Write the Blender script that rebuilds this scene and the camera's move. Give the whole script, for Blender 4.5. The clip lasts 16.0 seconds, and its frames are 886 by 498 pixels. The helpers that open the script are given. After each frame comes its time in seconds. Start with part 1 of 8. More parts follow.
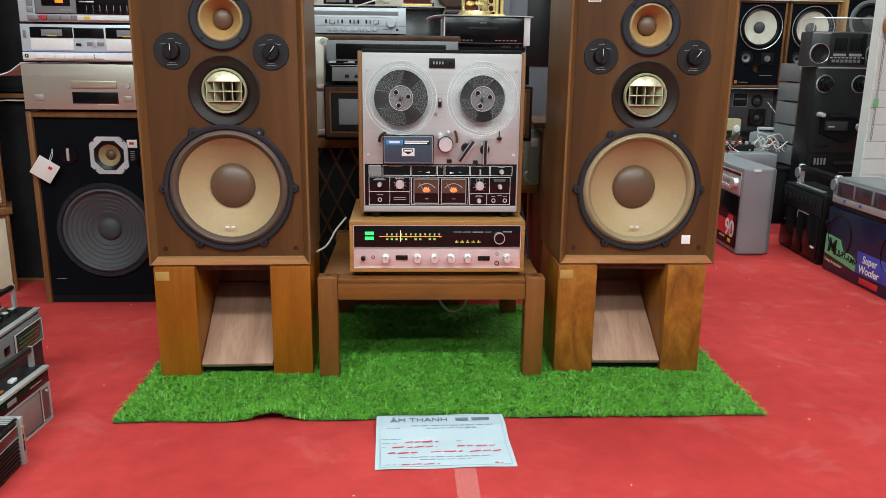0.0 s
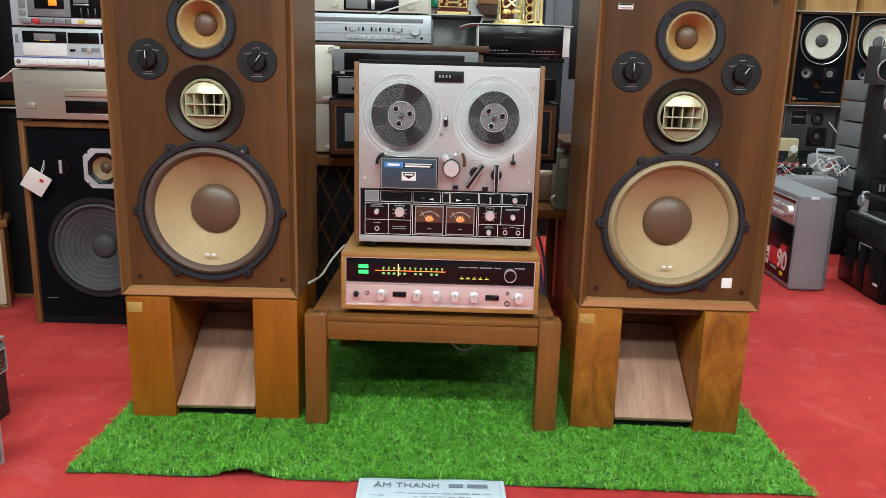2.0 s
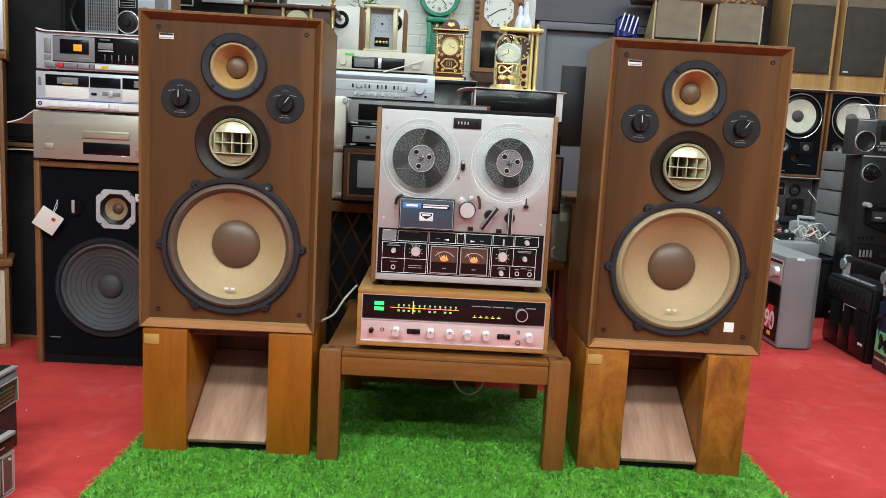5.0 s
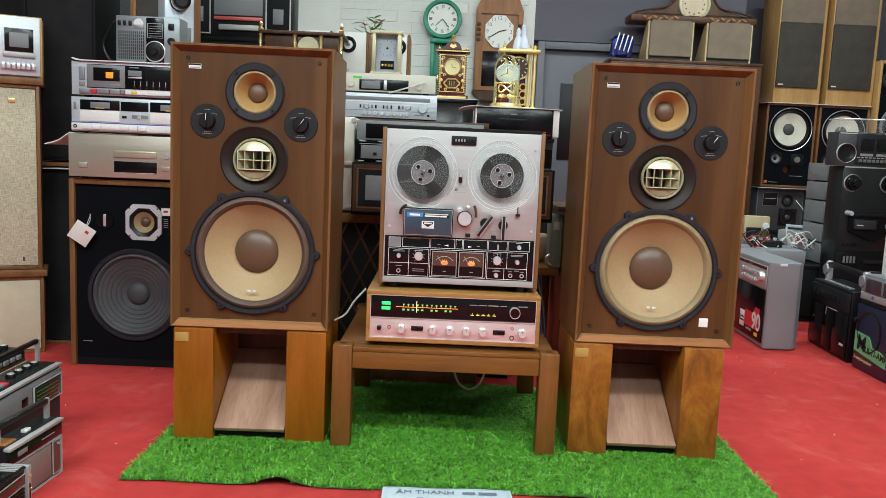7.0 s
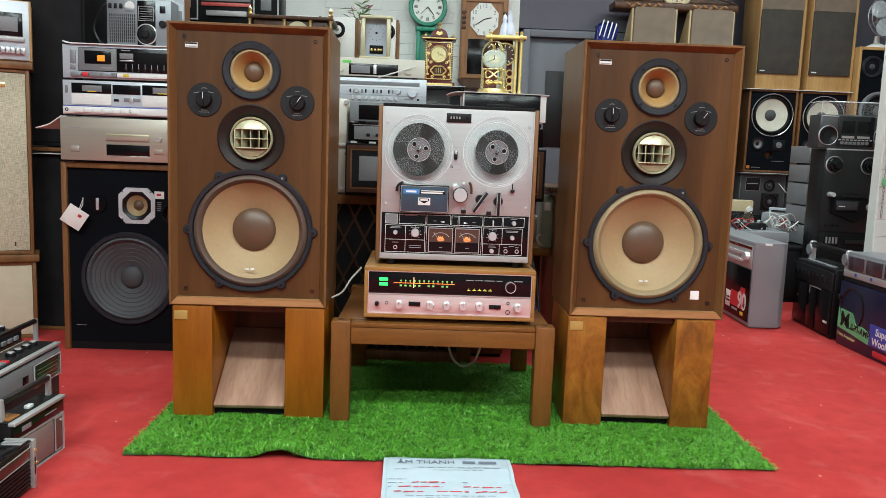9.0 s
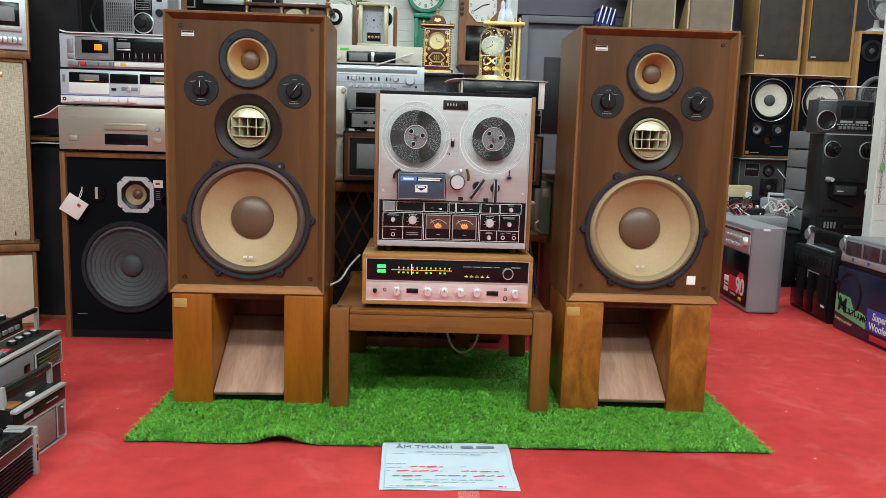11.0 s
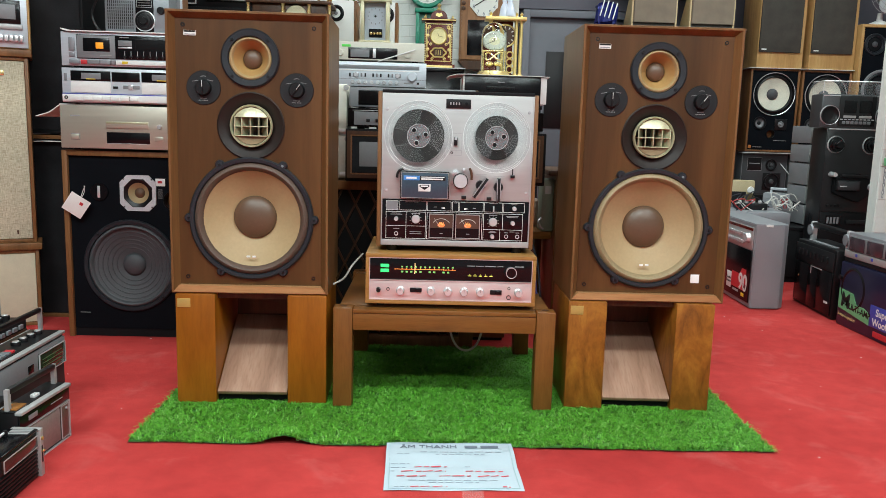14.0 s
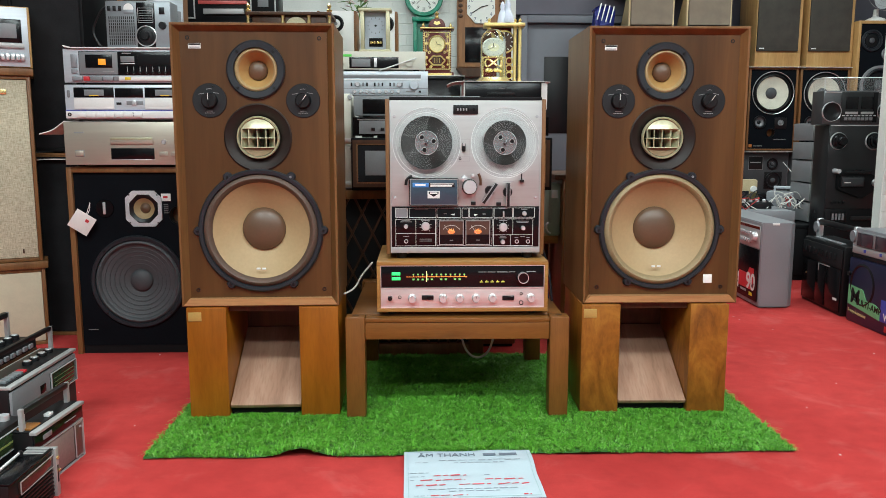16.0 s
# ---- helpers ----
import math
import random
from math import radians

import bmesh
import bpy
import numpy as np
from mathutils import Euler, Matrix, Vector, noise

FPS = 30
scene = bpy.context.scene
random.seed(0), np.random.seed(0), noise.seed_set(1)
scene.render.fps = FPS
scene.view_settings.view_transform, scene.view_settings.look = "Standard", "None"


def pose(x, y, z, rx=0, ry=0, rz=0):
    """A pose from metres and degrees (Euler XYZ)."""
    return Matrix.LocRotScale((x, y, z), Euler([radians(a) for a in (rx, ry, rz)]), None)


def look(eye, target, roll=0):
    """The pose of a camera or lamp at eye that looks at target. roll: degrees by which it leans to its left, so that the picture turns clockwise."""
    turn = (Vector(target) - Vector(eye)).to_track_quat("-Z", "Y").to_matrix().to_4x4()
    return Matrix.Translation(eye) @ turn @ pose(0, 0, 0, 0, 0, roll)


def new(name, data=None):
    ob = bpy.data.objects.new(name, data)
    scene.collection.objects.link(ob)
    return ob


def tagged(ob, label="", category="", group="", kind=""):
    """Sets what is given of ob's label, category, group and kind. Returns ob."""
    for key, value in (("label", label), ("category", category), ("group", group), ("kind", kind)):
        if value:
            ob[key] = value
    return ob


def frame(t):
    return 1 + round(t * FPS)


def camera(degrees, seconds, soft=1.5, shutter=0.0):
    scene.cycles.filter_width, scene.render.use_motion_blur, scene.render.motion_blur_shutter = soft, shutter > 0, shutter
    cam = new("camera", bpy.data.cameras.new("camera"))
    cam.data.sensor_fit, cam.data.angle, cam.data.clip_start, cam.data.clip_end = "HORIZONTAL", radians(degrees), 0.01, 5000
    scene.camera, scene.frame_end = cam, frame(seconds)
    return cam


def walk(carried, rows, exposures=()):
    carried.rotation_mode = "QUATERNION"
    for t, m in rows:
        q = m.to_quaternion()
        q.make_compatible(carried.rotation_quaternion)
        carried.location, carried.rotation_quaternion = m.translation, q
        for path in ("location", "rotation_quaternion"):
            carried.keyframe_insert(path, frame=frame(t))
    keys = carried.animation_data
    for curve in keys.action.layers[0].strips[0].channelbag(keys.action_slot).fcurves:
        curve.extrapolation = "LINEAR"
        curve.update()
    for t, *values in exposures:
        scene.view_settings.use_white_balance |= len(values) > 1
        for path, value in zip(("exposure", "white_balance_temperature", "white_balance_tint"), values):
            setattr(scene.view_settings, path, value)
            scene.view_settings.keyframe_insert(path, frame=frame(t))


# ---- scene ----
cam = camera(59.3, 16.0, soft=0.5)
PATH = [
    (0, (0.911, 0.409, 0.846), (1.015, 2.348, 0.367), 0.7),
    (0.5, (0.913, 0.407, 0.846), (1.008, 2.348, 0.374), 0.8),
    (1, (0.914, 0.407, 0.847), (0.984, 2.351, 0.382), 1.0),
    (1.5, (0.942, 0.472, 0.856), (0.972, 2.418, 0.394), 1.3),
    (2, (1.027, 0.651, 0.856), (1.006, 2.597, 0.396), 1.5),
    (2.5, (1.069, 0.83, 0.859), (1.0, 2.777, 0.407), 1.6),
    (3, (1.048, 0.922, 0.853), (0.952, 2.871, 0.415), 1.7),
    (3.5, (1.014, 0.92, 0.82), (0.909, 2.873, 0.405), 1.8),
    (4, (0.987, 0.829, 0.774), (0.906, 2.794, 0.411), 2.0),
    (4.5, (0.958, 0.687, 0.773), (0.955, 2.662, 0.458), 2.5),
    (5, (0.937, 0.577, 0.793), (0.972, 2.557, 0.512), 3.1),
    (5.2, (0.952, 0.526, 0.804), (0.986, 2.508, 0.535), 3.3),
    (7.3, (0.954, 0.371, 0.788), (0.969, 2.356, 0.546), 2.4),
    (7.5, (0.944, 0.374, 0.779), (0.965, 2.359, 0.536), 2.3),
    (8, (0.922, 0.354, 0.766), (0.964, 2.339, 0.527), 2.2),
    (8.5, (0.921, 0.343, 0.753), (0.976, 2.327, 0.508), 2.1),
    (9, (0.918, 0.338, 0.748), (0.978, 2.321, 0.493), 2.1),
    (11.5, (0.932, 0.325, 0.748), (0.986, 2.304, 0.459), 1.6),
    (12, (0.936, 0.322, 0.75), (0.975, 2.301, 0.461), 1.7),
    (12.5, (0.931, 0.32, 0.753), (0.962, 2.299, 0.461), 1.8),
    (13, (0.932, 0.325, 0.757), (0.959, 2.302, 0.461), 1.9),
    (13.5, (0.927, 0.331, 0.761), (0.963, 2.308, 0.46), 1.8),
    (14, (0.921, 0.333, 0.764), (0.977, 2.309, 0.459), 1.6),
    (14.5, (0.9, 0.333, 0.759), (0.967, 2.309, 0.458), 1.0),
    (15, (0.889, 0.344, 0.752), (0.957, 2.321, 0.455), 0.4),
    (15.5, (0.886, 0.347, 0.752), (0.95, 2.324, 0.461), 0.1),
    (16, (0.89, 0.344, 0.757), (0.948, 2.323, 0.474), -0.0),
]
walk(cam, [(t, look(eye, target, roll)) for t, eye, target, roll in PATH],
     [(0.0, -0.12), (1.5, -0.07), (3.0, 0.10), (4.0, 0.14), (5.0, 0.08), (8.0, -0.04), (16.0, -0.04)])

# ---- world and lights ----
world = bpy.data.worlds.new("shop_world")
world.use_nodes = True
world.node_tree.nodes["Background"].inputs[0].default_value = (0.6, 0.65, 0.7, 1)
world.node_tree.nodes["Background"].inputs[1].default_value = 0.05
scene.world = world
# unseen fixtures: front rows follow the light's direction, rear ones added to brighten areas
LAMP_SPOTS = [(-0.4, 0.5, 54), (1.2, 0.5, 46), (2.8, 0.5, 50), (-0.4, -0.8, 40), (1.2, -0.8, 40), (2.8, -0.8, 40), (-0.3, 3.0, 9), (1.9, 3.1, 16), (0.3, 4.5, 24), (1.9, 4.5, 14), (3.4, 4.3, 38)]
CEIL = 2.75


# ---- materials ----
def nodes_of(name):
    m = bpy.data.materials.new(name)
    m.use_nodes = True
    return m, m.node_tree.nodes, m.node_tree.links, m.node_tree.nodes["Principled BSDF"]


def coords(n, l, scale):
    tc, mp = n.new("ShaderNodeTexCoord"), n.new("ShaderNodeMapping")
    mp.inputs["Scale"].default_value = scale
    l.new(tc.outputs["Object"], mp.inputs["Vector"])
    return mp.outputs["Vector"]


def noise_tex(n, l, vec, scale, detail=4, rough=0.55, dist=0.0):
    t = n.new("ShaderNodeTexNoise")
    t.inputs["Scale"].default_value, t.inputs["Detail"].default_value = scale, detail
    t.inputs["Roughness"].default_value, t.inputs["Distortion"].default_value = rough, dist
    l.new(vec, t.inputs["Vector"])
    return t.outputs["Fac"]


def ramp(n, l, fac, stops):
    r = n.new("ShaderNodeValToRGB")
    e = r.color_ramp.elements
    while len(e) < len(stops):
        e.new(0.5)
    for el, (p, c) in zip(e, stops):
        el.position, el.color = p, (*c, 1)
    l.new(fac, r.inputs["Fac"])
    return r.outputs["Color"]


def mixed(n, l, a, b, fac, mode="MULTIPLY"):
    m = n.new("ShaderNodeMix")
    m.data_type, m.blend_type = "RGBA", mode
    m.inputs["Factor"].default_value = fac
    l.new(a, m.inputs["A"])
    l.new(b, m.inputs["B"])
    return m.outputs["Result"]


def bumped(n, l, b, fac, strength, dist=0.001):
    k = n.new("ShaderNodeBump")
    k.inputs["Strength"].default_value, k.inputs["Distance"].default_value = strength, dist
    l.new(fac, k.inputs["Height"])
    l.new(k.outputs["Normal"], b.inputs["Normal"])


def plain(name, c, rough=0.5, metal=0.0, var=0.18, scale=30.0, bump=0.15, coat=0.0, stretch=(1, 1, 1), spec=0.5):
    """A painted, plastic, metal or cloth surface with two scales of unevenness."""
    m, n, l, b = nodes_of(name)
    v = coords(n, l, stretch)
    big, fine = noise_tex(n, l, v, scale * 0.2, 3), noise_tex(n, l, v, scale * 6, 3)
    lo, hi = [tuple(min(1, k * f) for k in c) for f in (1 - var, 1 + var)]
    l.new(mixed(n, l, ramp(n, l, big, [(0.3, lo), (0.7, hi)]), ramp(n, l, fine, [(0.3, (1 - var,) * 3), (0.75, (1, 1, 1))]), 1.0), b.inputs["Base Color"])
    r = n.new("ShaderNodeMapRange")
    r.inputs["To Min"].default_value, r.inputs["To Max"].default_value = max(0.03, rough - 0.08), min(1, rough + 0.1)
    l.new(big, r.inputs["Value"])
    l.new(r.outputs["Result"], b.inputs["Roughness"])
    b.inputs["Metallic"].default_value, b.inputs["Coat Weight"].default_value = metal, coat
    if bump:
        bumped(n, l, b, fine, bump, 0.0006)
    b.inputs["Specular IOR Level"].default_value = spec
    return m


def wood(name, dark, mid, light, stretch=(14, 14, 1.0), rough=0.38, dist=0.8, bands=2.2, coat=0.0, pores=0.5):
    """Veneer: broad figure along one axis, fine pores along the same axis."""
    m, n, l, b = nodes_of(name)
    v = coords(n, l, stretch)
    rnd = n.new("ShaderNodeObjectInfo")
    add = n.new("ShaderNodeVectorMath")
    l.new(v, add.inputs[0])
    l.new(rnd.outputs["Random"], add.inputs[1])
    fig = noise_tex(n, l, add.outputs["Vector"], bands, 5, 0.6, dist)
    pore = noise_tex(n, l, add.outputs["Vector"], 26, 2, 0.5)
    col = mixed(n, l, ramp(n, l, fig, [(0.25, dark), (0.5, mid), (0.75, light)]), ramp(n, l, pore, [(0.32, (0.74, 0.72, 0.70)), (0.52, (1, 1, 1))]), pores)
    l.new(col, b.inputs["Base Color"])
    b.inputs["Roughness"].default_value, b.inputs["Coat Weight"].default_value = rough, coat
    b.inputs["Coat Roughness"].default_value = 0.2
    b.inputs["Specular IOR Level"].default_value = 0.32
    bumped(n, l, b, pore, 0.12, 0.0005)
    return m


def glow(name, c, strength):
    m, n, l, b = nodes_of(name)
    b.inputs["Base Color"].default_value = (*c, 1)
    b.inputs["Emission Color"].default_value = (*c, 1)
    b.inputs["Emission Strength"].default_value = strength
    return m


def clear(name, c=(0.95, 0.97, 0.97), rough=0.04, ior=1.3):
    m, n, l, b = nodes_of(name)
    b.inputs["Base Color"].default_value, b.inputs["Roughness"].default_value = (*c, 1), rough
    b.inputs["Transmission Weight"].default_value, b.inputs["IOR"].default_value = 1.0, ior
    return m


WALNUT = wood("walnut_veneer", (0.045, 0.019, 0.0062), (0.079, 0.034, 0.0110), (0.122, 0.054, 0.018), (7, 7, 0.5), 0.36, 0.45, 1.1, pores=0.28)
WALNUT_SIDE = wood("walnut_cabinet", (0.105, 0.047, 0.016), (0.16, 0.073, 0.026), (0.215, 0.103, 0.040), (9, 9, 0.6), 0.34, 0.5, 2.0)
LIP = wood("lip_veneer", (0.32, 0.15, 0.06), (0.40, 0.20, 0.085), (0.48, 0.25, 0.11), (1, 12, 12), 0.4)
TEAK = wood("teak_stand", (0.185, 0.050, 0.004), (0.275, 0.085, 0.007), (0.36, 0.120, 0.011), (7, 7, 1.0), 0.30, 1.2, 1.3, pores=0.35)
BURL = wood("burl_stand", (0.12, 0.036, 0.006), (0.25, 0.085, 0.012), (0.38, 0.15, 0.022), (5, 5, 2.4), 0.34, 2.4, 1.9)
PLANK = wood("plank_veneer", (0.25, 0.13, 0.085), (0.36, 0.20, 0.135), (0.46, 0.28, 0.20), (7, 1.0, 1.0), 0.45, 0.5, 2.4)
TABLE = wood("table_wood", (0.138, 0.049, 0.0105), (0.188, 0.070, 0.0155), (0.24, 0.096, 0.024), (12, 12, 1.2), 0.38)
TABLE_X = wood("table_wood_across", (0.138, 0.049, 0.0105), (0.188, 0.070, 0.0155), (0.24, 0.096, 0.024), (1.2, 12, 12), 0.38)
CASE = wood("case_walnut", (0.24, 0.11, 0.03), (0.33, 0.16, 0.045), (0.41, 0.21, 0.065), (1.2, 12, 12), 0.35)
CHEEK = wood("cheek_walnut", (0.13, 0.06, 0.022), (0.19, 0.09, 0.034), (0.25, 0.12, 0.048), (12, 12, 1.0), 0.4)
OAK = wood("oak_cabinet", (0.40, 0.22, 0.08), (0.50, 0.29, 0.11), (0.58, 0.36, 0.15), (12, 12, 1.0), 0.42)
BROWN = wood("brown_cabinet", (0.14, 0.06, 0.022), (0.20, 0.09, 0.033), (0.27, 0.125, 0.05), (10, 10, 1.0), 0.42)
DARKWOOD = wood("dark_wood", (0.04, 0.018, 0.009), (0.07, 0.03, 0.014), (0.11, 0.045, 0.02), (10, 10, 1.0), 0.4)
CLOCKWOOD = wood("clock_wood", (0.19, 0.080, 0.028), (0.27, 0.12, 0.045), (0.35, 0.165, 0.065), (10, 10, 1.0), 0.35)
GREYBLACK = plain("grey_black", (0.014, 0.0145, 0.016), 0.3, spec=0.4)
BLACK = plain("black_plastic", (0.008, 0.008, 0.009), 0.36, spec=0.3)
MATT = plain("matt_black", (0.007, 0.007, 0.008), 0.6, spec=0.16)
SHINE = plain("gloss_black", (0.005, 0.005, 0.006), 0.16, var=0.05, bump=0, spec=0.28)
NAVY = plain("blue_black_baffle", (0.004, 0.0055, 0.008), 0.6, spec=0.07)
RUBBER = plain("frame_rubber", (0.017, 0.020, 0.025), 0.42, spec=0.35)
EDGE = plain("surround_foam", (0.10, 0.062, 0.045), 0.6)
EDGE_OLIVE = plain("surround_olive", (0.30, 0.225, 0.12), 0.55)
EDGE_TAN = plain("surround_tan", (0.36, 0.25, 0.115), 0.55)
CONE = plain("paper_cone_tan", (0.39, 0.275, 0.14), 0.62, var=0.1, scale=20, bump=0.3)
CONE_HOT = plain("paper_cone_amber", (0.40, 0.225, 0.075), 0.55, var=0.1, scale=20, bump=0.3)
CAP = plain("dust_cap_brown", (0.115, 0.065, 0.038), 0.42, var=0.1)
GREYCONE = plain("grey_cone", (0.070, 0.073, 0.080), 0.6)
WHITECONE = plain("white_cone", (0.72, 0.70, 0.58), 0.7)
HORN = plain("horn_brown", (0.020, 0.013, 0.011), 0.5, spec=0.3)
PLATE = plain("control_plate", (0.012, 0.0126, 0.0144), 0.5, spec=0.3)
GOLDCREAM = plain("horn_gold", (0.56, 0.55, 0.36), 0.34, 0.3)
BRASS = plain("brass", (0.82, 0.64, 0.28), 0.26, 0.8, var=0.1)
BRASSPLATE = plain("worn_brass", (0.50, 0.33, 0.10), 0.4, 0.3, var=0.1)
GOLDLEAF = plain("gilt", (0.82, 0.62, 0.24), 0.32, 0.7)
ALU = plain("brushed_aluminium", (0.41, 0.405, 0.40), 0.40, 0.3, var=0.05, scale=12, bump=0.06, stretch=(1, 30, 30))
SILVER = plain("silver_front", (0.58, 0.63, 0.68), 0.38, 0.25, var=0.06, scale=14, bump=0.06, stretch=(1, 30, 30))
# silver aluminium with the red floor's pink reflection put into its colour
REDCAST_ALU = plain("aluminium_red_cast", (0.72, 0.58, 0.565), 0.34, 0.45, var=0.05, scale=12, bump=0.05, stretch=(1, 30, 30))
CHAMP = plain("champagne_front", (0.50, 0.46, 0.38), 0.38, 0.5, var=0.05, scale=12, bump=0.05, stretch=(1, 30, 30))
CHROME = plain("chrome", (0.70, 0.71, 0.72), 0.24, 0.5, var=0.05, bump=0)
WHITE = plain("white_paint", (0.78, 0.78, 0.76), 0.5, var=0.05)
IVORY = plain("ivory_plastic", (0.70, 0.68, 0.58), 0.5, var=0.06)
PAPER = plain("paper", (0.45, 0.535, 0.59), 0.8, var=0.03, bump=0.05)
TAGPINK = plain("tag_card", (0.80, 0.74, 0.71), 0.8, var=0.05)
INK = plain("grey_ink", (0.16, 0.19, 0.24), 0.8, bump=0)
REDINK = plain("red_ink", (0.72, 0.05, 0.07), 0.8, bump=0)
PRINT = plain("white_print", (0.72, 0.72, 0.70), 0.6, var=0.03, bump=0)
GREYPRINT = plain("grey_print", (0.30, 0.30, 0.30), 0.6, bump=0)
GREY = plain("grey_paint", (0.20, 0.205, 0.215), 0.45, var=0.08)
LIGHTGREY = plain("light_grey_plastic", (0.27, 0.28, 0.30), 0.42, 0.25, var=0.06)
STEEL = plain("steel_radio", (0.26, 0.28, 0.30), 0.4, 0.5, var=0.08)
CLOTH = plain("black_cloth", (0.017, 0.017, 0.019), 0.95, var=0.3, scale=60, bump=0.6, spec=0.2)
GREYCLOTH = plain("grey_brown_cloth", (0.055, 0.048, 0.040), 0.95, var=0.2, scale=60, bump=0.6)
TAUPE = plain("taupe_cloth", (0.20, 0.155, 0.115), 0.9, var=0.12, scale=60, bump=0.5)
MAUVE = plain("mauve_wall_paint", (0.105, 0.10, 0.125), 0.7, var=0.06, scale=4)
DOORGREY = plain("door_grey_paint", (0.135, 0.142, 0.165), 0.55, var=0.06, scale=4)
DARKWALL = plain("dark_wall_cover", (0.034, 0.033, 0.036), 0.85, var=0.2, scale=10)
# ceiling and dull walls are out of view; their greys limit bounced light
CEILING = plain("ceiling_paint", (0.45, 0.46, 0.46), 0.8, var=0.04, scale=4)
DULL = plain("unseen_wall_grey", (0.20, 0.20, 0.21), 0.8, var=0.1, scale=4)
WALLWHITE = plain("white_wall_paint", (0.70, 0.72, 0.68), 0.75, var=0.07, scale=16, bump=0.6)
GREEN = plain("green_enamel", (0.01, 0.22, 0.13), 0.25, var=0.1)
MAROON = plain("maroon_lacquer", (0.10, 0.012, 0.008), 0.25, var=0.15)
LABELBLUE = plain("label_blue", (0.05, 0.22, 0.55), 0.5, bump=0)
COVER = plain("head_cover_blue_grey", (0.05, 0.085, 0.12), 0.3, 0.3)
STICKRED = plain("sticker_red", (0.60, 0.03, 0.04), 0.5, bump=0)
STICKGREEN = plain("sticker_green", (0.16, 0.52, 0.24), 0.5, bump=0)
STICKBLUE = plain("sticker_blue", (0.05, 0.07, 0.42), 0.5, bump=0)
STICKYELLOW = plain("sticker_yellow", (0.75, 0.52, 0.03), 0.5, bump=0)
# label colour with some emission added, so it looks brightly lit
ORANGE = glow("cassette_orange_glow", (0.9, 0.33, 0.02), 0.35)
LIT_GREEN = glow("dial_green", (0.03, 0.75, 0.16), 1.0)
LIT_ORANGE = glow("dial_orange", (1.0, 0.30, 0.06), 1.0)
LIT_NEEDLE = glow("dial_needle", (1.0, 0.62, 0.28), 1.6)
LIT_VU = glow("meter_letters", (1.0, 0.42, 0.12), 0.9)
LIT_DIALGREEN = glow("dial_number_green", (0.16, 0.42, 0.12), 0.6)
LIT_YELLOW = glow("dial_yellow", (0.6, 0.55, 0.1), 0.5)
LIT_METER = glow("meter_glow", (0.80, 0.22, 0.06), 0.40)
LIT_LAMP = glow("lamp_diffuser", (1.0, 0.98, 0.95), 4.0)
CLEAR = clear("clear_plastic", (0.93, 0.94, 0.94), 0.05, 1.18)
# pale colour for bright rims; on the reels it paints edge highlights
RIM = plain("rim_highlight", (0.62, 0.63, 0.63), 0.15, var=0.05, bump=0)
DOMEGLASS = clear("dome_glass", ior=1.25)
WIRE_BLACK = plain("cable_black", (0.012, 0.012, 0.02), 0.5, bump=0)
WIRE_BLUE = plain("cable_blue", (0.03, 0.03, 0.16), 0.5, bump=0)
WIRE_WHITE = plain("cable_white", (0.70, 0.68, 0.64), 0.5, bump=0)
LEAF = plain("leaf_green", (0.13, 0.26, 0.06), 0.6)
PETAL = plain("petal_pink", (0.6, 0.28, 0.3), 0.7)


def linen(name, c):
    """Coarse slubby linen: threads along x and z with uneven thickness."""
    m, n, l, b = nodes_of(name)
    v = coords(n, l, (1, 1, 1))
    weft = noise_tex(n, l, coords(n, l, (45, 1, 620)), 1.0, 2, 0.5)
    warp = noise_tex(n, l, coords(n, l, (620, 1, 45)), 1.0, 2, 0.5)
    slub, big = noise_tex(n, l, v, 160, 4, 0.7), noise_tex(n, l, v, 5, 3)
    weave = n.new("ShaderNodeMath")
    weave.operation = "ADD"
    l.new(weft, weave.inputs[0])
    l.new(warp, weave.inputs[1])
    tone = ramp(n, l, big, [(0.3, tuple(k * 0.90 for k in c)), (0.7, tuple(min(1, k * 1.08) for k in c))])
    tone = mixed(n, l, tone, ramp(n, l, slub, [(0.34, (0.72, 0.68, 0.61)), (0.60, (1, 1, 1))]), 0.45)
    half = n.new("ShaderNodeMath")
    half.operation = "MULTIPLY"
    half.inputs[1].default_value = 0.5
    l.new(weave.outputs[0], half.inputs[0])
    tone = mixed(n, l, tone, ramp(n, l, half.outputs[0], [(0.40, (0.52, 0.48, 0.42)), (0.58, (1, 1, 1))]), 0.8)
    l.new(tone, b.inputs["Base Color"])
    b.inputs["Roughness"].default_value, b.inputs["Specular IOR Level"].default_value = 0.95, 0.08
    bumped(n, l, b, half.outputs[0], 0.9, 0.002)
    return m


def tape_sheen():
    """Wound tape: dark, with the fan of light that a wound edge shows."""
    m, n, l, b = nodes_of("tape_pack")
    v = coords(n, l, (1, 1, 1))
    l.new(ramp(n, l, noise_tex(n, l, v, 25, 3), [(0.3, (0.011, 0.0105, 0.010)), (0.7, (0.019, 0.018, 0.017))]), b.inputs["Base Color"])
    b.inputs["Metallic"].default_value, b.inputs["Roughness"].default_value = 0.22, 0.30
    b.inputs["Anisotropic"].default_value = 0.9
    k = n.new("ShaderNodeTangent")
    k.direction_type, k.axis = "RADIAL", "Y"
    l.new(k.outputs["Tangent"], b.inputs["Tangent"])
    return m


def haze(name, c, alpha):
    m, n, l, b = nodes_of(name)
    b.inputs["Base Color"].default_value, b.inputs["Roughness"].default_value = (*c, 1), 0.12
    b.inputs["Alpha"].default_value = alpha
    return m


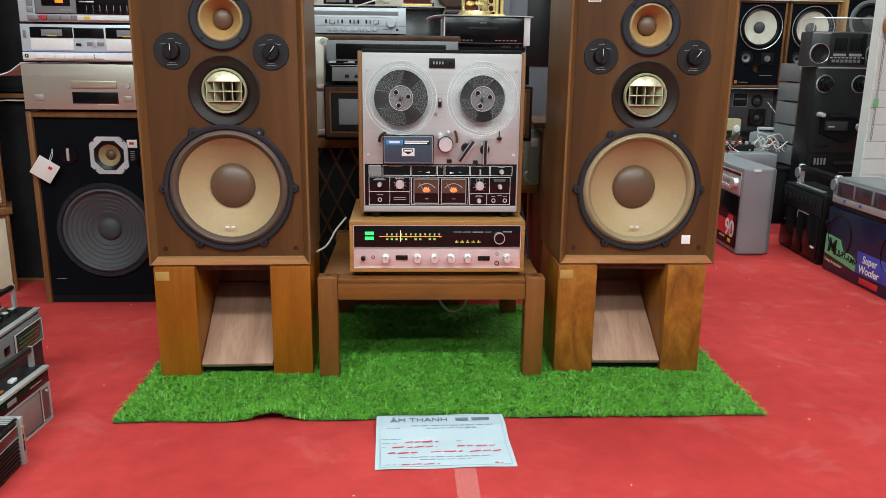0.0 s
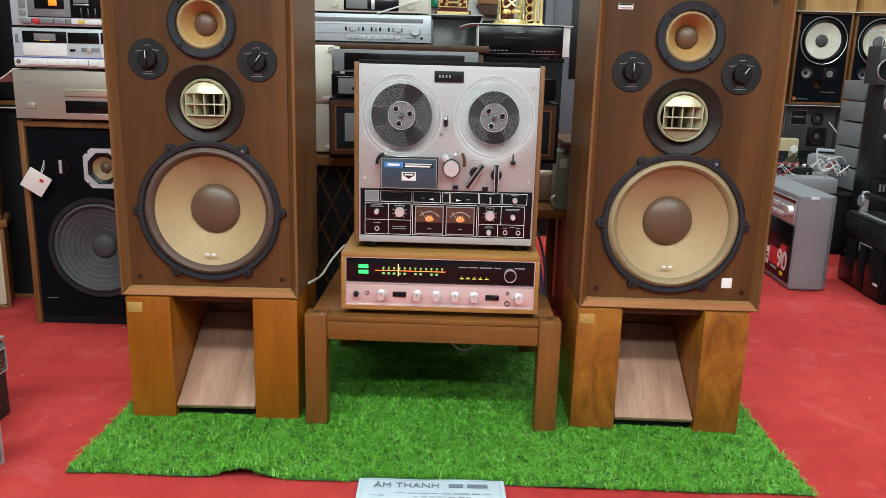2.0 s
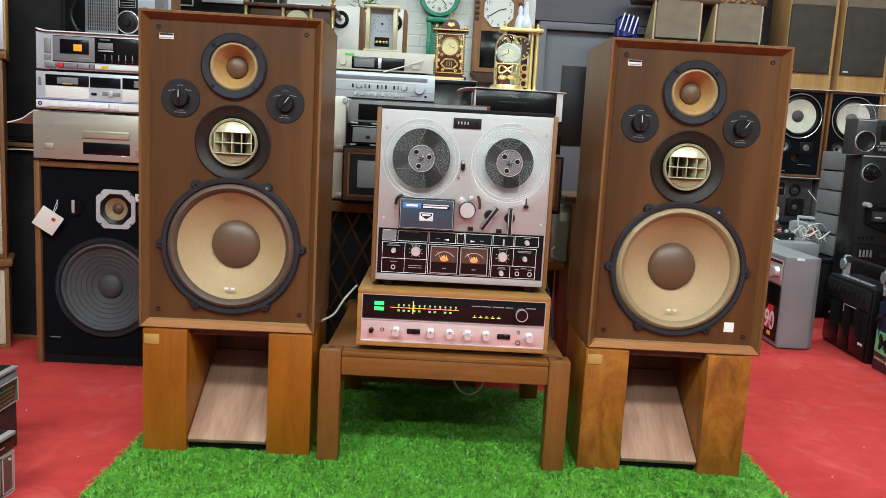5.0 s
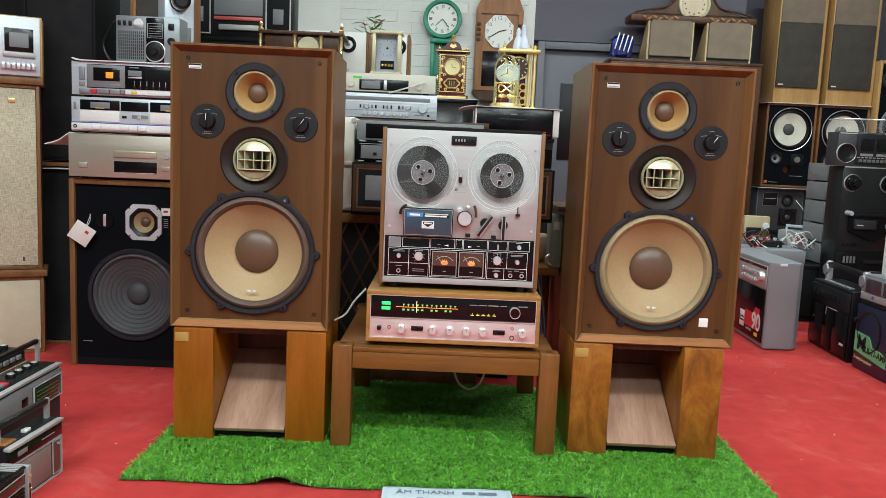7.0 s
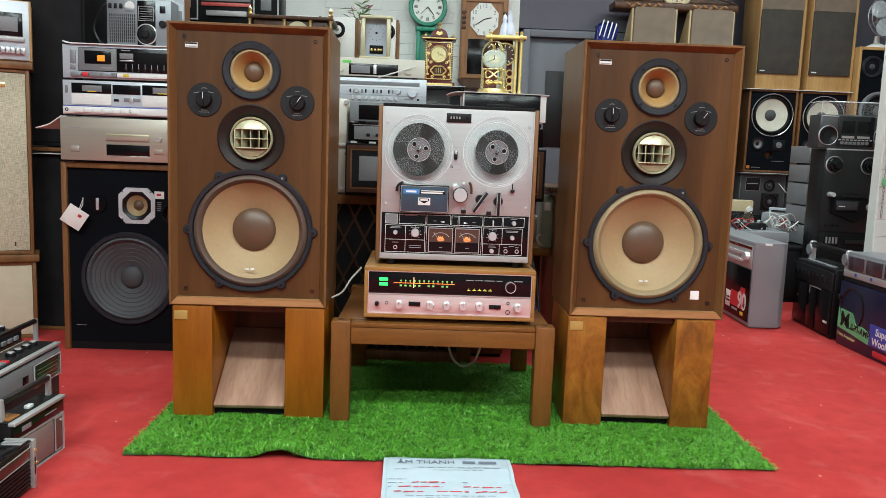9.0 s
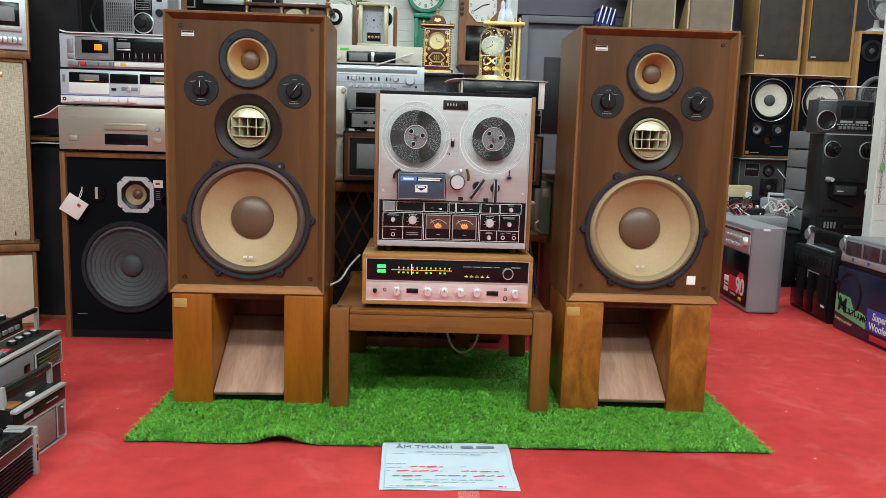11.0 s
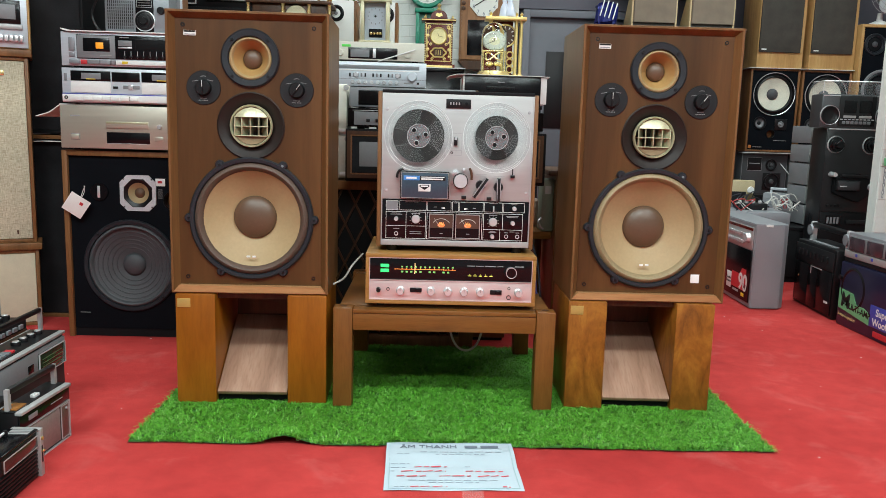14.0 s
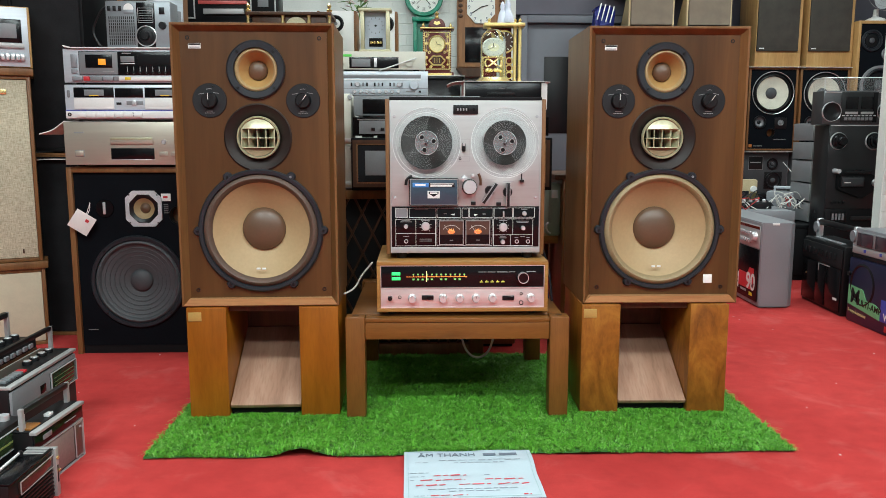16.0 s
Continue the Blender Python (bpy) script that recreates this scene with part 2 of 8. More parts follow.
def carpet():
    m, n, l, b = nodes_of("red_carpet")
    v = coords(n, l, (1, 1, 1))
    big, mid, fine = noise_tex(n, l, v, 1.6, 4), noise_tex(n, l, v, 14, 5, 0.65), noise_tex(n, l, v, 900, 2)
    c = ramp(n, l, big, [(0.3, (0.47, 0.040, 0.038)), (0.7, (0.575, 0.060, 0.055))])
    c = mixed(n, l, c, ramp(n, l, mid, [(0.32, (0.80, 0.78, 0.78)), (0.62, (1, 1, 1))]), 0.85)
    worn = noise_tex(n, l, v, 5.5, 6, 0.62, 0.8)
    c = mixed(n, l, c, ramp(n, l, worn, [(0.55, (0, 0, 0)), (0.75, (0.055, 0.050, 0.046))]), 0.9, "ADD")
    scuff = noise_tex(n, l, coords(n, l, (1.0, 5.0, 1)), 3.2, 7, 0.7, 1.2)
    c = mixed(n, l, c, ramp(n, l, scuff, [(0.62, (0, 0, 0)), (0.80, (0.07, 0.050, 0.046))]), 0.7, "ADD")
    c = mixed(n, l, c, ramp(n, l, fine, [(0.3, (0.75, 0.75, 0.75)), (0.6, (1, 1, 1))]), 0.7)
    l.new(c, b.inputs["Base Color"])
    b.inputs["Roughness"].default_value = 0.95
    b.inputs["Specular IOR Level"].default_value = 0.1
    bumped(n, l, b, fine, 0.6, 0.002)
    return m


def turf():
    m, n, l, b = nodes_of("turf_blade")
    g = n.new("ShaderNodeNewGeometry")
    patch = noise_tex(n, l, coords(n, l, (1, 1, 0.2)), 42, 3, 0.6)
    blade = ramp(n, l, g.outputs["Random Per Island"], [(0.0, (0.050, 0.205, 0.014)), (0.45, (0.112, 0.400, 0.030)), (0.88, (0.180, 0.520, 0.062)), (1.0, (0.34, 0.60, 0.20))])
    l.new(mixed(n, l, blade, ramp(n, l, patch, [(0.34, (0.80, 0.82, 0.78)), (0.66, (1.0, 1.0, 1.0))]), 0.9), b.inputs["Base Color"])
    b.inputs["Roughness"].default_value, b.inputs["Specular IOR Level"].default_value = 0.45, 0.25
    return m


CARPET, TURF = carpet(), turf()
TANCLOTH, CREAMCLOTH, TAPEPACK = linen("tan_linen", (0.68, 0.64, 0.49)), plain("cream_cloth", (0.60, 0.53, 0.39), 0.9, var=0.08, scale=60, bump=0.4, spec=0.1), tape_sheen()
WEBHAZE = haze("hazy_web", (0.30, 0.31, 0.32), 0.045)
HUB = haze("hub_plastic", (0.34, 0.35, 0.36), 0.30)
LIDHAZE = haze("lid_acrylic", (0.55, 0.57, 0.58), 0.07)
THROAT = plain("horn_throat", (0.060, 0.054, 0.034), 0.5)
LENSTAN = plain("lens_tan", (0.20, 0.125, 0.055), 0.4, 0.2)
TURFBASE = plain("turf_backing", (0.035, 0.13, 0.018), 0.9)


# ---- mesh helpers ----
def box(x0, x1, y0, y1, z0, z1, bev=0.0015, seg=2, bm=None):
    own = bmesh.new()
    bmesh.ops.create_cube(own, size=1)
    for v in own.verts:
        v.co = Vector(((x0 + x1) / 2 + v.co.x * (x1 - x0), (y0 + y1) / 2 + v.co.y * (y1 - y0), (z0 + z1) / 2 + v.co.z * (z1 - z0)))
    if bev:
        bev = min(bev, 0.45 * min(x1 - x0, y1 - y0, z1 - z0))
        bmesh.ops.bevel(own, geom=own.edges[:], offset=bev, segments=seg, affect="EDGES", profile=0.5)
    return own if bm is None else join(bm, own)


def join(bm, other):
    me = bpy.data.meshes.new("tmp")
    other.to_mesh(me)
    other.free()
    bm.from_mesh(me)
    bpy.data.meshes.remove(me)
    return bm


def lathe(profile, cx=0, cy=0, cz=0, n=40, axis="y", bm=None):
    """Turns (radius, along) pairs round an axis: along y the first number after the radius grows away from the viewer."""
    bm = bmesh.new() if bm is None else bm
    rings = []
    for r, d in profile:
        ring = []
        for i in range(n if r > 1e-6 else 1):
            a = 2 * math.pi * i / n
            u, w = r * math.cos(a), r * math.sin(a)
            ring.append(bm.verts.new((cx + u, cy + d, cz + w) if axis == "y" else (cx + u, cy + w, cz + d)))
        rings.append(ring)
    for p, q in zip(rings, rings[1:]):
        for i in range(n):
            a, b, c, d = p[i % len(p)], p[(i + 1) % len(p)], q[(i + 1) % len(q)], q[i % len(q)]
            f = [k for j, k in enumerate((a, b, c, d)) if k not in (a, b, c, d)[:j]]
            if len(f) > 2:
                bm.faces.new(f)
    bmesh.ops.recalc_face_normals(bm, faces=bm.faces[:])
    return bm


def knob(cx, cz, r, deep, y=0.0, n=24):
    return lathe([(0, -deep), (r * 0.86, -deep), (r * 0.95, -deep * 0.9), (r, -deep * 0.2), (r * 1.06, 0), (0, 0)], cx, y, cz, n)


def tube(points, r, n=8, bm=None):
    bm = bmesh.new() if bm is None else bm
    pts, rings = [Vector(p) for p in points], []
    for i, p in enumerate(pts):
        d = (pts[min(i + 1, len(pts) - 1)] - pts[max(i - 1, 0)]).normalized()
        a = d.orthogonal().normalized() if not rings else (side - side.dot(d) * d).normalized()
        side, b = a, d.cross(a)
        rings.append([bm.verts.new(p + r * (math.cos(2 * math.pi * k / n) * a + math.sin(2 * math.pi * k / n) * b)) for k in range(n)])
    for p, q in zip(rings, rings[1:]):
        for k in range(n):
            bm.faces.new((p[k], p[(k + 1) % n], q[(k + 1) % n], q[k]))
    bm.faces.new(rings[0][::-1])
    bm.faces.new(rings[-1])
    return bm


def curve_points(ctrl, n=24):
    """A smooth line through the control points."""
    c = [Vector(p) for p in ctrl]
    c = [2 * c[0] - c[1]] + c + [2 * c[-1] - c[-2]]
    out = []
    for i in range(1, len(c) - 2):
        for k in range(n // (len(c) - 3) + 1):
            t = k / (n // (len(c) - 3) + 1)
            a, b, d, e = c[i - 1:i + 3]
            out.append(0.5 * (2 * b + (d - a) * t + (2 * a - 5 * b + 4 * d - e) * t * t + (3 * b - a - 3 * d + e) * t ** 3))
    return out + [c[-2]]


def prism(outline, y0, y1, bev=0.0):
    """A plate of the outline (x, z), from y0 to y1."""
    bm = bmesh.new()
    f = bm.faces.new([bm.verts.new((x, y0, z)) for x, z in outline])
    g = bmesh.ops.extrude_face_region(bm, geom=[f])
    for v in g["geom"]:
        if isinstance(v, bmesh.types.BMVert):
            v.co.y = y1
    bmesh.ops.recalc_face_normals(bm, faces=bm.faces[:])
    if bev:
        bmesh.ops.bevel(bm, geom=bm.edges[:], offset=bev, segments=2, affect="EDGES")
    return bm


def ringframe(x0, x1, z0, z1, w, y0, y1, bm=None):
    """A flat rectangular outline of bars w wide."""
    bm = bmesh.new() if bm is None else bm
    for a in ((x0, x1, z0, z0 + w), (x0, x1, z1 - w, z1), (x0, x0 + w, z0 + w, z1 - w), (x1 - w, x1, z0 + w, z1 - w)):
        box(a[0], a[1], y0, y1, a[2], a[3], 0, bm=bm)
    return bm


FINE = {"small_print", "printed_lines", "handwriting", "label_print", "scale_marks", "scale_print", "dial_marks", "dial_print", "digits", "indicator", "field_lines", "louvres", "border", "emblem", "heading_bars"}


def part(name, bm, material, parent, label="", smooth=True):
    me = bpy.data.meshes.new(name)
    bm.to_mesh(me)
    bm.free()
    me.materials.append(material)
    if smooth:
        me.polygons.foreach_set("use_smooth", [True] * len(me.polygons))
        me.set_sharp_from_angle(angle=radians(35))
    ob = new(name, me)
    ob.parent = parent
    if label:
        tagged(ob, label)
    if name in FINE:
        tagged(ob, kind="stuff")
    return ob


def panels(parent, boxes, material, bev=0.0015):
    """The boards of a case, each one a part: (name, x0, x1, y0, y1, z0, z1)."""
    for name, *c in boxes:
        part(name, box(*c, bev), material, parent)


def thing(name, label, category, m, group="", kind=""):
    ob = new(name)
    ob.empty_display_size = 0.05
    ob.matrix_basis = m
    return tagged(ob, label, category, group, kind)


def single(name, bm, material, label, category, m=None, group="", kind=""):
    ob = part(name, bm, material, None)
    if m is not None:
        ob.matrix_basis = m
    return tagged(ob, label, category, group, kind)


def words(text, size, material, parent, x, y, z, name="lettering", turn=0.0, align="CENTER", flat=False, bold=0.0):
    """Raised print on a front that looks towards -y, or lying flat, readable from -y."""
    cu = bpy.data.curves.new(name, "FONT")
    cu.body, cu.size, cu.align_x, cu.extrude, cu.offset = text, size, align, 0.0003, bold
    tmp = bpy.data.objects.new("tmp", cu)
    scene.collection.objects.link(tmp)
    me = bpy.data.meshes.new_from_object(tmp.evaluated_get(bpy.context.evaluated_depsgraph_get()))
    bpy.data.objects.remove(tmp)
    me.materials.clear()
    me.materials.append(material)
    ob = new(name, me)
    ob.parent = parent
    ob.matrix_basis = pose(x, y, z, 0 if flat else 90, 0, turn) if flat else pose(x, y, z, 90, 0, 0) @ pose(0, 0, 0, 0, 0, turn)
    return ob


# ---- the room ----
X0, X1, Y0, Y1, YF = -1.6, 4.6, -1.6, 6.0, 6.4


def slab(name, x0, x1, y0, y1, z0, z1, material, label, category):
    return single(name, box(x0, x1, y0, y1, z0, z1, 0), material, label, category, kind="structure")


slab("floor", X0, X1, Y0, YF, -0.1, 0, CARPET, "red carpet laid over the whole shop floor", "floor")
slab("ceiling", X0, X1, Y0, YF, CEIL, CEIL + 0.1, CEILING, "unseen ceiling closing the room, greyed to cut bounced light", "ceiling")
wall_back = slab("wall_back", X0, 1.57, Y1, Y1 + 0.15, 0, CEIL, WALLWHITE, "white painted brick wall behind the clocks", "wall")
slab("wall_left", X0 - 0.15, X0, Y0, Y1, 0, CEIL, DARKWALL, "dark covered side wall of the shop", "wall")
slab("wall_right", X1, X1 + 0.15, Y0, YF, 0, CEIL, DULL, "unseen side wall closing the room, greyed to cut bounced light", "wall")
slab("wall_behind", X0, X1, Y0 - 0.15, Y0, 0, CEIL, DULL, "unseen wall closing the room, greyed to cut bounced light", "wall")
slab("wall_far", 3.05, X1, YF, YF + 0.15, 0, CEIL, MAUVE, "mauve grey painted far wall", "wall")
slab("wall_mauve", 2.35, 3.05, Y1, YF + 0.15, 0, CEIL, MAUVE, "mauve grey painted wall", "wall")
slab("wall_mauve_lintel", 1.57, 2.35, Y1, Y1 + 0.15, 1.62, CEIL, MAUVE, "mauve grey painted wall over the door", "wall")
slab("wall_partition", -0.62, -0.50, 3.62, 5.0, 0, CEIL, DARKWALL, "dark cloth covered partition", "wall")
slab("wall_partition_front", -0.50, -0.40, 3.58, 3.70, 0, CEIL, plain("partition_grey", (0.07, 0.068, 0.07), 0.85), "dark grey edge of the partition", "wall")
pillar = slab("pillar", 2.972, 3.45, 3.80, 3.86, 0, CEIL, WALLWHITE, "white painted rough brick pillar", "pillar")


def door_grey():
    d = thing("door_1", "grey painted door with a dark panel, closed", "door", pose(1.60, Y1, 0), kind="structure")
    part("door_leaf", box(0.05, 0.72, 0.02, 0.06, 0.0, 1.56, 0.002), DOORGREY, d)
    fr = box(0.0, 0.05, -0.03, 0.10, 0, 1.61, 0.003)
    box(0.72, 0.75, -0.03, 0.10, 0, 1.61, 0.003, bm=fr)
    box(0.05, 0.72, -0.03, 0.10, 1.56, 1.61, 0.003, bm=fr)
    part("door_frame", fr, DOORGREY, d)
    part("panel", box(0.18, 0.36, 0.012, 0.021, 0.79, 1.33, 0.001), BLACK, d, "dark glass panel")


door_grey()


def lamp(x, y, watts):
    d = thing("ceiling_light", "white ceiling light with a bright diffuser, added out of view", "ceiling light", pose(x, y, CEIL), "ceiling lights")
    part("frame", box(-0.62, 0.62, -0.16, 0.16, -0.05, 0, 0.004), WHITE, d)
    part("diffuser", box(-0.60, 0.60, -0.14, 0.14, -0.058, -0.0505, 0), LIT_LAMP, d)
    a = bpy.data.lights.new("ceiling_lamp", "AREA")
    a.shape, a.size, a.size_y, a.energy, a.color = "RECTANGLE", 1.2, 0.28, watts, (0.825, 1.0, 0.995)
    o = new("ceiling_lamp", a)
    o.matrix_basis = pose(x, y, CEIL - 0.065)


for spot in LAMP_SPOTS:
    lamp(*spot)


# ---- turf mat ----
def turf_mat():
    m = thing("turf_mat", "bright green artificial grass mat lying on the carpet", "mat", Matrix.Identity(4), kind="stuff")
    rng = np.random.default_rng(4)

    def lift(x, y):
        return 0.020 * np.exp(-((x - 0.60) / 0.048) ** 2 - ((y - 2.122) / 0.06) ** 2) + 0.004 * np.exp(-((x - 1.3) / 0.06) ** 2 - ((y - 2.135) / 0.04) ** 2)
    xs, ys = np.linspace(0.230, 1.800, 60), np.linspace(2.122, 2.99, 34)
    bm = bmesh.new()
    grid = [[bm.verts.new((x + 0.004 * math.sin(37 * y), y + 0.003 * math.sin(23 * x), 0.004 + lift(x, y))) for x in xs] for y in ys]
    for j in range(33):
        for i in range(59):
            bm.faces.new((grid[j][i], grid[j][i + 1], grid[j + 1][i + 1], grid[j + 1][i]))
    part("backing", bm, TURFBASE, m)
    tufts, per = 19000, 10
    n = tufts * per
    tx, ty = rng.uniform(0.232, 1.798, tufts), rng.uniform(2.123, 2.982, tufts)
    toward = rng.uniform(0, 2 * np.pi, tufts)
    tall = rng.uniform(0.8, 1.15, tufts)
    x, y = np.repeat(tx, per) + rng.normal(0, 0.0038, n), np.repeat(ty, per) + rng.normal(0, 0.0038, n)
    x, y = np.clip(x, 0.228, 1.802), np.clip(y, 2.119, 2.985)
    y = np.where((np.abs(x - 1.0) < 0.156) & (y < 2.142), y + 0.022, y)
    hgt, wid = rng.uniform(0.006, 0.0138, n) * np.repeat(tall, per), rng.uniform(0.00045, 0.00105, n)
    lean = rng.uniform(0.4, 2.2, n) * hgt
    a = np.repeat(toward, per) + rng.normal(0, 0.9, n)
    b = a + rng.normal(0, 0.4, n)
    dx, dy, sx, sy = np.cos(b), np.sin(b), -np.sin(a) * wid, np.cos(a) * wid
    z = 0.004 + lift(x, y)
    rows = [np.stack([x - sx, y - sy, z], 1), np.stack([x + sx, y + sy, z], 1),
            np.stack([x + sx + dx * lean * 0.35, y + sy + dy * lean * 0.35, z + hgt * 0.65], 1), np.stack([x - sx + dx * lean * 0.35, y - sy + dy * lean * 0.35, z + hgt * 0.65], 1),
            np.stack([x + dx * lean, y + dy * lean, z + hgt * (1.0 - 0.28 * lean / hgt)], 1)]
    verts = np.stack(rows, 1).reshape(-1, 3)
    k = np.arange(n)[:, None] * 5
    me = bpy.data.meshes.new("blades")
    loops = np.concatenate([k + np.array([[0, 1, 2, 3]]), k + np.array([[3, 2, 4]])], 1).reshape(-1)
    me.vertices.add(n * 5)
    me.vertices.foreach_set("co", verts.reshape(-1))
    me.loops.add(n * 7)
    me.loops.foreach_set("vertex_index", loops.astype(np.int32))
    me.polygons.add(n * 2)
    me.polygons.foreach_set("loop_start", np.stack([np.arange(n) * 7, np.arange(n) * 7 + 4], 1).reshape(-1).astype(np.int32))
    me.update(calc_edges=True)
    me.materials.append(TURF)
    ob = tagged(new("blades", me), kind="stuff")
    ob.parent = m


turf_mat()
BASE = 0.008  # things on the mat press the pile down


# ---- big loudspeakers ----
def speaker_driver(parent, name, cx, cz, y, frame_r, inner_r, cone_r, cap_r, depth, mats, label="", lugs=0, lug_r=0.009, cap_high=0.4):
    """A round driver: frame ring, surround, cone and dust cap."""
    ring, roll, cone, cap = mats
    d = part(name, lathe([(inner_r, 0.004), (inner_r, -0.004), (inner_r + 0.002, -0.008), (frame_r - 0.004, -0.009), (frame_r, -0.005), (frame_r, 0.002)], cx, y, cz, 56), ring, parent, label)
    w = inner_r - cone_r
    part("surround", lathe([(inner_r + 0.001, 0.0)] + [(inner_r - w * t, -0.55 * w * math.sin(math.pi * t) + 0.003 * t) for t in (0.15, 0.3, 0.5, 0.7, 0.85, 1)], cx, y, cz, 48), roll, d)
    part("cone", lathe([(cone_r + 0.001, 0.003)] + [(cone_r + (cap_r - cone_r) * t, 0.003 + depth * (t ** 0.85)) for t in (0.08, 0.3, 0.55, 0.8, 1)], cx, y, cz, 48), cone, d)
    part("dust_cap", lathe([(cap_r * math.cos(t), 0.002 + depth - cap_r * cap_high * math.sin(t)) for t in (0, 0.25, 0.5, 0.8, 1.1, 1.35)] + [(0, 0.002 + depth - cap_r * cap_high)], cx, y, cz, 36), cap, d)
    for i in range(lugs):
        a = radians(60 * i + (0 if lugs == 6 else 45)) if lugs == 6 else radians(90 * i + 45)
        rr = frame_r + lug_r * 0.05 if lugs == 6 else (frame_r + inner_r) / 2
        lx, lz = cx + rr * math.cos(a), cz + rr * math.sin(a)
        if lugs == 6:
            bm = lathe([(lug_r * 1.15, 0.003), (lug_r * 1.08, -0.004), (lug_r * 0.95, -0.007), (lug_r * 0.8, -0.009), (0, -0.009)], lx, y, lz, 20)
            part("lug", bm, ring, d)
            part("screw", lathe([(0.0035, -0.009), (0.003, -0.0115), (0, -0.0115)], lx, y, lz, 10), STEEL if i == 1 else BLACK, d)
        else:
            part("screw", lathe([(lug_r, -0.008), (lug_r * 0.9, -0.0115), (0, -0.0115)], lx, y, lz, 10), BLACK, d)
    return d


def holed(x0, x1, z0, z1, y, holes, thick=0.014):
    """A front panel with round openings."""
    bm = bmesh.new()
    loops = [[(x0, z0), (x1, z0), (x1, z1), (x0, z1)]] + [[(cx + r * math.cos(2 * math.pi * i / 40), cz + r * math.sin(2 * math.pi * i / 40)) for i in range(40)] for cx, cz, r in holes]
    edges = []
    for lp in loops:
        vs = [bm.verts.new((x, y, z)) for x, z in lp]
        edges += [bm.edges.new((vs[i], vs[(i + 1) % len(vs)])) for i in range(len(vs))]
    bmesh.ops.triangle_fill(bm, use_beauty=True, use_dissolve=False, edges=edges)
    g = bmesh.ops.extrude_face_region(bm, geom=bm.faces[:])
    for v in g["geom"]:
        if isinstance(v, bmesh.types.BMVert):
            v.co.y += thick
    bmesh.ops.recalc_face_normals(bm, faces=bm.faces[:])
    return bm


def lens_segment(cx, y, cz, r, cut, bulge):
    """The part of a shallow dome above the chord z = cut, or below it where cut is negative, with a wall along the chord."""
    bm = bmesh.new()
    sg, rows, cols = (1 if cut > 0 else -1), 8, 16
    grid = []
    for j in range(rows + 1):
        z = cut + (sg * r * 0.999 - cut) * (j / rows)
        x = math.sqrt(max(r * r - z * z, 1e-8))
        line = []
        for i in range(cols + 1):
            u = x * (2 * i / cols - 1)
            line.append(bm.verts.new((cx + u, y - bulge * (1 - (u * u + z * z) / (r * r)), cz + z)))
        grid.append(line)
    back = [bm.verts.new((v.co.x, y + 0.026, v.co.z)) for v in grid[0]]
    for a, b in [(back, grid[0])] + list(zip(grid, grid[1:])):
        for i in range(cols):
            bm.faces.new((a[i], a[i + 1], b[i + 1], b[i]))
    bmesh.ops.recalc_face_normals(bm, faces=bm.faces[:])
    return bm


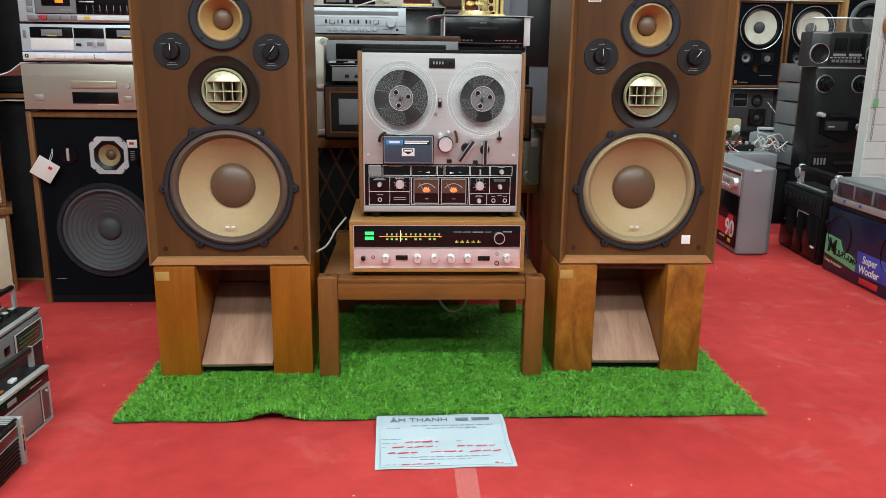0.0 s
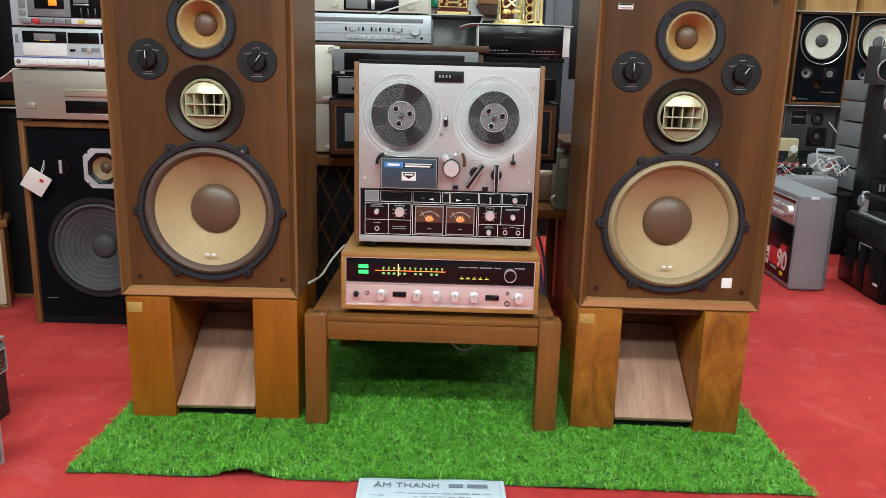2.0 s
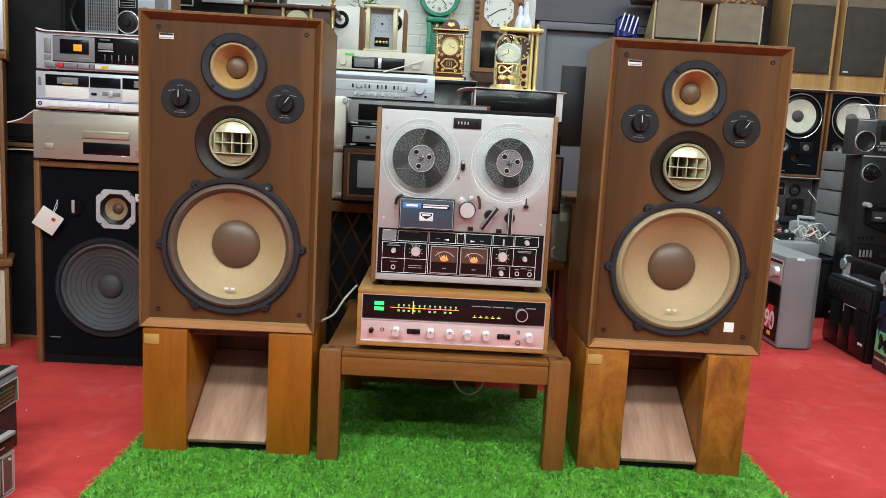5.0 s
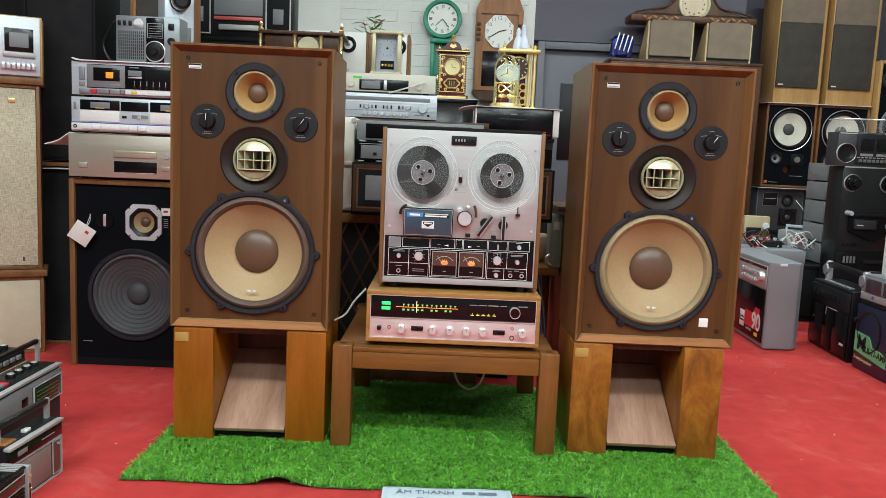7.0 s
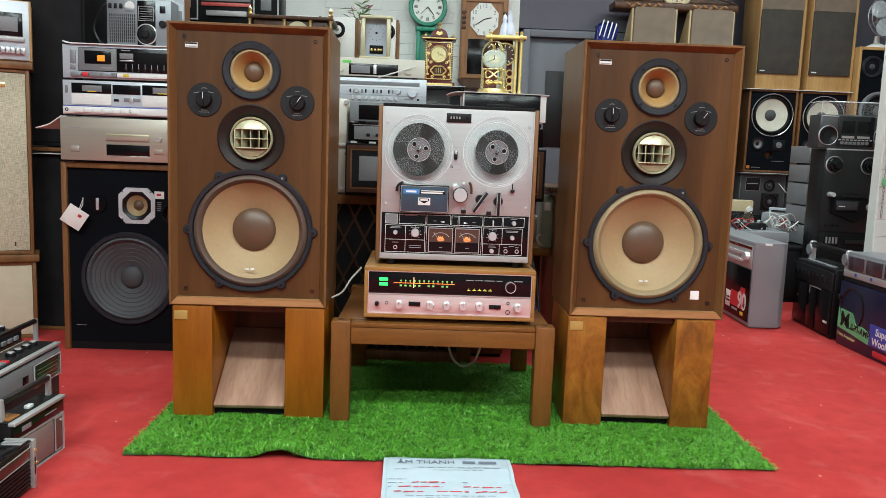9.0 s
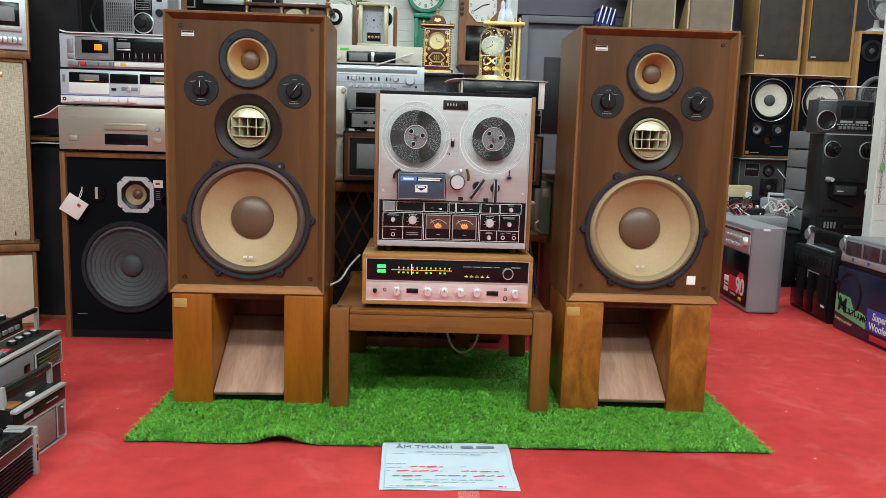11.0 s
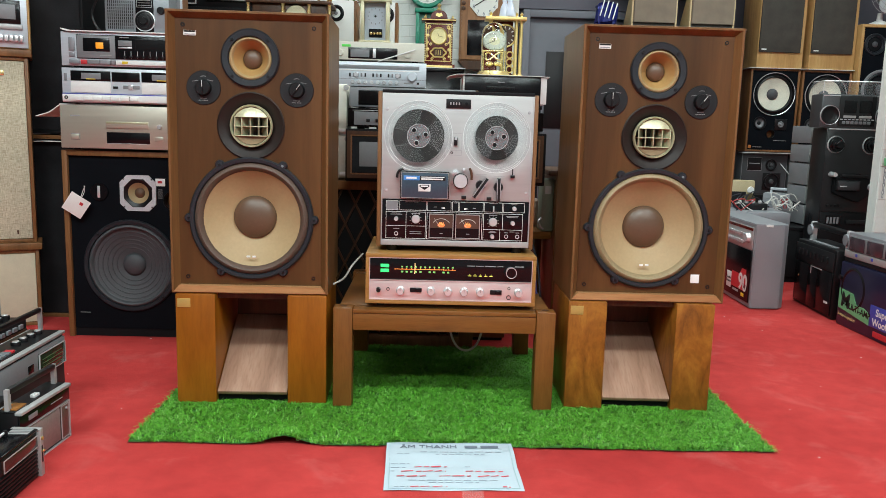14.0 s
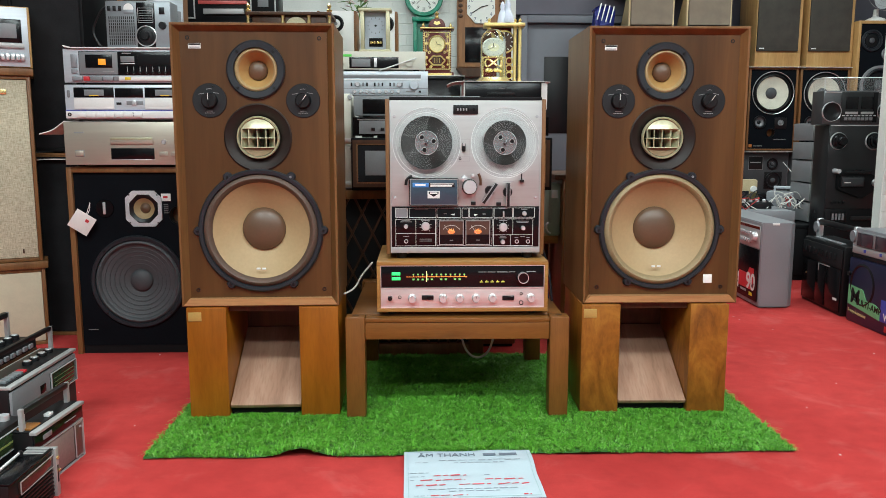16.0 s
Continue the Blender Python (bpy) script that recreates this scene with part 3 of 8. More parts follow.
def big_speaker(m, w, h, label, sticker, off=0.004, up=0.0, roll=EDGE):
    s = thing("loudspeaker", label, "loudspeaker", m, "big walnut loudspeakers")
    dpt, hw, t, inn = 0.30, w / 2, 0.006, 0.020
    bm = bmesh.new()

    def loop(x, z0, z1, y):
        return [bm.verts.new(c) for c in ((-x, y, z0), (x, y, z0), (x, y, z1), (-x, y, z1))]
    rings = [loop(hw, 0, h, dpt), loop(hw, 0, h, 0.001), loop(hw - 0.001, 0.001, h - 0.001, 0), loop(hw - t, t, h - t, 0), loop(hw - inn, inn, h - inn, 0.02), loop(hw - inn, inn, h - inn, 0.035)]
    for p, q in zip(rings, rings[1:]):
        for i in range(4):
            bm.faces.new((p[i], p[(i + 1) % 4], q[(i + 1) % 4], q[i]))
    bm.faces.new(rings[0][::-1])
    bmesh.ops.recalc_face_normals(bm, faces=bm.faces[:])
    part("cabinet", bm, WALNUT_SIDE, s, smooth=False)
    part("bottom_lip", prism([(-hw + 0.004, 0.003), (hw - 0.004, 0.003), (hw - inn, inn + 0.001), (-hw + inn, inn + 0.001)], -0.002, 0.018), LIP, s, "lighter bevelled wooden lip", smooth=False)
    part("baffle", holed(-hw + inn, hw - inn, inn, h - inn, 0.018, ((off, 0.201 + up, 0.152), (off, 0.446 + up, 0.0860), (off, 0.619 + up, 0.0545))), WALNUT, s, "reddish brown walnut front panel", smooth=False)
    part("inner_back", box(-hw + inn, hw - inn, 0.075, 0.085, inn, h - inn, 0), BLACK, s)
    y = 0.018
    wo = speaker_driver(s, "woofer", off, 0.201 + up, y - 0.002, 0.164, 0.150, 0.128, 0.058, 0.046, (RUBBER, roll, CONE, CAP), "large woofer with a tan paper cone", 6, 0.011, 0.42)
    bars = box(off - 0.016, off - 0.006, 0.017, 0.021, 0.096, 0.101, 0.001)
    box(off - 0.001, off + 0.009, 0.017, 0.021, 0.096, 0.101, 0.001, bm=bars)
    part("emblem", bars, PRINT, wo)
    # horn midrange
    cx, cz = off, 0.446 + up
    hn = part("horn", lathe([(0.088, 0.001), (0.088, -0.003), (0.085, -0.005), (0.074, 0.003), (0.062, 0.009), (0.0545, 0.016)], cx, y, cz, 48), HORN, s, "dark brown horn flare")
    part("throat_ring", lathe([(0.0555, 0.008), (0.0555, -0.002), (0.0540, -0.0045), (0.0525, -0.0025), (0.0515, -0.0045), (0.050, -0.002), (0.049, 0.030)], cx, y, cz, 48), GOLDCREAM, hn, "pale gold ring")
    part("throat", lathe([(0.0495, 0.028), (0.030, 0.036), (0, 0.038)], cx, y, cz, 32), THROAT, hn)
    part("lens_cap", lens_segment(cx, y, cz, 0.0485, 0.0235, 0.016), GOLDCREAM, hn, "smooth pale gold cap")
    part("lens_cap", lens_segment(cx, y, cz, 0.0485, -0.0255, -0.006), LENSTAN, hn, "brown lower cap")
    for fz in (0.0235, -0.001, -0.0255):
        part("fin", box(cx - 0.0425, cx + 0.0425, y - 0.005, y + 0.027, cz + fz - 0.0011, cz + fz + 0.0011, 0.0004), GOLDCREAM, hn)
    for fx in (-0.043, -0.024, -0.002, 0.021, 0.043):
        fin = box(-0.0010, 0.0010, -0.0045, 0.028, -0.0245, 0.0225, 0.0003)
        for v in fin.verts:
            if v.co.y > 0.01:
                v.co.x -= fx * 0.45
        bmesh.ops.translate(fin, vec=(cx + fx, y, cz), verts=fin.verts[:])
        part("fin", fin, GOLDCREAM, hn)
    # cone tweeter
    speaker_driver(s, "tweeter", off, 0.619 + up, y - 0.001, 0.075, 0.055, 0.044, 0.025, 0.030, (RUBBER, EDGE_TAN, CONE_HOT, CAP), "small amber paper cone driver", 4, 0.004, 0.6)
    for kx, ang in ((off - 0.121, 0), (off + 0.119, -35)):
        k = part("level_control", lathe([(0.044, 0.001), (0.044, -0.002), (0.043, -0.003), (0, -0.003)], kx, y, 0.541, 40), PLATE, s, "round dark level control plate")
        part("knob", knob(kx, 0.541, 0.020, 0.014, y - 0.003, 28), BLACK, k)
        bar = box(-0.002, 0.002, -0.0195, -0.003, -0.019, 0.019, 0.001)
        bmesh.ops.transform(bar, matrix=pose(kx, y - 0.001, 0.541, 0, -ang, 0), verts=bar.verts[:])
        part("grip", bar, BLACK, k)
        ln = box(-0.0006, 0.0006, -0.0204, -0.0194, 0.002, 0.018, 0)
        bmesh.ops.transform(ln, matrix=pose(kx, y - 0.001, 0.541, 0, -ang, 0), verts=ln.verts[:])
        part("pointer", ln, PRINT, k)
        tx = bmesh.new()
        for ox, oz, ow in ((-0.020, 0.021, 0.015), (0.018, 0.022, 0.015), (0, 0.030, 0.014), (0, -0.027, 0.017), (0, -0.032, 0.026)):
            for q in range(6):
                u = ox - ow / 2 + ow * q / 6
                lift = 0.0 if oz < 0 else -abs(u) * 0.18
                box(kx + u, kx + u + ow * 0.12, y - 0.0034, y - 0.0026, 0.541 + oz + lift - 0.0008, 0.541 + oz + lift + 0.0008, 0, bm=tx)
        part("small_print", tx, GREYPRINT, k)
        for sx in (-0.033, 0.033):
            part("screw", lathe([(0.0022, -0.003), (0.002, -0.0045), (0, -0.0045)], kx + sx * 0.3, y, 0.541 + sx * 1.1, 8), BLACK, k)
    pl = box(-0.166, -0.134, y - 0.002, y, 0.672, 0.685, 0.0005)
    bd = part("badge", pl, PRINT, s, "small white maker's badge")
    bm = box(-0.165, -0.135, y - 0.0026, y - 0.0016, 0.6805, 0.6845, 0)
    part("badge_bar", bm, BLACK, bd)
    part("badge_line", box(-0.163, -0.137, y - 0.0026, y - 0.0016, 0.674, 0.6765, 0), GREYPRINT, bd)
    for sx in (-1, 1):
        for hz in (0.042, h - 0.036):
            c = part("grille_socket", lathe([(0.0055, 0.001), (0.0055, -0.0015), (0.003, -0.0015), (0.003, 0.0008), (0, 0.0008)], sx * (hw - 0.040), y, hz, 14), BLACK, s)
    if sticker:
        part("sticker", box(0.122, 0.146, y - 0.0008, y, 0.052, 0.076, 0.0003), WHITE, s, "small white paper sticker")
    return s


big_speaker(pose(0.4640, 2.394, 0.3115, 0, 0, 1.2), 0.415, 0.735, "walnut loudspeaker with tan woofer cone, on a wooden stand", False)
big_speaker(pose(1.5405, 2.402, 0.3115, 0, 0, -0.4), 0.421, 0.732, "walnut loudspeaker with tan woofer and white sticker, on wooden stand", True, -0.005, -0.001, EDGE_OLIVE)


def speaker_stand(m, label, mat_l, mat_r, w):
    s = thing("speaker_stand", label, "speaker stand", m, "speaker stands")
    hw, h = w / 2, 0.302
    for a, b, mt in ((-hw, -hw + 0.105, mat_l), (hw - 0.105, hw, mat_r)):
        part("side_post", box(a, b, 0, 0.29, 0, h, 0.003), mt, s)
    sl = box(-hw + 0.107, hw - 0.107, 0.0, 0.305, -0.006, 0.006, 0.001)
    bmesh.ops.transform(sl, matrix=pose(0, 0.004, 0.027, 30, 0, 0), verts=sl.verts[:])
    part("sloping_board", sl, PLANK, s, "pale sloping veneer board")
    # inner boards coloured dark for the shaded hollow above the sloping board
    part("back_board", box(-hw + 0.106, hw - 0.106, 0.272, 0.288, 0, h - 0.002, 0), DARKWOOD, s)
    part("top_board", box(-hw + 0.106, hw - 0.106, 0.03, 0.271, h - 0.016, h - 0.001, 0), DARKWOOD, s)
    part("base_rail", box(-hw + 0.106, hw - 0.106, 0.022, 0.036, 0.0, 0.018, 0), MATT, s)
    part("brass_plate", box(-hw + 0.005, -hw + 0.040, -0.0015, 0.001, h - 0.036, h - 0.012, 0.0004), BRASSPLATE, s, "small brass name plate")
    return s


speaker_stand(pose(0.4685, 2.387, BASE, 0, 0, 1.2), "orange brown teak speaker stand with a sloping board inside", TEAK, TEAK, 0.402)
speaker_stand(pose(1.527, 2.391, BASE, 0, 0, -1.2), "figured brown wooden speaker stand with a sloping board inside", BURL, BURL, 0.400)


# ---- low table ----
def low_table():
    t = thing("low_table", "low brown wooden table with four square legs, on the turf", "table", pose(0.9885, 2.368, BASE, 0, 0, -0.6))
    h, hw, dp = 0.276, 0.2995, 0.58
    for sx in (-1, 1):
        for y in (0.0, dp - 0.05):
            x = sx * (hw - 0.026)
            lg = part("leg", box(x - 0.026, x + 0.026, y, y + 0.05, 0, h, 0.004), TABLE, t)
            part("dowel", lathe([(0.009, 0), (0.009, 0.0008), (0, 0.0008)], x, y + 0.025, h, 16, "z"), DARKWOOD, lg)
    for y in (0.006, dp - 0.04):
        part("rail", box(-hw + 0.0525, hw - 0.0525, y, y + 0.032, h - 0.062, h - 0.016, 0.002), TABLE_X, t)
    for sx in (-1, 1):
        x = sx * (hw - 0.026)
        part("side_rail", box(x - 0.015, x + 0.015, 0.051, dp - 0.051, h - 0.062, h - 0.016, 0.002), wood_side, t)
    part("tabletop", box(-hw + 0.012, hw - 0.012, 0.052, dp - 0.052, h - 0.015, h - 0.002, 0.002), TABLE_X, t)
    part("front_slat", box(-hw + 0.0525, hw - 0.0525, 0.004, 0.0515, h - 0.0155, h - 0.004, 0.002), TABLE_X, t)
    return t


wood_side = wood("table_wood_deep", (0.19, 0.075, 0.024), (0.26, 0.11, 0.036), (0.33, 0.15, 0.055), (12, 1.2, 12), 0.38)
low_table()


# ---- stereo receiver ----
def receiver(m):
    r = thing("stereo_receiver", "walnut cased stereo receiver with silver front tinted by carpet reflection, on the table", "receiver", m)
    w, h, d = 0.46, 0.138, 0.33
    hw = w / 2
    panels(r, [("case_top", -hw, hw, 0, d, h - 0.010, h), ("case_bottom", -hw, hw, 0, d, 0.008, 0.018), ("case_side", -hw, -hw + 0.010, 0, d, 0.018, h - 0.010),
               ("case_side", hw - 0.010, hw, 0, d, 0.018, h - 0.010), ("chassis", -hw + 0.0102, hw - 0.0102, 0.1, d - 0.01, 0.0182, h - 0.0102)], CASE)
    for sx in (-1, 1):
        for fy in (0.03, d - 0.04):
            part("foot", lathe([(0.012, 0), (0.014, 0.008), (0, 0.008)], sx * 0.19, fy, 0, 16, "z"), BLACK, r)
    f = part("front_panel", box(-hw + 0.0105, hw - 0.0105, 0.004, 0.02, 0.0185, 0.069, 0.001), REDCAST_ALU, r, "aluminium control panel with the red carpet's reflection in its colour")
    g = part("dial_glass", box(-hw + 0.0105, hw - 0.0105, 0.005, 0.02, 0.071, 0.1275, 0.0008), SHINE, r, "black glass dial with lit scale")
    part("trim", ringframe(-hw + 0.0102, hw - 0.0102, 0.0182, 0.1278, 0.0016, 0.001, 0.006), REDCAST_ALU, r)
    part("divider", box(-hw + 0.012, hw - 0.012, 0.0015, 0.005, 0.0688, 0.0705, 0), REDCAST_ALU, r)
    y = 0.0046
    for z in (0.1065, 0.094):
        part("green_lamp", box(-0.190, -0.167, y - 0.0006, y + 0.0004, z - 0.0042, z + 0.0042, 0.0005), LIT_GREEN, g)
    part("scale_line", box(-0.152, 0.012, y - 0.0006, y + 0.0004, 0.0977, 0.0987, 0), LIT_ORANGE, g)
    tick, num = bmesh.new(), bmesh.new()
    for i in range(12):
        x = -0.132 + 0.0124 * i
        box(x - 0.0006, x + 0.0006, y - 0.0006, y + 0.0004, 0.0975, 0.1015, 0, bm=tick)
        box(x - 0.0022, x + 0.0022, y - 0.0006, y + 0.0004, 0.1025, 0.1062, 0, bm=num)
        if i % 3 != 2 or i == 2:
            box(x - 0.003, x + 0.003, y - 0.0006, y + 0.0004, 0.0895, 0.0938, 0, bm=num)
    part("scale_marks", tick, LIT_ORANGE, g)
    part("scale_print", num, LIT_DIALGREEN, g)
    part("needle", box(-0.0982, -0.0968, y - 0.0012, y - 0.0004, 0.086, 0.114, 0), LIT_NEEDLE, g)
    pr = bmesh.new()
    for a, b, z, t in ((0.042, 0.064, 0.110, 0.0016), (0.067, 0.088, 0.110, 0.0016), (0.092, 0.120, 0.110, 0.0022), (0.124, 0.141, 0.110, 0.0016), (0.172, 0.196, 0.1105, 0.0022)):
        box(a, b, y - 0.0005, y + 0.0004, z - t / 2, z + t / 2, 0, bm=pr)
    part("small_print", pr, GREYPRINT, g)
    yl = bmesh.new()
    for i in range(5):
        box(0.046 + 0.0145 * i, 0.055 + 0.0145 * i, y - 0.0006, y + 0.0004, 0.0835, 0.0852, 0, bm=yl)
        box(0.0495 + 0.0145 * i, 0.0515 + 0.0145 * i, y - 0.0006, y + 0.0004, 0.0865, 0.0885, 0, bm=yl)
    part("indicator", yl, LIT_YELLOW, g)
    tk = part("tuning_knob", knob(0.162, 0.096, 0.0135, 0.014, y, 32), SHINE, g)
    part("rim", lathe([(0.0142, 0.0), (0.0142, -0.0152), (0.0128, -0.0152), (0.0126, -0.013)], 0.162, y, 0.096, 32), CHROME, tk)
    y = 0.004
    for x in (-0.136, -0.053, -0.008, 0.036, 0.080, 0.184):
        k = part("knob", lathe([(0, -0.019), (0.0085, -0.019), (0.0092, -0.018), (0.0098, -0.006), (0.0112, -0.005), (0.0112, 0), (0, 0)], x, y, 0.043, 28), CHROME, f, "chromed turning knob")
        part("mark", box(x - 0.0005, x + 0.0005, y - 0.0195, y - 0.0188, 0.045, 0.051, 0), BLACK, k)
    for x, z in ((-0.094, 0.045), (0.123, 0.043)):
        k = part("rocker_switch", box(x - 0.016, x + 0.016, y - 0.003, y, z - 0.006, z + 0.006, 0.002), BLACK, f)
        part("rocker", box(x - 0.001, x + 0.014, y - 0.006, y - 0.0025, z - 0.0045, z + 0.0045, 0.0015), SHINE, k)
    part("volume_stub", knob(-0.195, 0.044, 0.006, 0.012, y, 18), BLACK, f)
    for x, z, rr in ((-0.169, 0.046, 0.0045), (0.158, 0.054, 0.004), (0.158, 0.030, 0.0062)):
        k = part("jack", lathe([(rr, 0.0), (rr, -0.0015), (rr * 0.7, -0.0015), (rr * 0.68, 0.0006), (0, 0.0006)], x, y, z, 18), BLACK, f)
    return r


receiver(pose(1.003, 2.393, 0.2845) @ Matrix.Diagonal((1, 1, 1.055, 1)))


# ---- reel to reel deck ----
def tape_deck(m):
    d = thing("reel_to_reel_deck", "silver and black reel to reel tape deck with walnut sides", "tape deck", m)
    hw, h, dp = 0.2, 0.412, 0.20
    part("body", box(-hw, hw, 0.012, dp, 0.016, h, 0.002), BLACK, d)
    for sx in (-1, 1):
        part("side_panel", box(min(sx * hw, sx * (hw + 0.011)), max(sx * hw, sx * (hw + 0.011)), 0.002, dp, 0.012, h - 0.002, 0.002), CHEEK, d, "walnut side panel")
        for fy in (0.03, dp - 0.04):
            part("foot", lathe([(0.014, 0), (0.016, 0.016), (0, 0.016)], sx * 0.17, fy, 0, 16, "z"), BLACK, d)
    part("top_lip", box(-hw + 0.0005, hw - 0.0005, 0.001, 0.0115, h - 0.005, h + 0.003, 0.001), MATT, d)
    fp = part("deck_panel", box(-hw + 0.0005, hw - 0.0005, 0.0, 0.0118, 0.1375, h - 0.0055, 0.0012), ALU, d, "brushed aluminium reel panel")
    bp = part("control_panel", box(-hw + 0.0005, hw - 0.0005, 0.0005, 0.0118, 0.032, 0.137, 0.0008), SHINE, d, "black control panel with white outlines")
    part("bottom_strip", box(-hw + 0.0005, hw - 0.0005, -0.001, 0.0118, 0.0165, 0.0315, 0.001), ALU, d)
    part("edge_trim", box(-hw + 0.0005, -hw + 0.004, -0.002, 0.0, 0.032, h - 0.006, 0.0005), ALU, d)
    part("edge_trim", box(hw - 0.004, hw - 0.0005, -0.002, 0.0, 0.032, h - 0.006, 0.0005), ALU, d)
    for cx, pack in ((-0.103, 0.067), (0.101, 0.056)):
        cz = 0.300
        reel = part("reel", lathe([(0.0875, -0.0245), (0.0885, -0.024), (0.0885, -0.0232), (0.0875, -0.0228), (0.031, -0.0228), (0.031, -0.0245), (0.0875, -0.0245)], cx, 0, cz, 64), CLEAR, d, "clear plastic tape reel")
        reel.visible_shadow = False
        # thin pale rings paint the highlights on the flange edges
        for rr, th in ((0.0882, 0.0007), (0.0795, 0.0003)):
            part("rim_highlight", tube([(cx + rr * math.cos(2 * math.pi * i / 64), -0.0246, cz + rr * math.sin(2 * math.pi * i / 64)) for i in range(65)], th, 6), RIM, reel)
        bk = part("rear_flange", lathe([(0.0875, -0.0145), (0.0885, -0.014), (0.0885, -0.0132), (0.0875, -0.0128), (0.02, -0.0128)], cx, 0, cz, 64), CLEAR, reel)
        bk.visible_shadow = False
        part("tape_pack", lathe([(0.026, -0.0215), (pack - 0.0005, -0.0215), (pack, -0.021), (pack, -0.0155), (0.026, -0.0155)], cx, 0, cz, 56), TAPEPACK, reel, "wound brown magnetic tape")
        part("hub", lathe([(0, -0.0255), (0.028, -0.0255), (0.030, -0.025), (0.030, -0.0218), (0, -0.0218)], cx, 0, cz, 40), HUB, reel, "clear plastic hub")
        part("hub_core", lathe([(0, -0.0217), (0.0275, -0.0217), (0.0275, -0.0150), (0, -0.0150)], cx, 0, cz, 32), plain("hub_grey", (0.045, 0.045, 0.048), 0.3), reel)
        part("hub_edge", lathe([(0.0290, -0.0254), (0.0297, -0.0262), (0.0304, -0.0254), (0.0304, -0.0238)], cx, 0, cz, 40), plain("hub_edge", (0.50, 0.51, 0.52), 0.2, bump=0), reel)
        part("spindle", lathe([(0, -0.031), (0.004, -0.030), (0.005, -0.025)], cx, 0, cz, 16), BLACK, reel)
        for i in range(3):
            a = radians(60 + 120 * i)
            part("spindle_key", tube([(cx, -0.0312, cz), (cx + 0.0075 * math.cos(a), -0.0290, cz + 0.0075 * math.sin(a))], 0.0011, 6), STEEL, reel)
            a = radians(12 + 120 * i)
            px, pz = cx + 0.0185 * math.cos(a), cz + 0.0185 * math.sin(a)
            part("hub_hole", lathe([(0.0056, -0.0256), (0.0056, -0.0268), (0.0040, -0.0268), (0.0038, -0.0258), (0, -0.0258)], px, 0, pz, 18), MATT, reel)
            part("hole_rim", lathe([(0.0056, -0.0266), (0.0061, -0.0273), (0.0068, -0.0256)], px, 0, pz, 18), RIM, reel)
            # an open window between two straight edges, then a hazy web up to the next window
            mid = radians(180 + 120 * i + (4 if cx < 0 else -24))
            ux, uz = math.cos(mid), math.sin(mid)
            for side in ((1,) if i else (-1, 1)):
                o = side * 0.0215
                r0, r1 = 0.0215, math.sqrt(pack * pack - o * o) + 0.003
                pts = [(cx + ux * r0 - uz * o, -0.0249, cz + uz * r0 + ux * o), (cx + ux * r1 - uz * o, -0.0249, cz + uz * r1 + ux * o)]
                e0 = math.atan2(pts[1][2] - cz, pts[1][0] - cx)
                pts += [(cx + (pack + 0.004) * math.cos(e0 - side * 0.06 * k), -0.0249, cz + (pack + 0.004) * math.sin(e0 - side * 0.06 * k)) for k in range(1, 5)]
                part("window_edge", tube(pts, 0.0004, 6), plain("window_edge", (0.20, 0.20, 0.20), 0.2, bump=0), reel)
            half = math.asin(0.0215 / pack)
            a0, a1 = mid + half + 0.03, mid + radians(120) - half - 0.03
            arc = [a0 + (a1 - a0) * k / 10 for k in range(11)]
            web = [(cx + 0.0308 * math.cos(t), cz + 0.0308 * math.sin(t)) for t in arc] + [(cx + (pack + 0.002) * math.cos(t), cz + (pack + 0.002) * math.sin(t)) for t in arc[::-1]]
            wb = part("flange_web", prism(web, -0.0225, -0.0220), WEBHAZE, reel, "hazy clear plastic web")
            wb.visible_shadow = False
        # pale arcs drawn in place of light reflected in the clear flange
        for r1, b0, b1 in ((0.0845, 20, 75), (0.0750, 35, 110), (0.0800, 200, 262), (0.0840, 275, 320)):
            part("reflection_arc", tube([(cx + r1 * math.cos(radians(b0 + (b1 - b0) * k / 12)), -0.0247, cz + r1 * math.sin(radians(b0 + (b1 - b0) * k / 12))) for k in range(13)], 0.0006, 6), RIM, reel)
    c = part("tape_counter", box(-0.033, 0.032, -0.004, 0, 0.372, 0.395, 0.001), BLACK, fp, "black tape counter window")
    part("counter_window", box(-0.026, 0.008, -0.0048, -0.0035, 0.3785, 0.389, 0.0004), MATT, c)
    dg = bmesh.new()
    for i in range(4):
        box(-0.023 + 0.0075 * i, -0.0195 + 0.0075 * i, -0.0053, -0.0045, 0.3805, 0.387, 0, bm=dg)
    part("digits", dg, GREYPRINT, c)
    part("reset_button", lathe([(0.004, 0), (0.004, -0.003), (0, -0.003)], 0.020, -0.004, 0.3835, 14), MATT, c)
    sw = part("power_plate", ringframe(-0.021, 0.011, 0.269, 0.309, 0.0006, -0.0006, 0.0004), GREYPRINT, fp)
    part("power_switch", box(-0.0105, -0.0005, -0.010, 0, 0.2775, 0.3005, 0.003), BLACK, sw)
    part("power_tip", box(-0.009, -0.002, -0.0115, -0.0095, 0.292, 0.2995, 0.0015), CHROME, sw)
    jp = part("jack_plate", ringframe(-0.021, 0.011, 0.253, 0.266, 0.0006, -0.0006, 0.0004), GREYPRINT, fp)
    part("jack", lathe([(0.0035, 0), (0.0035, -0.0015), (0.002, -0.0015), (0.002, 0.0005), (0, 0.0005)], -0.015, 0, 0.2595, 14), BLACK, jp)
    for x, z in ((-0.187, 0.366), (0.187, 0.366), (-0.187, 0.160), (0.187, 0.160)):
        part("screw", lathe([(0.004, 0), (0.0036, -0.002), (0, -0.0025)], x, 0, z, 14), CHROME, fp)
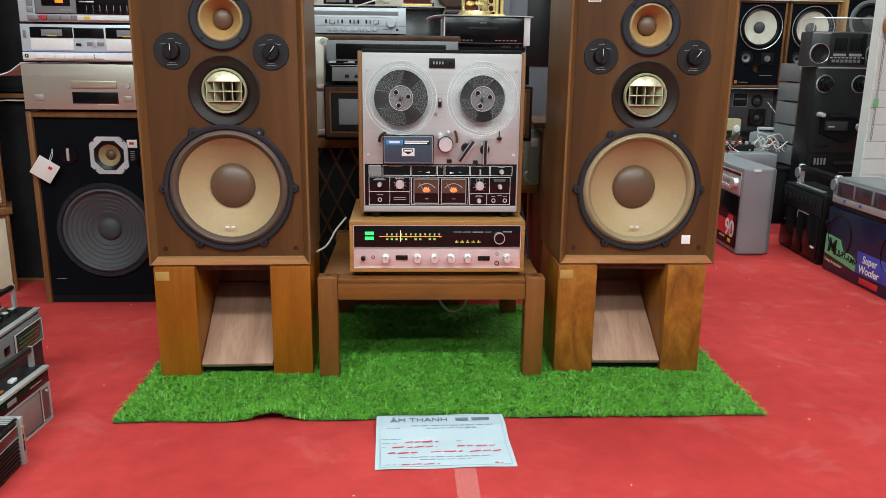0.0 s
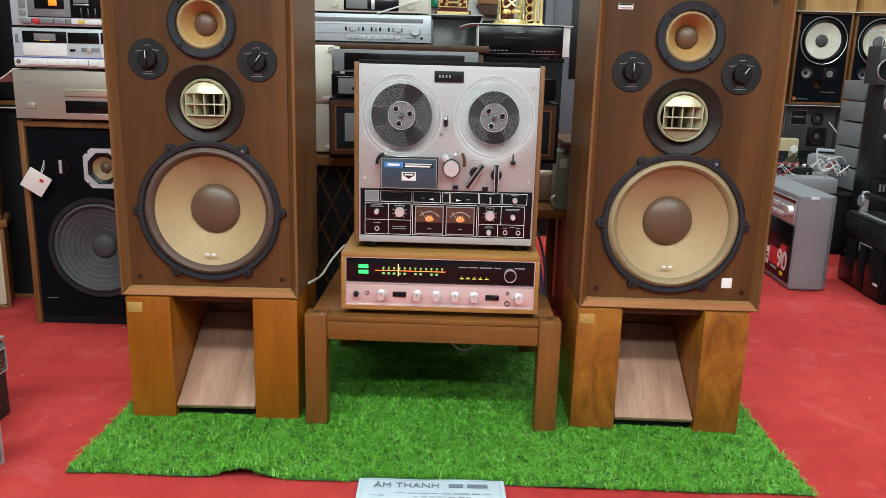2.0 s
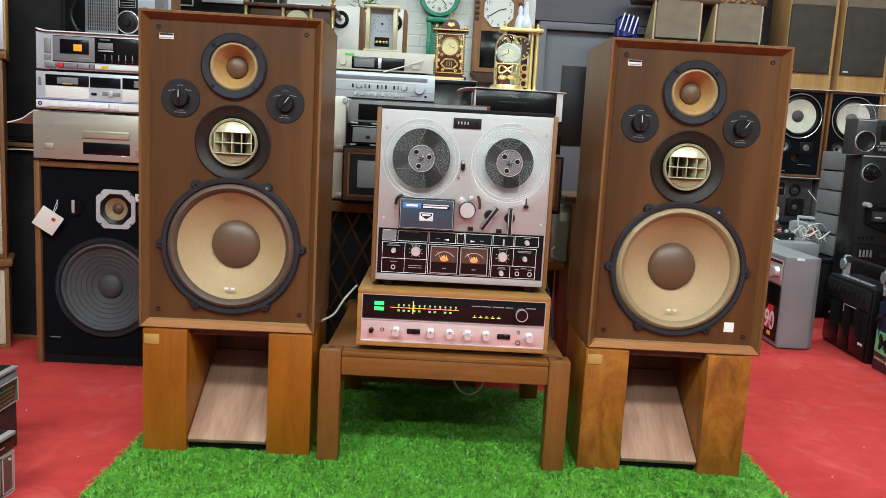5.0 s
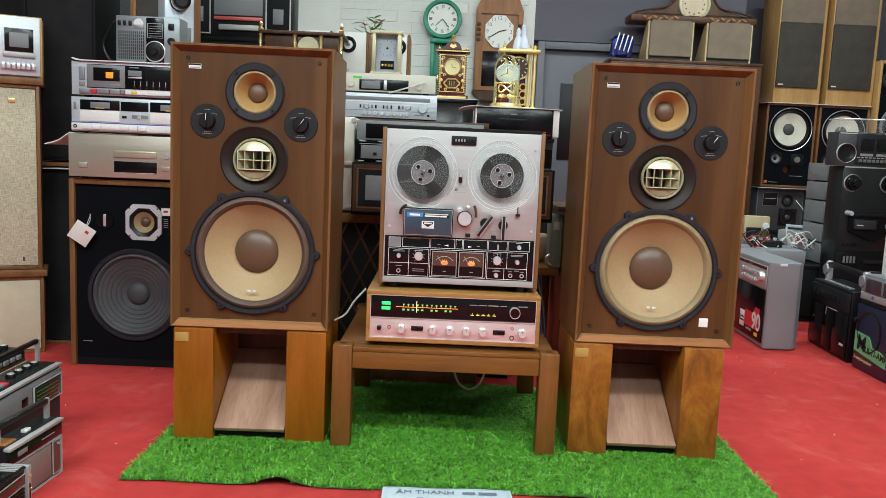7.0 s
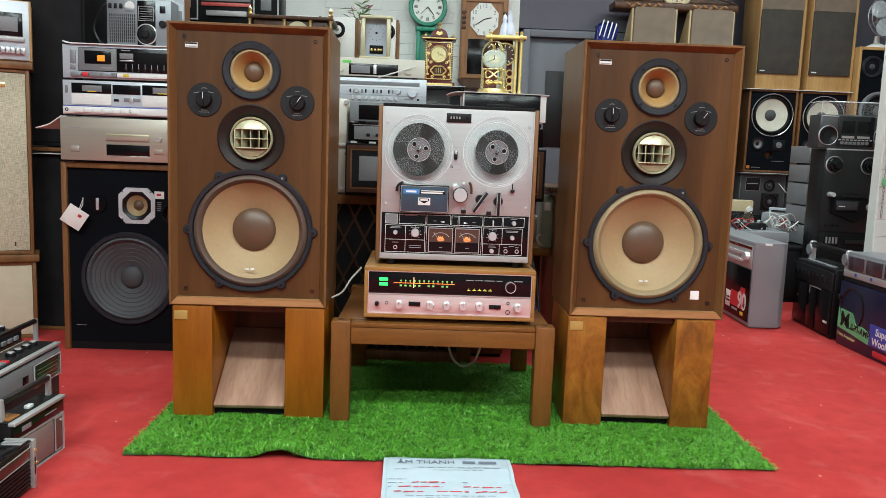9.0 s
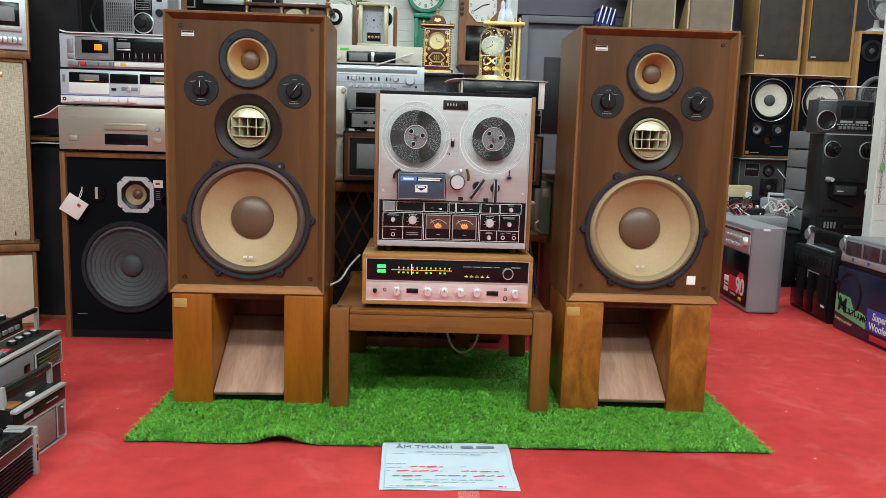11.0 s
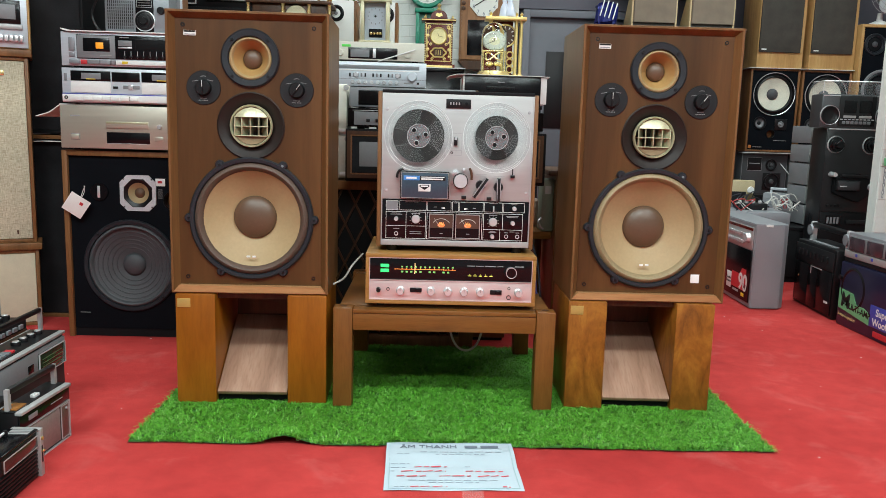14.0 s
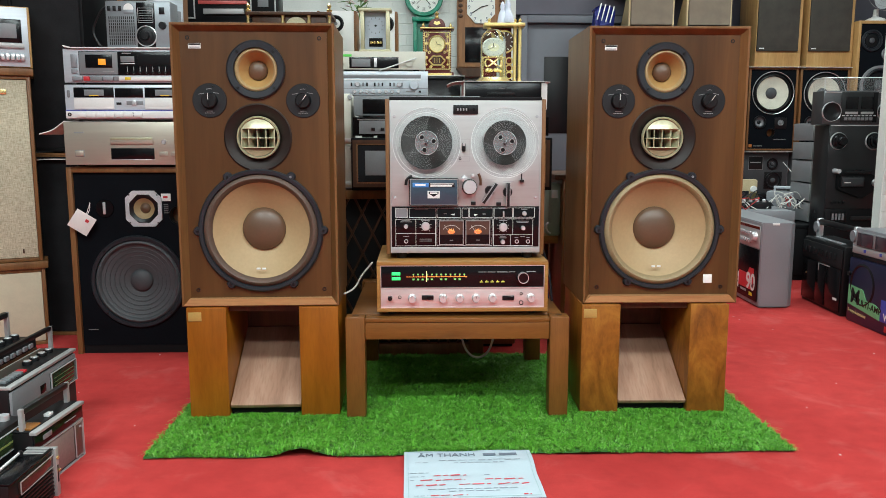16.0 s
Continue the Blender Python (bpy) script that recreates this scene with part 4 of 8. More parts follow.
    # head cover
    hc = part("head_cover", box(-0.149, -0.020, -0.022, 0, 0.1405, 0.211, 0.002), SHINE, fp, "blue grey head cover with silver outline")
    part("cover_face", box(-0.1465, -0.0225, -0.0232, -0.0215, 0.1425, 0.2085, 0.001), COVER, hc)
    ol = ringframe(-0.1465, -0.0225, 0.1425, 0.2085, 0.0012, -0.0240, -0.0228)
    part("cover_outline", ol, ALU, hc)
    part("blue_label", box(-0.140, -0.098, -0.0239, -0.0231, 0.188, 0.1995, 0.0004), LABELBLUE, hc, "blue maker's label")
    part("label_mark", box(-0.133, -0.106, -0.0244, -0.0236, 0.1915, 0.1965, 0), PRINT, hc)
    part("black_label", box(-0.097, -0.030, -0.0239, -0.0231, 0.188, 0.1995, 0.0004), BLACK, hc)
    lb = box(-0.094, -0.033, -0.0244, -0.0236, 0.1955, 0.1978, 0)
    box(-0.094, -0.037, -0.0244, -0.0236, 0.1900, 0.1935, 0, bm=lb)
    part("label_print", lb, PRINT, hc)
    part("emblem", box(-0.101, -0.069, -0.0239, -0.0231, 0.160, 0.179, 0.0004), PRINT, hc)
    part("emblem_shape", prism([(-0.098, 0.172), (-0.085, 0.164), (-0.072, 0.172), (-0.072, 0.177), (-0.098, 0.177)], -0.0245, -0.0236), BLACK, hc)
    part("emblem_bar", box(-0.095, -0.075, -0.0249, -0.0243, 0.1715, 0.1752, 0), PRINT, hc)
    # capstan, rollers, guides
    ck = part("pinch_roller", lathe([(0, -0.026), (0.0165, -0.026), (0.0175, -0.025), (0.0178, -0.010), (0.0195, -0.009), (0.0195, 0), (0, 0)], 0.010, 0, 0.188, 40), CHROME, fp, "chrome pinch roller cap")
    part("roller_tyre", lathe([(0.0198, -0.002), (0.0202, -0.011), (0.0182, -0.0115)], 0.010, 0, 0.188, 40), BLACK, ck)
    for x, z, r, k in ((-0.004, 0.209, 0.009, 0.018), (0.0175, 0.2165, 0.005, 0.016)):
        part("tape_guide", lathe([(0, -k), (r * 0.45, -k), (r * 0.5, -k * 0.6), (r, -k * 0.55), (r, -0.001), (0, 0)], x, 0, z, 20), CHROME, fp)
    part("tension_arm", tube(curve_points([(0.033, -0.012, 0.222), (0.037, -0.012, 0.214), (0.039, -0.012, 0.203), (0.039, -0.012, 0.192)], 12), 0.0035, 8), DARKWOOD, fp)
    part("tension_arm", tube(curve_points([(-0.136, -0.012, 0.217), (-0.148, -0.012, 0.214), (-0.156, -0.012, 0.205), (-0.158, -0.012, 0.193)], 12), 0.0035, 8), BLACK, fp)
    part("guide_post", lathe([(0, -0.016), (0.0045, -0.016), (0.005, 0), (0, 0)], -0.137, 0, 0.218, 14), CHROME, fp)
    for x, z, ang in ((0.064, 0.172, -35), (0.112, 0.168, 0)):
        hb = part("lever_hub", lathe([(0, -0.006), (0.011, -0.006), (0.013, 0), (0, 0)], x, 0, z + 0.006, 24), BLACK, fp)
        lv = box(-0.0055, 0.0055, -0.019, -0.006, -0.031, 0.030, 0.0015)
        bmesh.ops.transform(lv, matrix=pose(x, 0, z, 0, -ang, 0), verts=lv.verts[:])
        part("lever", lv, BLACK, hb, "black function lever with chrome edges")
        for sx in (-0.005, 0.0035):
            e = box(sx, sx + 0.0015, -0.0198, -0.0188, -0.0295, 0.0285, 0)
            bmesh.ops.transform(e, matrix=pose(x, 0, z, 0, -ang, 0), verts=e.verts[:])
            part("lever_edge", e, CHROME, hb)
        tx = box(x - 0.012, x + 0.016, -0.0005, 0.0004, z + 0.033, z + 0.0343, 0)
        part("small_print", tx, GREYPRINT, fp)
    sl = part("slider_slot", box(0.147, 0.150, -0.0005, 0.0004, 0.205, 0.224, 0), BLACK, fp)
    part("slider", box(0.143, 0.154, -0.010, 0, 0.199, 0.206, 0.001), BLACK, sl)
    for x, z in ((0.0205, 0.1455), (0.088, 0.1435)):
        part("button", box(x - 0.0065, x + 0.0065, -0.006, 0, z - 0.0045, z + 0.0045, 0.001), BLACK, fp)
    part("button_outline", ringframe(0.0765, 0.1, 0.1385, 0.158, 0.0005, -0.0004, 0.0004), GREYPRINT, fp)
    # control panel: outlined fields
    y = 0.0005
    for a, b in ((-0.186, -0.154), (-0.150, -0.078), (-0.076, -0.012), (-0.0095, 0.008), (0.010, 0.074), (0.076, 0.126), (0.128, 0.185)):
        fl = part("outline", ringframe(a, b, 0.1085, 0.1335, 0.0009, y - 0.0006, y + 0.0004), PRINT, bp)
    part("grid_plate", box(-0.1845, -0.1555, y - 0.0004, y + 0.0004, 0.110, 0.132, 0), GREY, bp)
    for a, b in ((-0.186, -0.0795), (-0.0765, 0.072), (0.075, 0.181)):
        part("outline", ringframe(a, b, 0.0345, 0.105, 0.0009, y - 0.0006, y + 0.0004), PRINT, bp)
    ln = bmesh.new()
    for a in ((-0.186, -0.0795, 0.0672, 0.0681), (0.075, 0.181, 0.0625, 0.0634)):
        box(a[0], a[1], y - 0.0006, y + 0.0004, a[2], a[3], 0, bm=ln)
    for x, z0, z1 in ((-0.1325, 0.0345, 0.105), (0.1265, 0.0635, 0.105), (0.120, 0.0345, 0.0625)):
        box(x, x + 0.0009, y - 0.0006, y + 0.0004, z0, z1, 0, bm=ln)
    part("field_lines", ln, PRINT, bp)
    for a in (-0.0705, 0.0005):
        vm = part("level_meter", ringframe(a, a + 0.0655, 0.0375, 0.101, 0.0018, y - 0.004, y + 0.0005), ALU, bp, "lit level meter with a glowing face")
        part("meter_face", box(a + 0.002, a + 0.0635, y - 0.001, y + 0.0005, 0.064, 0.099, 0), plain("meter_face", (0.085, 0.042, 0.030), 0.3), vm)
        part("meter_base", box(a + 0.002, a + 0.0635, y - 0.002, y + 0.0005, 0.0395, 0.0638, 0), SHINE, vm)
        gl = lathe([(0, -0.0004), (0.010, -0.0004), (0.010, 0.0004)], a + 0.033, y - 0.001, 0.0715, 24)
        bmesh.ops.scale(gl, vec=(1, 1, 0.55), space=Matrix.Translation((-(a + 0.033), 0, -0.0715)), verts=gl.verts[:])
        part("meter_lamp", gl, LIT_METER, vm, "orange glow of the meter lamp")
        arc = tube([(a + 0.033 + 0.029 * math.cos(t), y - 0.0013, 0.0585 + 0.030 * math.sin(t)) for t in [radians(40 + 10 * i) for i in range(11)]], 0.0006, 5)
        part("meter_scale", arc, PRINT, vm)
        part("meter_needle", tube([(a + 0.030, y - 0.0016, 0.066), (a + 0.014, y - 0.0016, 0.089)], 0.0004, 5), PRINT, vm)
        vu = words("VU", 0.010, LIT_VU, vm, a + 0.033, y - 0.0017, 0.073, "meter_letters")
        part("meter_print", box(a + 0.029, a + 0.038, y - 0.0026, y - 0.0018, 0.049, 0.0505, 0), GREYPRINT, vm)
    for x, z, r in ((-0.1585, 0.086, 0.006), (-0.106, 0.086, 0.0115), (0.101, 0.083, 0.0115), (0.154, 0.081, 0.006), (0.1, 0.045, 0.006), (0.157, 0.119, 0.006)):
        k = part("control_knob", lathe([(0, -0.014), (r * 0.8, -0.014), (r * 0.86, -0.013), (r * 0.92, -0.004), (r, -0.003), (r, 0), (0, 0)], x, y, z, 24), CHROME, bp, "chrome control knob")
        if r > 0.01:
            tm = bmesh.new()
            for i in range(9):
                t = radians(-50 + 35 * i)
                tube([(x + 0.0135 * math.cos(t), y - 0.0004, z + 0.0135 * math.sin(t)), (x + 0.0165 * math.cos(t), y - 0.0004, z + 0.0165 * math.sin(t))], 0.0005, 4, tm)
            part("dial_marks", tm, PRINT, bp)
    for x, z in ((-0.158, 0.047), (0.138, 0.0455), (0.168, 0.0455)):
        part("jack", lathe([(0.0055, 0), (0.0055, -0.002), (0.0036, -0.002), (0.0034, 0.0004), (0, 0.0004)], x, y, z, 18), CHROME, bp)
    part("switch_lever", box(0.099, 0.1025, -0.016, y, 0.110, 0.1255, 0.001), CHROME, bp)
    pr = bmesh.new()
    for a, b, z in ((-0.170, -0.147, 0.1005), (-0.174, -0.143, 0.0975), (-0.118, -0.095, 0.1005), (-0.166, -0.150, 0.060), (-0.122, -0.090, 0.0525), (-0.122, -0.090, 0.0475), (0.09, 0.112, 0.1005),
                    (0.136, 0.170, 0.0985), (0.138, 0.168, 0.0955), (0.093, 0.108, 0.058), (0.090, 0.111, 0.055), (0.147, 0.160, 0.058), (-0.134, -0.1, 0.1305), (0.149, 0.165, 0.1295), (-0.058, -0.05, 0.1185),
                    (0.046, 0.054, 0.1175), (0.090, 0.112, 0.1315), (0.132, 0.142, 0.0555), (0.163, 0.173, 0.0555), (-0.004, 0.003, 0.1305)):
        box(a, b, y - 0.0005, y + 0.0004, z - 0.0007, z + 0.0007, 0, bm=pr)
    part("small_print", pr, GREYPRINT, bp)
    for pts in ([(-0.040, 0.1165), (-0.029, 0.114), (-0.029, 0.119)], [(0.034, 0.1155), (0.023, 0.113), (0.023, 0.118)]):
        part("arrow", prism([(a, b) for a, b in pts], y - 0.0006, y + 0.0004), PRINT, bp)
    return d


tape_deck(pose(1.012, 2.436, 0.4302) @ Matrix.Diagonal((1.015, 1, 1.045, 1)))


# ---- paper sheet on the carpet ----
def paper_sheet():
    s = thing("paper_sheet", "white printed form with red handwriting, flat on the carpet", "paper", pose(1.002, 2.008, 0.0, 0, 0, 1.5))

    def lift(y):
        """The far edge of the sheet lies on the edge of the turf."""
        u = min(max((y + 0.005) / 0.07, 0.0), 1.0)
        return 0.011 * u * u * (3 - 2 * u)
    bm = bmesh.new()
    nx, ny, w, h = 16, 24, 0.302, 0.228
    g = [[bm.verts.new((-w / 2 + w * i / nx + 0.003 * (j / ny - 0.5) * (1 if i == 0 else 0), -h / 2 + h * j / ny, 0.0022 + 0.0010 * math.sin(i * 0.7) * math.cos(j * 0.5) + lift(-h / 2 + h * j / ny))) for i in range(nx + 1)] for j in range(ny + 1)]
    for j in range(ny):
        for i in range(nx):
            bm.faces.new((g[j][i], g[j][i + 1], g[j + 1][i + 1], g[j + 1][i]))
    sol = part("sheet", bm, PAPER, s)
    z = 0.0048

    def bar(bmx, x0, x1, yc, t, tilt=0.0):
        zz = z - 0.001 + lift(yc)
        b = box(x0, x1, yc - t / 2, yc + t / 2, zz, zz + 0.0004, 0)
        bmesh.ops.rotate(b, cent=((x0 + x1) / 2, yc, z), matrix=Matrix.Rotation(tilt, 3, "Z"), verts=b.verts[:])
        join(bmx, b)
    bd = bmesh.new()
    for yc in (-0.107, 0.107):
        bar(bd, -0.142, 0.142, yc, 0.0012)
    for xc in (-0.142, 0.141):
        for k in range(12):
            ya = -0.107 + 0.0178 * k
            zz = z - 0.001 + max(lift(ya), lift(ya + 0.0178))
            box(xc, xc + 0.0012, ya, ya + 0.0178, zz, zz + 0.0004, 0, bm=bd)
    part("border", bd, plain("border_ink", (0.35, 0.5, 0.52), 0.8, bump=0), s)
    words("ÂM THANH", 0.026, INK, s, -0.118, 0.078, z + 0.0105, "heading", flat=True, align="LEFT")
    hd, ink, red = bmesh.new(), bmesh.new(), bmesh.new()
    for a, b in ((0.036, 0.066), (0.074, 0.116)):
        bar(hd, a, b, 0.087, 0.013)
    part("heading_bars", hd, INK, s)
    rng = random.Random(5)

    def line(bmx, x0, x1, yc, t, wlo, whi, tilt=0.0):
        x = x0
        while x < x1:
            w = rng.uniform(wlo, whi)
            bar(bmx, x, min(x + w, x1), yc + rng.uniform(-1, 1) * t * 0.15, t * rng.uniform(0.34, 0.68), tilt * rng.uniform(0.2, 1))
            x += w + rng.uniform(0.003, 0.007)
    line(ink, -0.070, 0.120, 0.058, 0.0042, 0.008, 0.02)
    line(ink, -0.035, 0.08, 0.047, 0.004, 0.008, 0.02)
    line(ink, -0.125, -0.095, 0.050, 0.003, 0.01, 0.015)
    line(ink, -0.138, -0.095, 0.012, 0.004, 0.012, 0.02)
    line(ink, -0.138, -0.105, -0.004, 0.004, 0.012, 0.02)
    line(ink, 0.03, 0.045, 0.000, 0.004, 0.008, 0.012)
    line(ink, -0.138, -0.126, -0.023, 0.004, 0.008, 0.01)
    line(ink, -0.100, 0.100, -0.068, 0.0042, 0.008, 0.02)
    line(ink, -0.055, 0.055, -0.079, 0.004, 0.008, 0.02)
    line(ink, -0.13, -0.1, -0.098, 0.0035, 0.008, 0.015)
    part("printed_lines", ink, plain("pale_ink", (0.30, 0.34, 0.40), 0.8, bump=0), s)
    line(red, -0.085, -0.010, 0.000, 0.0075, 0.012, 0.03, 0.25)
    line(red, -0.115, -0.015, -0.023, 0.0065, 0.012, 0.028, 0.25)
    line(red, 0.03, 0.115, -0.023, 0.0065, 0.012, 0.028, 0.25)
    line(red, -0.125, -0.060, -0.047, 0.0065, 0.012, 0.028, 0.25)
    line(red, -0.03, 0.04, -0.047, 0.0065, 0.012, 0.028, 0.25)
    line(red, 0.055, 0.125, -0.047, 0.0065, 0.012, 0.028, 0.25)
    line(red, -0.095, -0.015, -0.098, 0.006, 0.012, 0.025, 0.2)
    line(red, 0.105, 0.122, -0.100, 0.006, 0.008, 0.01, 0.2)
    part("handwriting", red, REDINK, s)


paper_sheet()
single("tape_strip", box(1.020, 1.066, 1.50, 1.915, 0.0003, 0.0009, 0), haze("packing_tape", (0.75, 0.60, 0.56), 0.08), "clear packing tape stuck on the red carpet", "tape").visible_shadow = False


# ---- stack beside the partition ----
def studio_speaker():
    s = thing("studio_loudspeaker", "black fronted studio loudspeaker in brown case, with hanging price tag", "loudspeaker", pose(-0.098, 3.05, 0))
    hw, h, d = 0.222, 0.657, 0.32
    panels(s, [("side_panel", -hw, -hw + 0.018, 0, d, 0, h), ("side_panel", hw - 0.018, hw, 0, d, 0, h), ("top_panel", -hw + 0.0182, hw - 0.0182, 0, d, h - 0.018, h),
               ("inner_box", -hw + 0.0182, hw - 0.0182, 0.06, d, 0.0, h - 0.019)], BROWN)
    part("plinth", box(-hw + 0.018, hw - 0.018, 0.014, 0.05, 0, 0.028, 0), MATT, s)
    part("baffle", holed(-hw + 0.0185, hw - 0.0185, 0.029, h - 0.0185, 0.012, ((0.0, 0.257, 0.148), (0.032, 0.514, 0.044), (0.15, 0.49, 0.03)), 0.01), NAVY, s, smooth=False)
    speaker_driver(s, "woofer", 0.0, 0.257, 0.010, 0.164, 0.147, 0.130, 0.040, 0.030, (RUBBER, GREYCONE, GREYCONE, GREYCONE), "large grey coned woofer", 4, 0.0035, 0.45)
    for rr in (0.060, 0.075, 0.090, 0.105, 0.120):
        depth_here = 0.003 + 0.030 * ((0.130 - rr) / 0.090) ** 0.85
        part("cone_rib", lathe([(rr - 0.002, depth_here + 0.001), (rr, depth_here - 0.0016), (rr + 0.002, depth_here - 0.0002)], 0.0, 0.010, 0.257, 48), GREYCONE, s)
    oct_ = [(0.032 + 0.062 * math.cos(a) / max(abs(math.cos(a)), abs(math.sin(a))) * k, 0.514 + 0.062 * math.sin(a) / max(abs(math.cos(a)), abs(math.sin(a))) * k) for a, k in [(radians(90 * (i // 2) + (31, 59)[i % 2]), 1.0) for i in range(8)]]
    ring = [(0.032 + 0.053 * math.cos(radians(22.5 + 45 * i)), 0.514 + 0.053 * math.sin(radians(22.5 + 45 * i))) for i in range(8)]
    bm = bmesh.new()
    o, r = [bm.verts.new((x, 0.006, z)) for x, z in oct_], [bm.verts.new((x, 0.006, z)) for x, z in ring]
    ob_, rb = [bm.verts.new((x, 0.012, z)) for x, z in oct_], [bm.verts.new((x, 0.014, z)) for x, z in ring]
    for i in range(8):
        j = (i + 1) % 8
        for q in ((o[i], o[j], r[j], r[i]), (o[i], ob_[i], ob_[j], o[j]), (r[i], r[j], rb[j], rb[i])):
            bm.faces.new(q)
    bmesh.ops.recalc_face_normals(bm, faces=bm.faces[:])
    mid = part("midrange", bm, plain("pale_alloy", (0.62, 0.64, 0.67), 0.45, 0.2), s, "midrange driver with a silver eight sided frame")
    part("surround", lathe([(0.054, 0.002), (0.048, -0.002), (0.036, 0.003)], 0.032, 0.008, 0.514, 36), BLACK, mid)
    part("cone", lathe([(0.037, 0.0), (0.017, 0.016)], 0.032, 0.011, 0.514, 32), CONE, mid)
    part("dust_cap", lathe([(0.019, 0.016), (0.014, 0.009), (0.007, 0.006), (0, 0.005)], 0.032, 0.011, 0.514, 24), CAP, mid)
    for sx in (-1, 1):
        for sz in (-1, 1):
            part("screw", lathe([(0.003, 0), (0.0025, -0.002), (0, -0.002)], 0.032 + sx * 0.048, 0.006, 0.514 + sz * 0.048, 8), BLACK, mid)
    lc = part("level_disc", lathe([(0, -0.004), (0.030, -0.004), (0.032, 0.002)], -0.102, 0.011, 0.515, 36), SHINE, s)
    part("slot", box(-0.107, -0.097, 0.003, 0.008, 0.495, 0.537, 0.003), CHROME, lc)
    part("port", lathe([(0.034, 0.0), (0.032, -0.003), (0.029, 0.0), (0.029, 0.03)], 0.15, 0.011, 0.49, 28), BLACK, s)
    part("price_label", box(0.092, 0.125, 0.010, 0.0115, 0.54, 0.566, 0.0004), WHITE, s)
    part("price_mark", box(0.100, 0.115, 0.0094, 0.0102, 0.55, 0.558, 0), STICKRED, s)
    pr = bmesh.new()
    for i in range(5):
        box(0.10, 0.115, 0.0110, 0.0122, 0.498 + 0.007 * i, 0.500 + 0.007 * i, 0, bm=pr)
    box(-0.185, -0.150, 0.0110, 0.0122, 0.085, 0.087, 0, bm=pr)
    part("small_print", pr, GREYPRINT, s)


studio_speaker()


def price_tag():
    t = thing("price_tag", "pale pink card price tag on a white string", "price tag", pose(-0.268, 3.030, 0.470))
    bm = box(-0.036, 0.036, -0.0006, 0.0006, -0.034, 0.034, 0.0003)
    bmesh.ops.transform(bm, matrix=pose(0, 0, 0, 4, 34, 8), verts=bm.verts[:])
    part("card", bm, TAGPINK, t)
    mk = box(0.006, 0.018, -0.0014, -0.0004, 0.008, 0.018, 0)
    bmesh.ops.transform(mk, matrix=pose(0, 0, 0, 4, 34, 8), verts=mk.verts[:])
    part("mark", mk, STICKRED, t)
    part("string", tube(curve_points([(0.016, 0, 0.026), (0.022, 0.002, 0.045), (0.030, 0.004, 0.066)], 8), 0.0011, 6), WHITE, t)
    part("string", tube(curve_points([(0.020, 0, 0.028), (0.028, 0.002, 0.045), (0.028, 0.004, 0.068)], 8), 0.0011, 6), WHITE, t)


price_tag()


def unit(name, label, category, m, w, h, d, face, body=None, group=""):
    """A hi-fi unit: body, faceplate and feet. Its front lies at y = 0 and its left lower corner at the origin."""
    u = thing(name, label, category, m, group)
    part("body", box(0.002, w - 0.002, 0.006, d, 0.007, h - 0.001, 0.002), body or LIGHTGREY, u)
    f = part("faceplate", box(0, w, 0, 0.0058, 0.006, h, 0.0015), face, u)
    for fx in (0.04, w - 0.04):
        for fy in (0.03, d - 0.03):
            part("foot", lathe([(0.013, 0), (0.014, 0.007), (0, 0.007)], fx, fy, 0, 12, "z"), BLACK, u)
    return u, f


def plate(name, parent, material, x0, x1, z0, z1, out=0.0015, back=0.0005, bev=0.0005, label=""):
    return part(name, box(x0, x1, -out, back, z0, z1, bev), material, parent, label)


def cd_player():
    u, f = unit("cd_player", "champagne metal compact disc player on the studio loudspeaker", "cd player", pose(-0.309, 3.03, 0.660), 0.44, 0.150, 0.30, CHAMP, CHAMP)
    plate("button", f, CHAMP, 0.036, 0.063, 0.036, 0.053, 0.004, bev=0.001)
    plate("button_edge", f, GREYPRINT, 0.034, 0.065, 0.034, 0.055, 0.0008)
    t = plate("disc_tray", f, CHAMP, 0.153, 0.298, 0.075, 0.098, 0.006, bev=0.003)
    plate("tray_lip", t, GOLDCREAM, 0.155, 0.296, 0.090, 0.0975, 0.0075, bev=0.002)
    w = plate("display", f, SHINE, 0.154, 0.299, 0.025, 0.062, 0.001, label="dark display window")
    plate("display_edge", w, CHROME, 0.154, 0.299, 0.0225, 0.0248, 0.002)
    part("round_button", knob(0.333, 0.083, 0.008, 0.006, 0, 20), CHROME, f)
    for x in (0.316, 0.356, 0.396):
        plate("button", f, CHAMP, x, x + 0.028, 0.034, 0.05, 0.004, bev=0.001)
    plate("maker_print", f, GREYPRINT, 0.034, 0.066, 0.112, 0.117, 0.0006, bev=0)


cd_player()


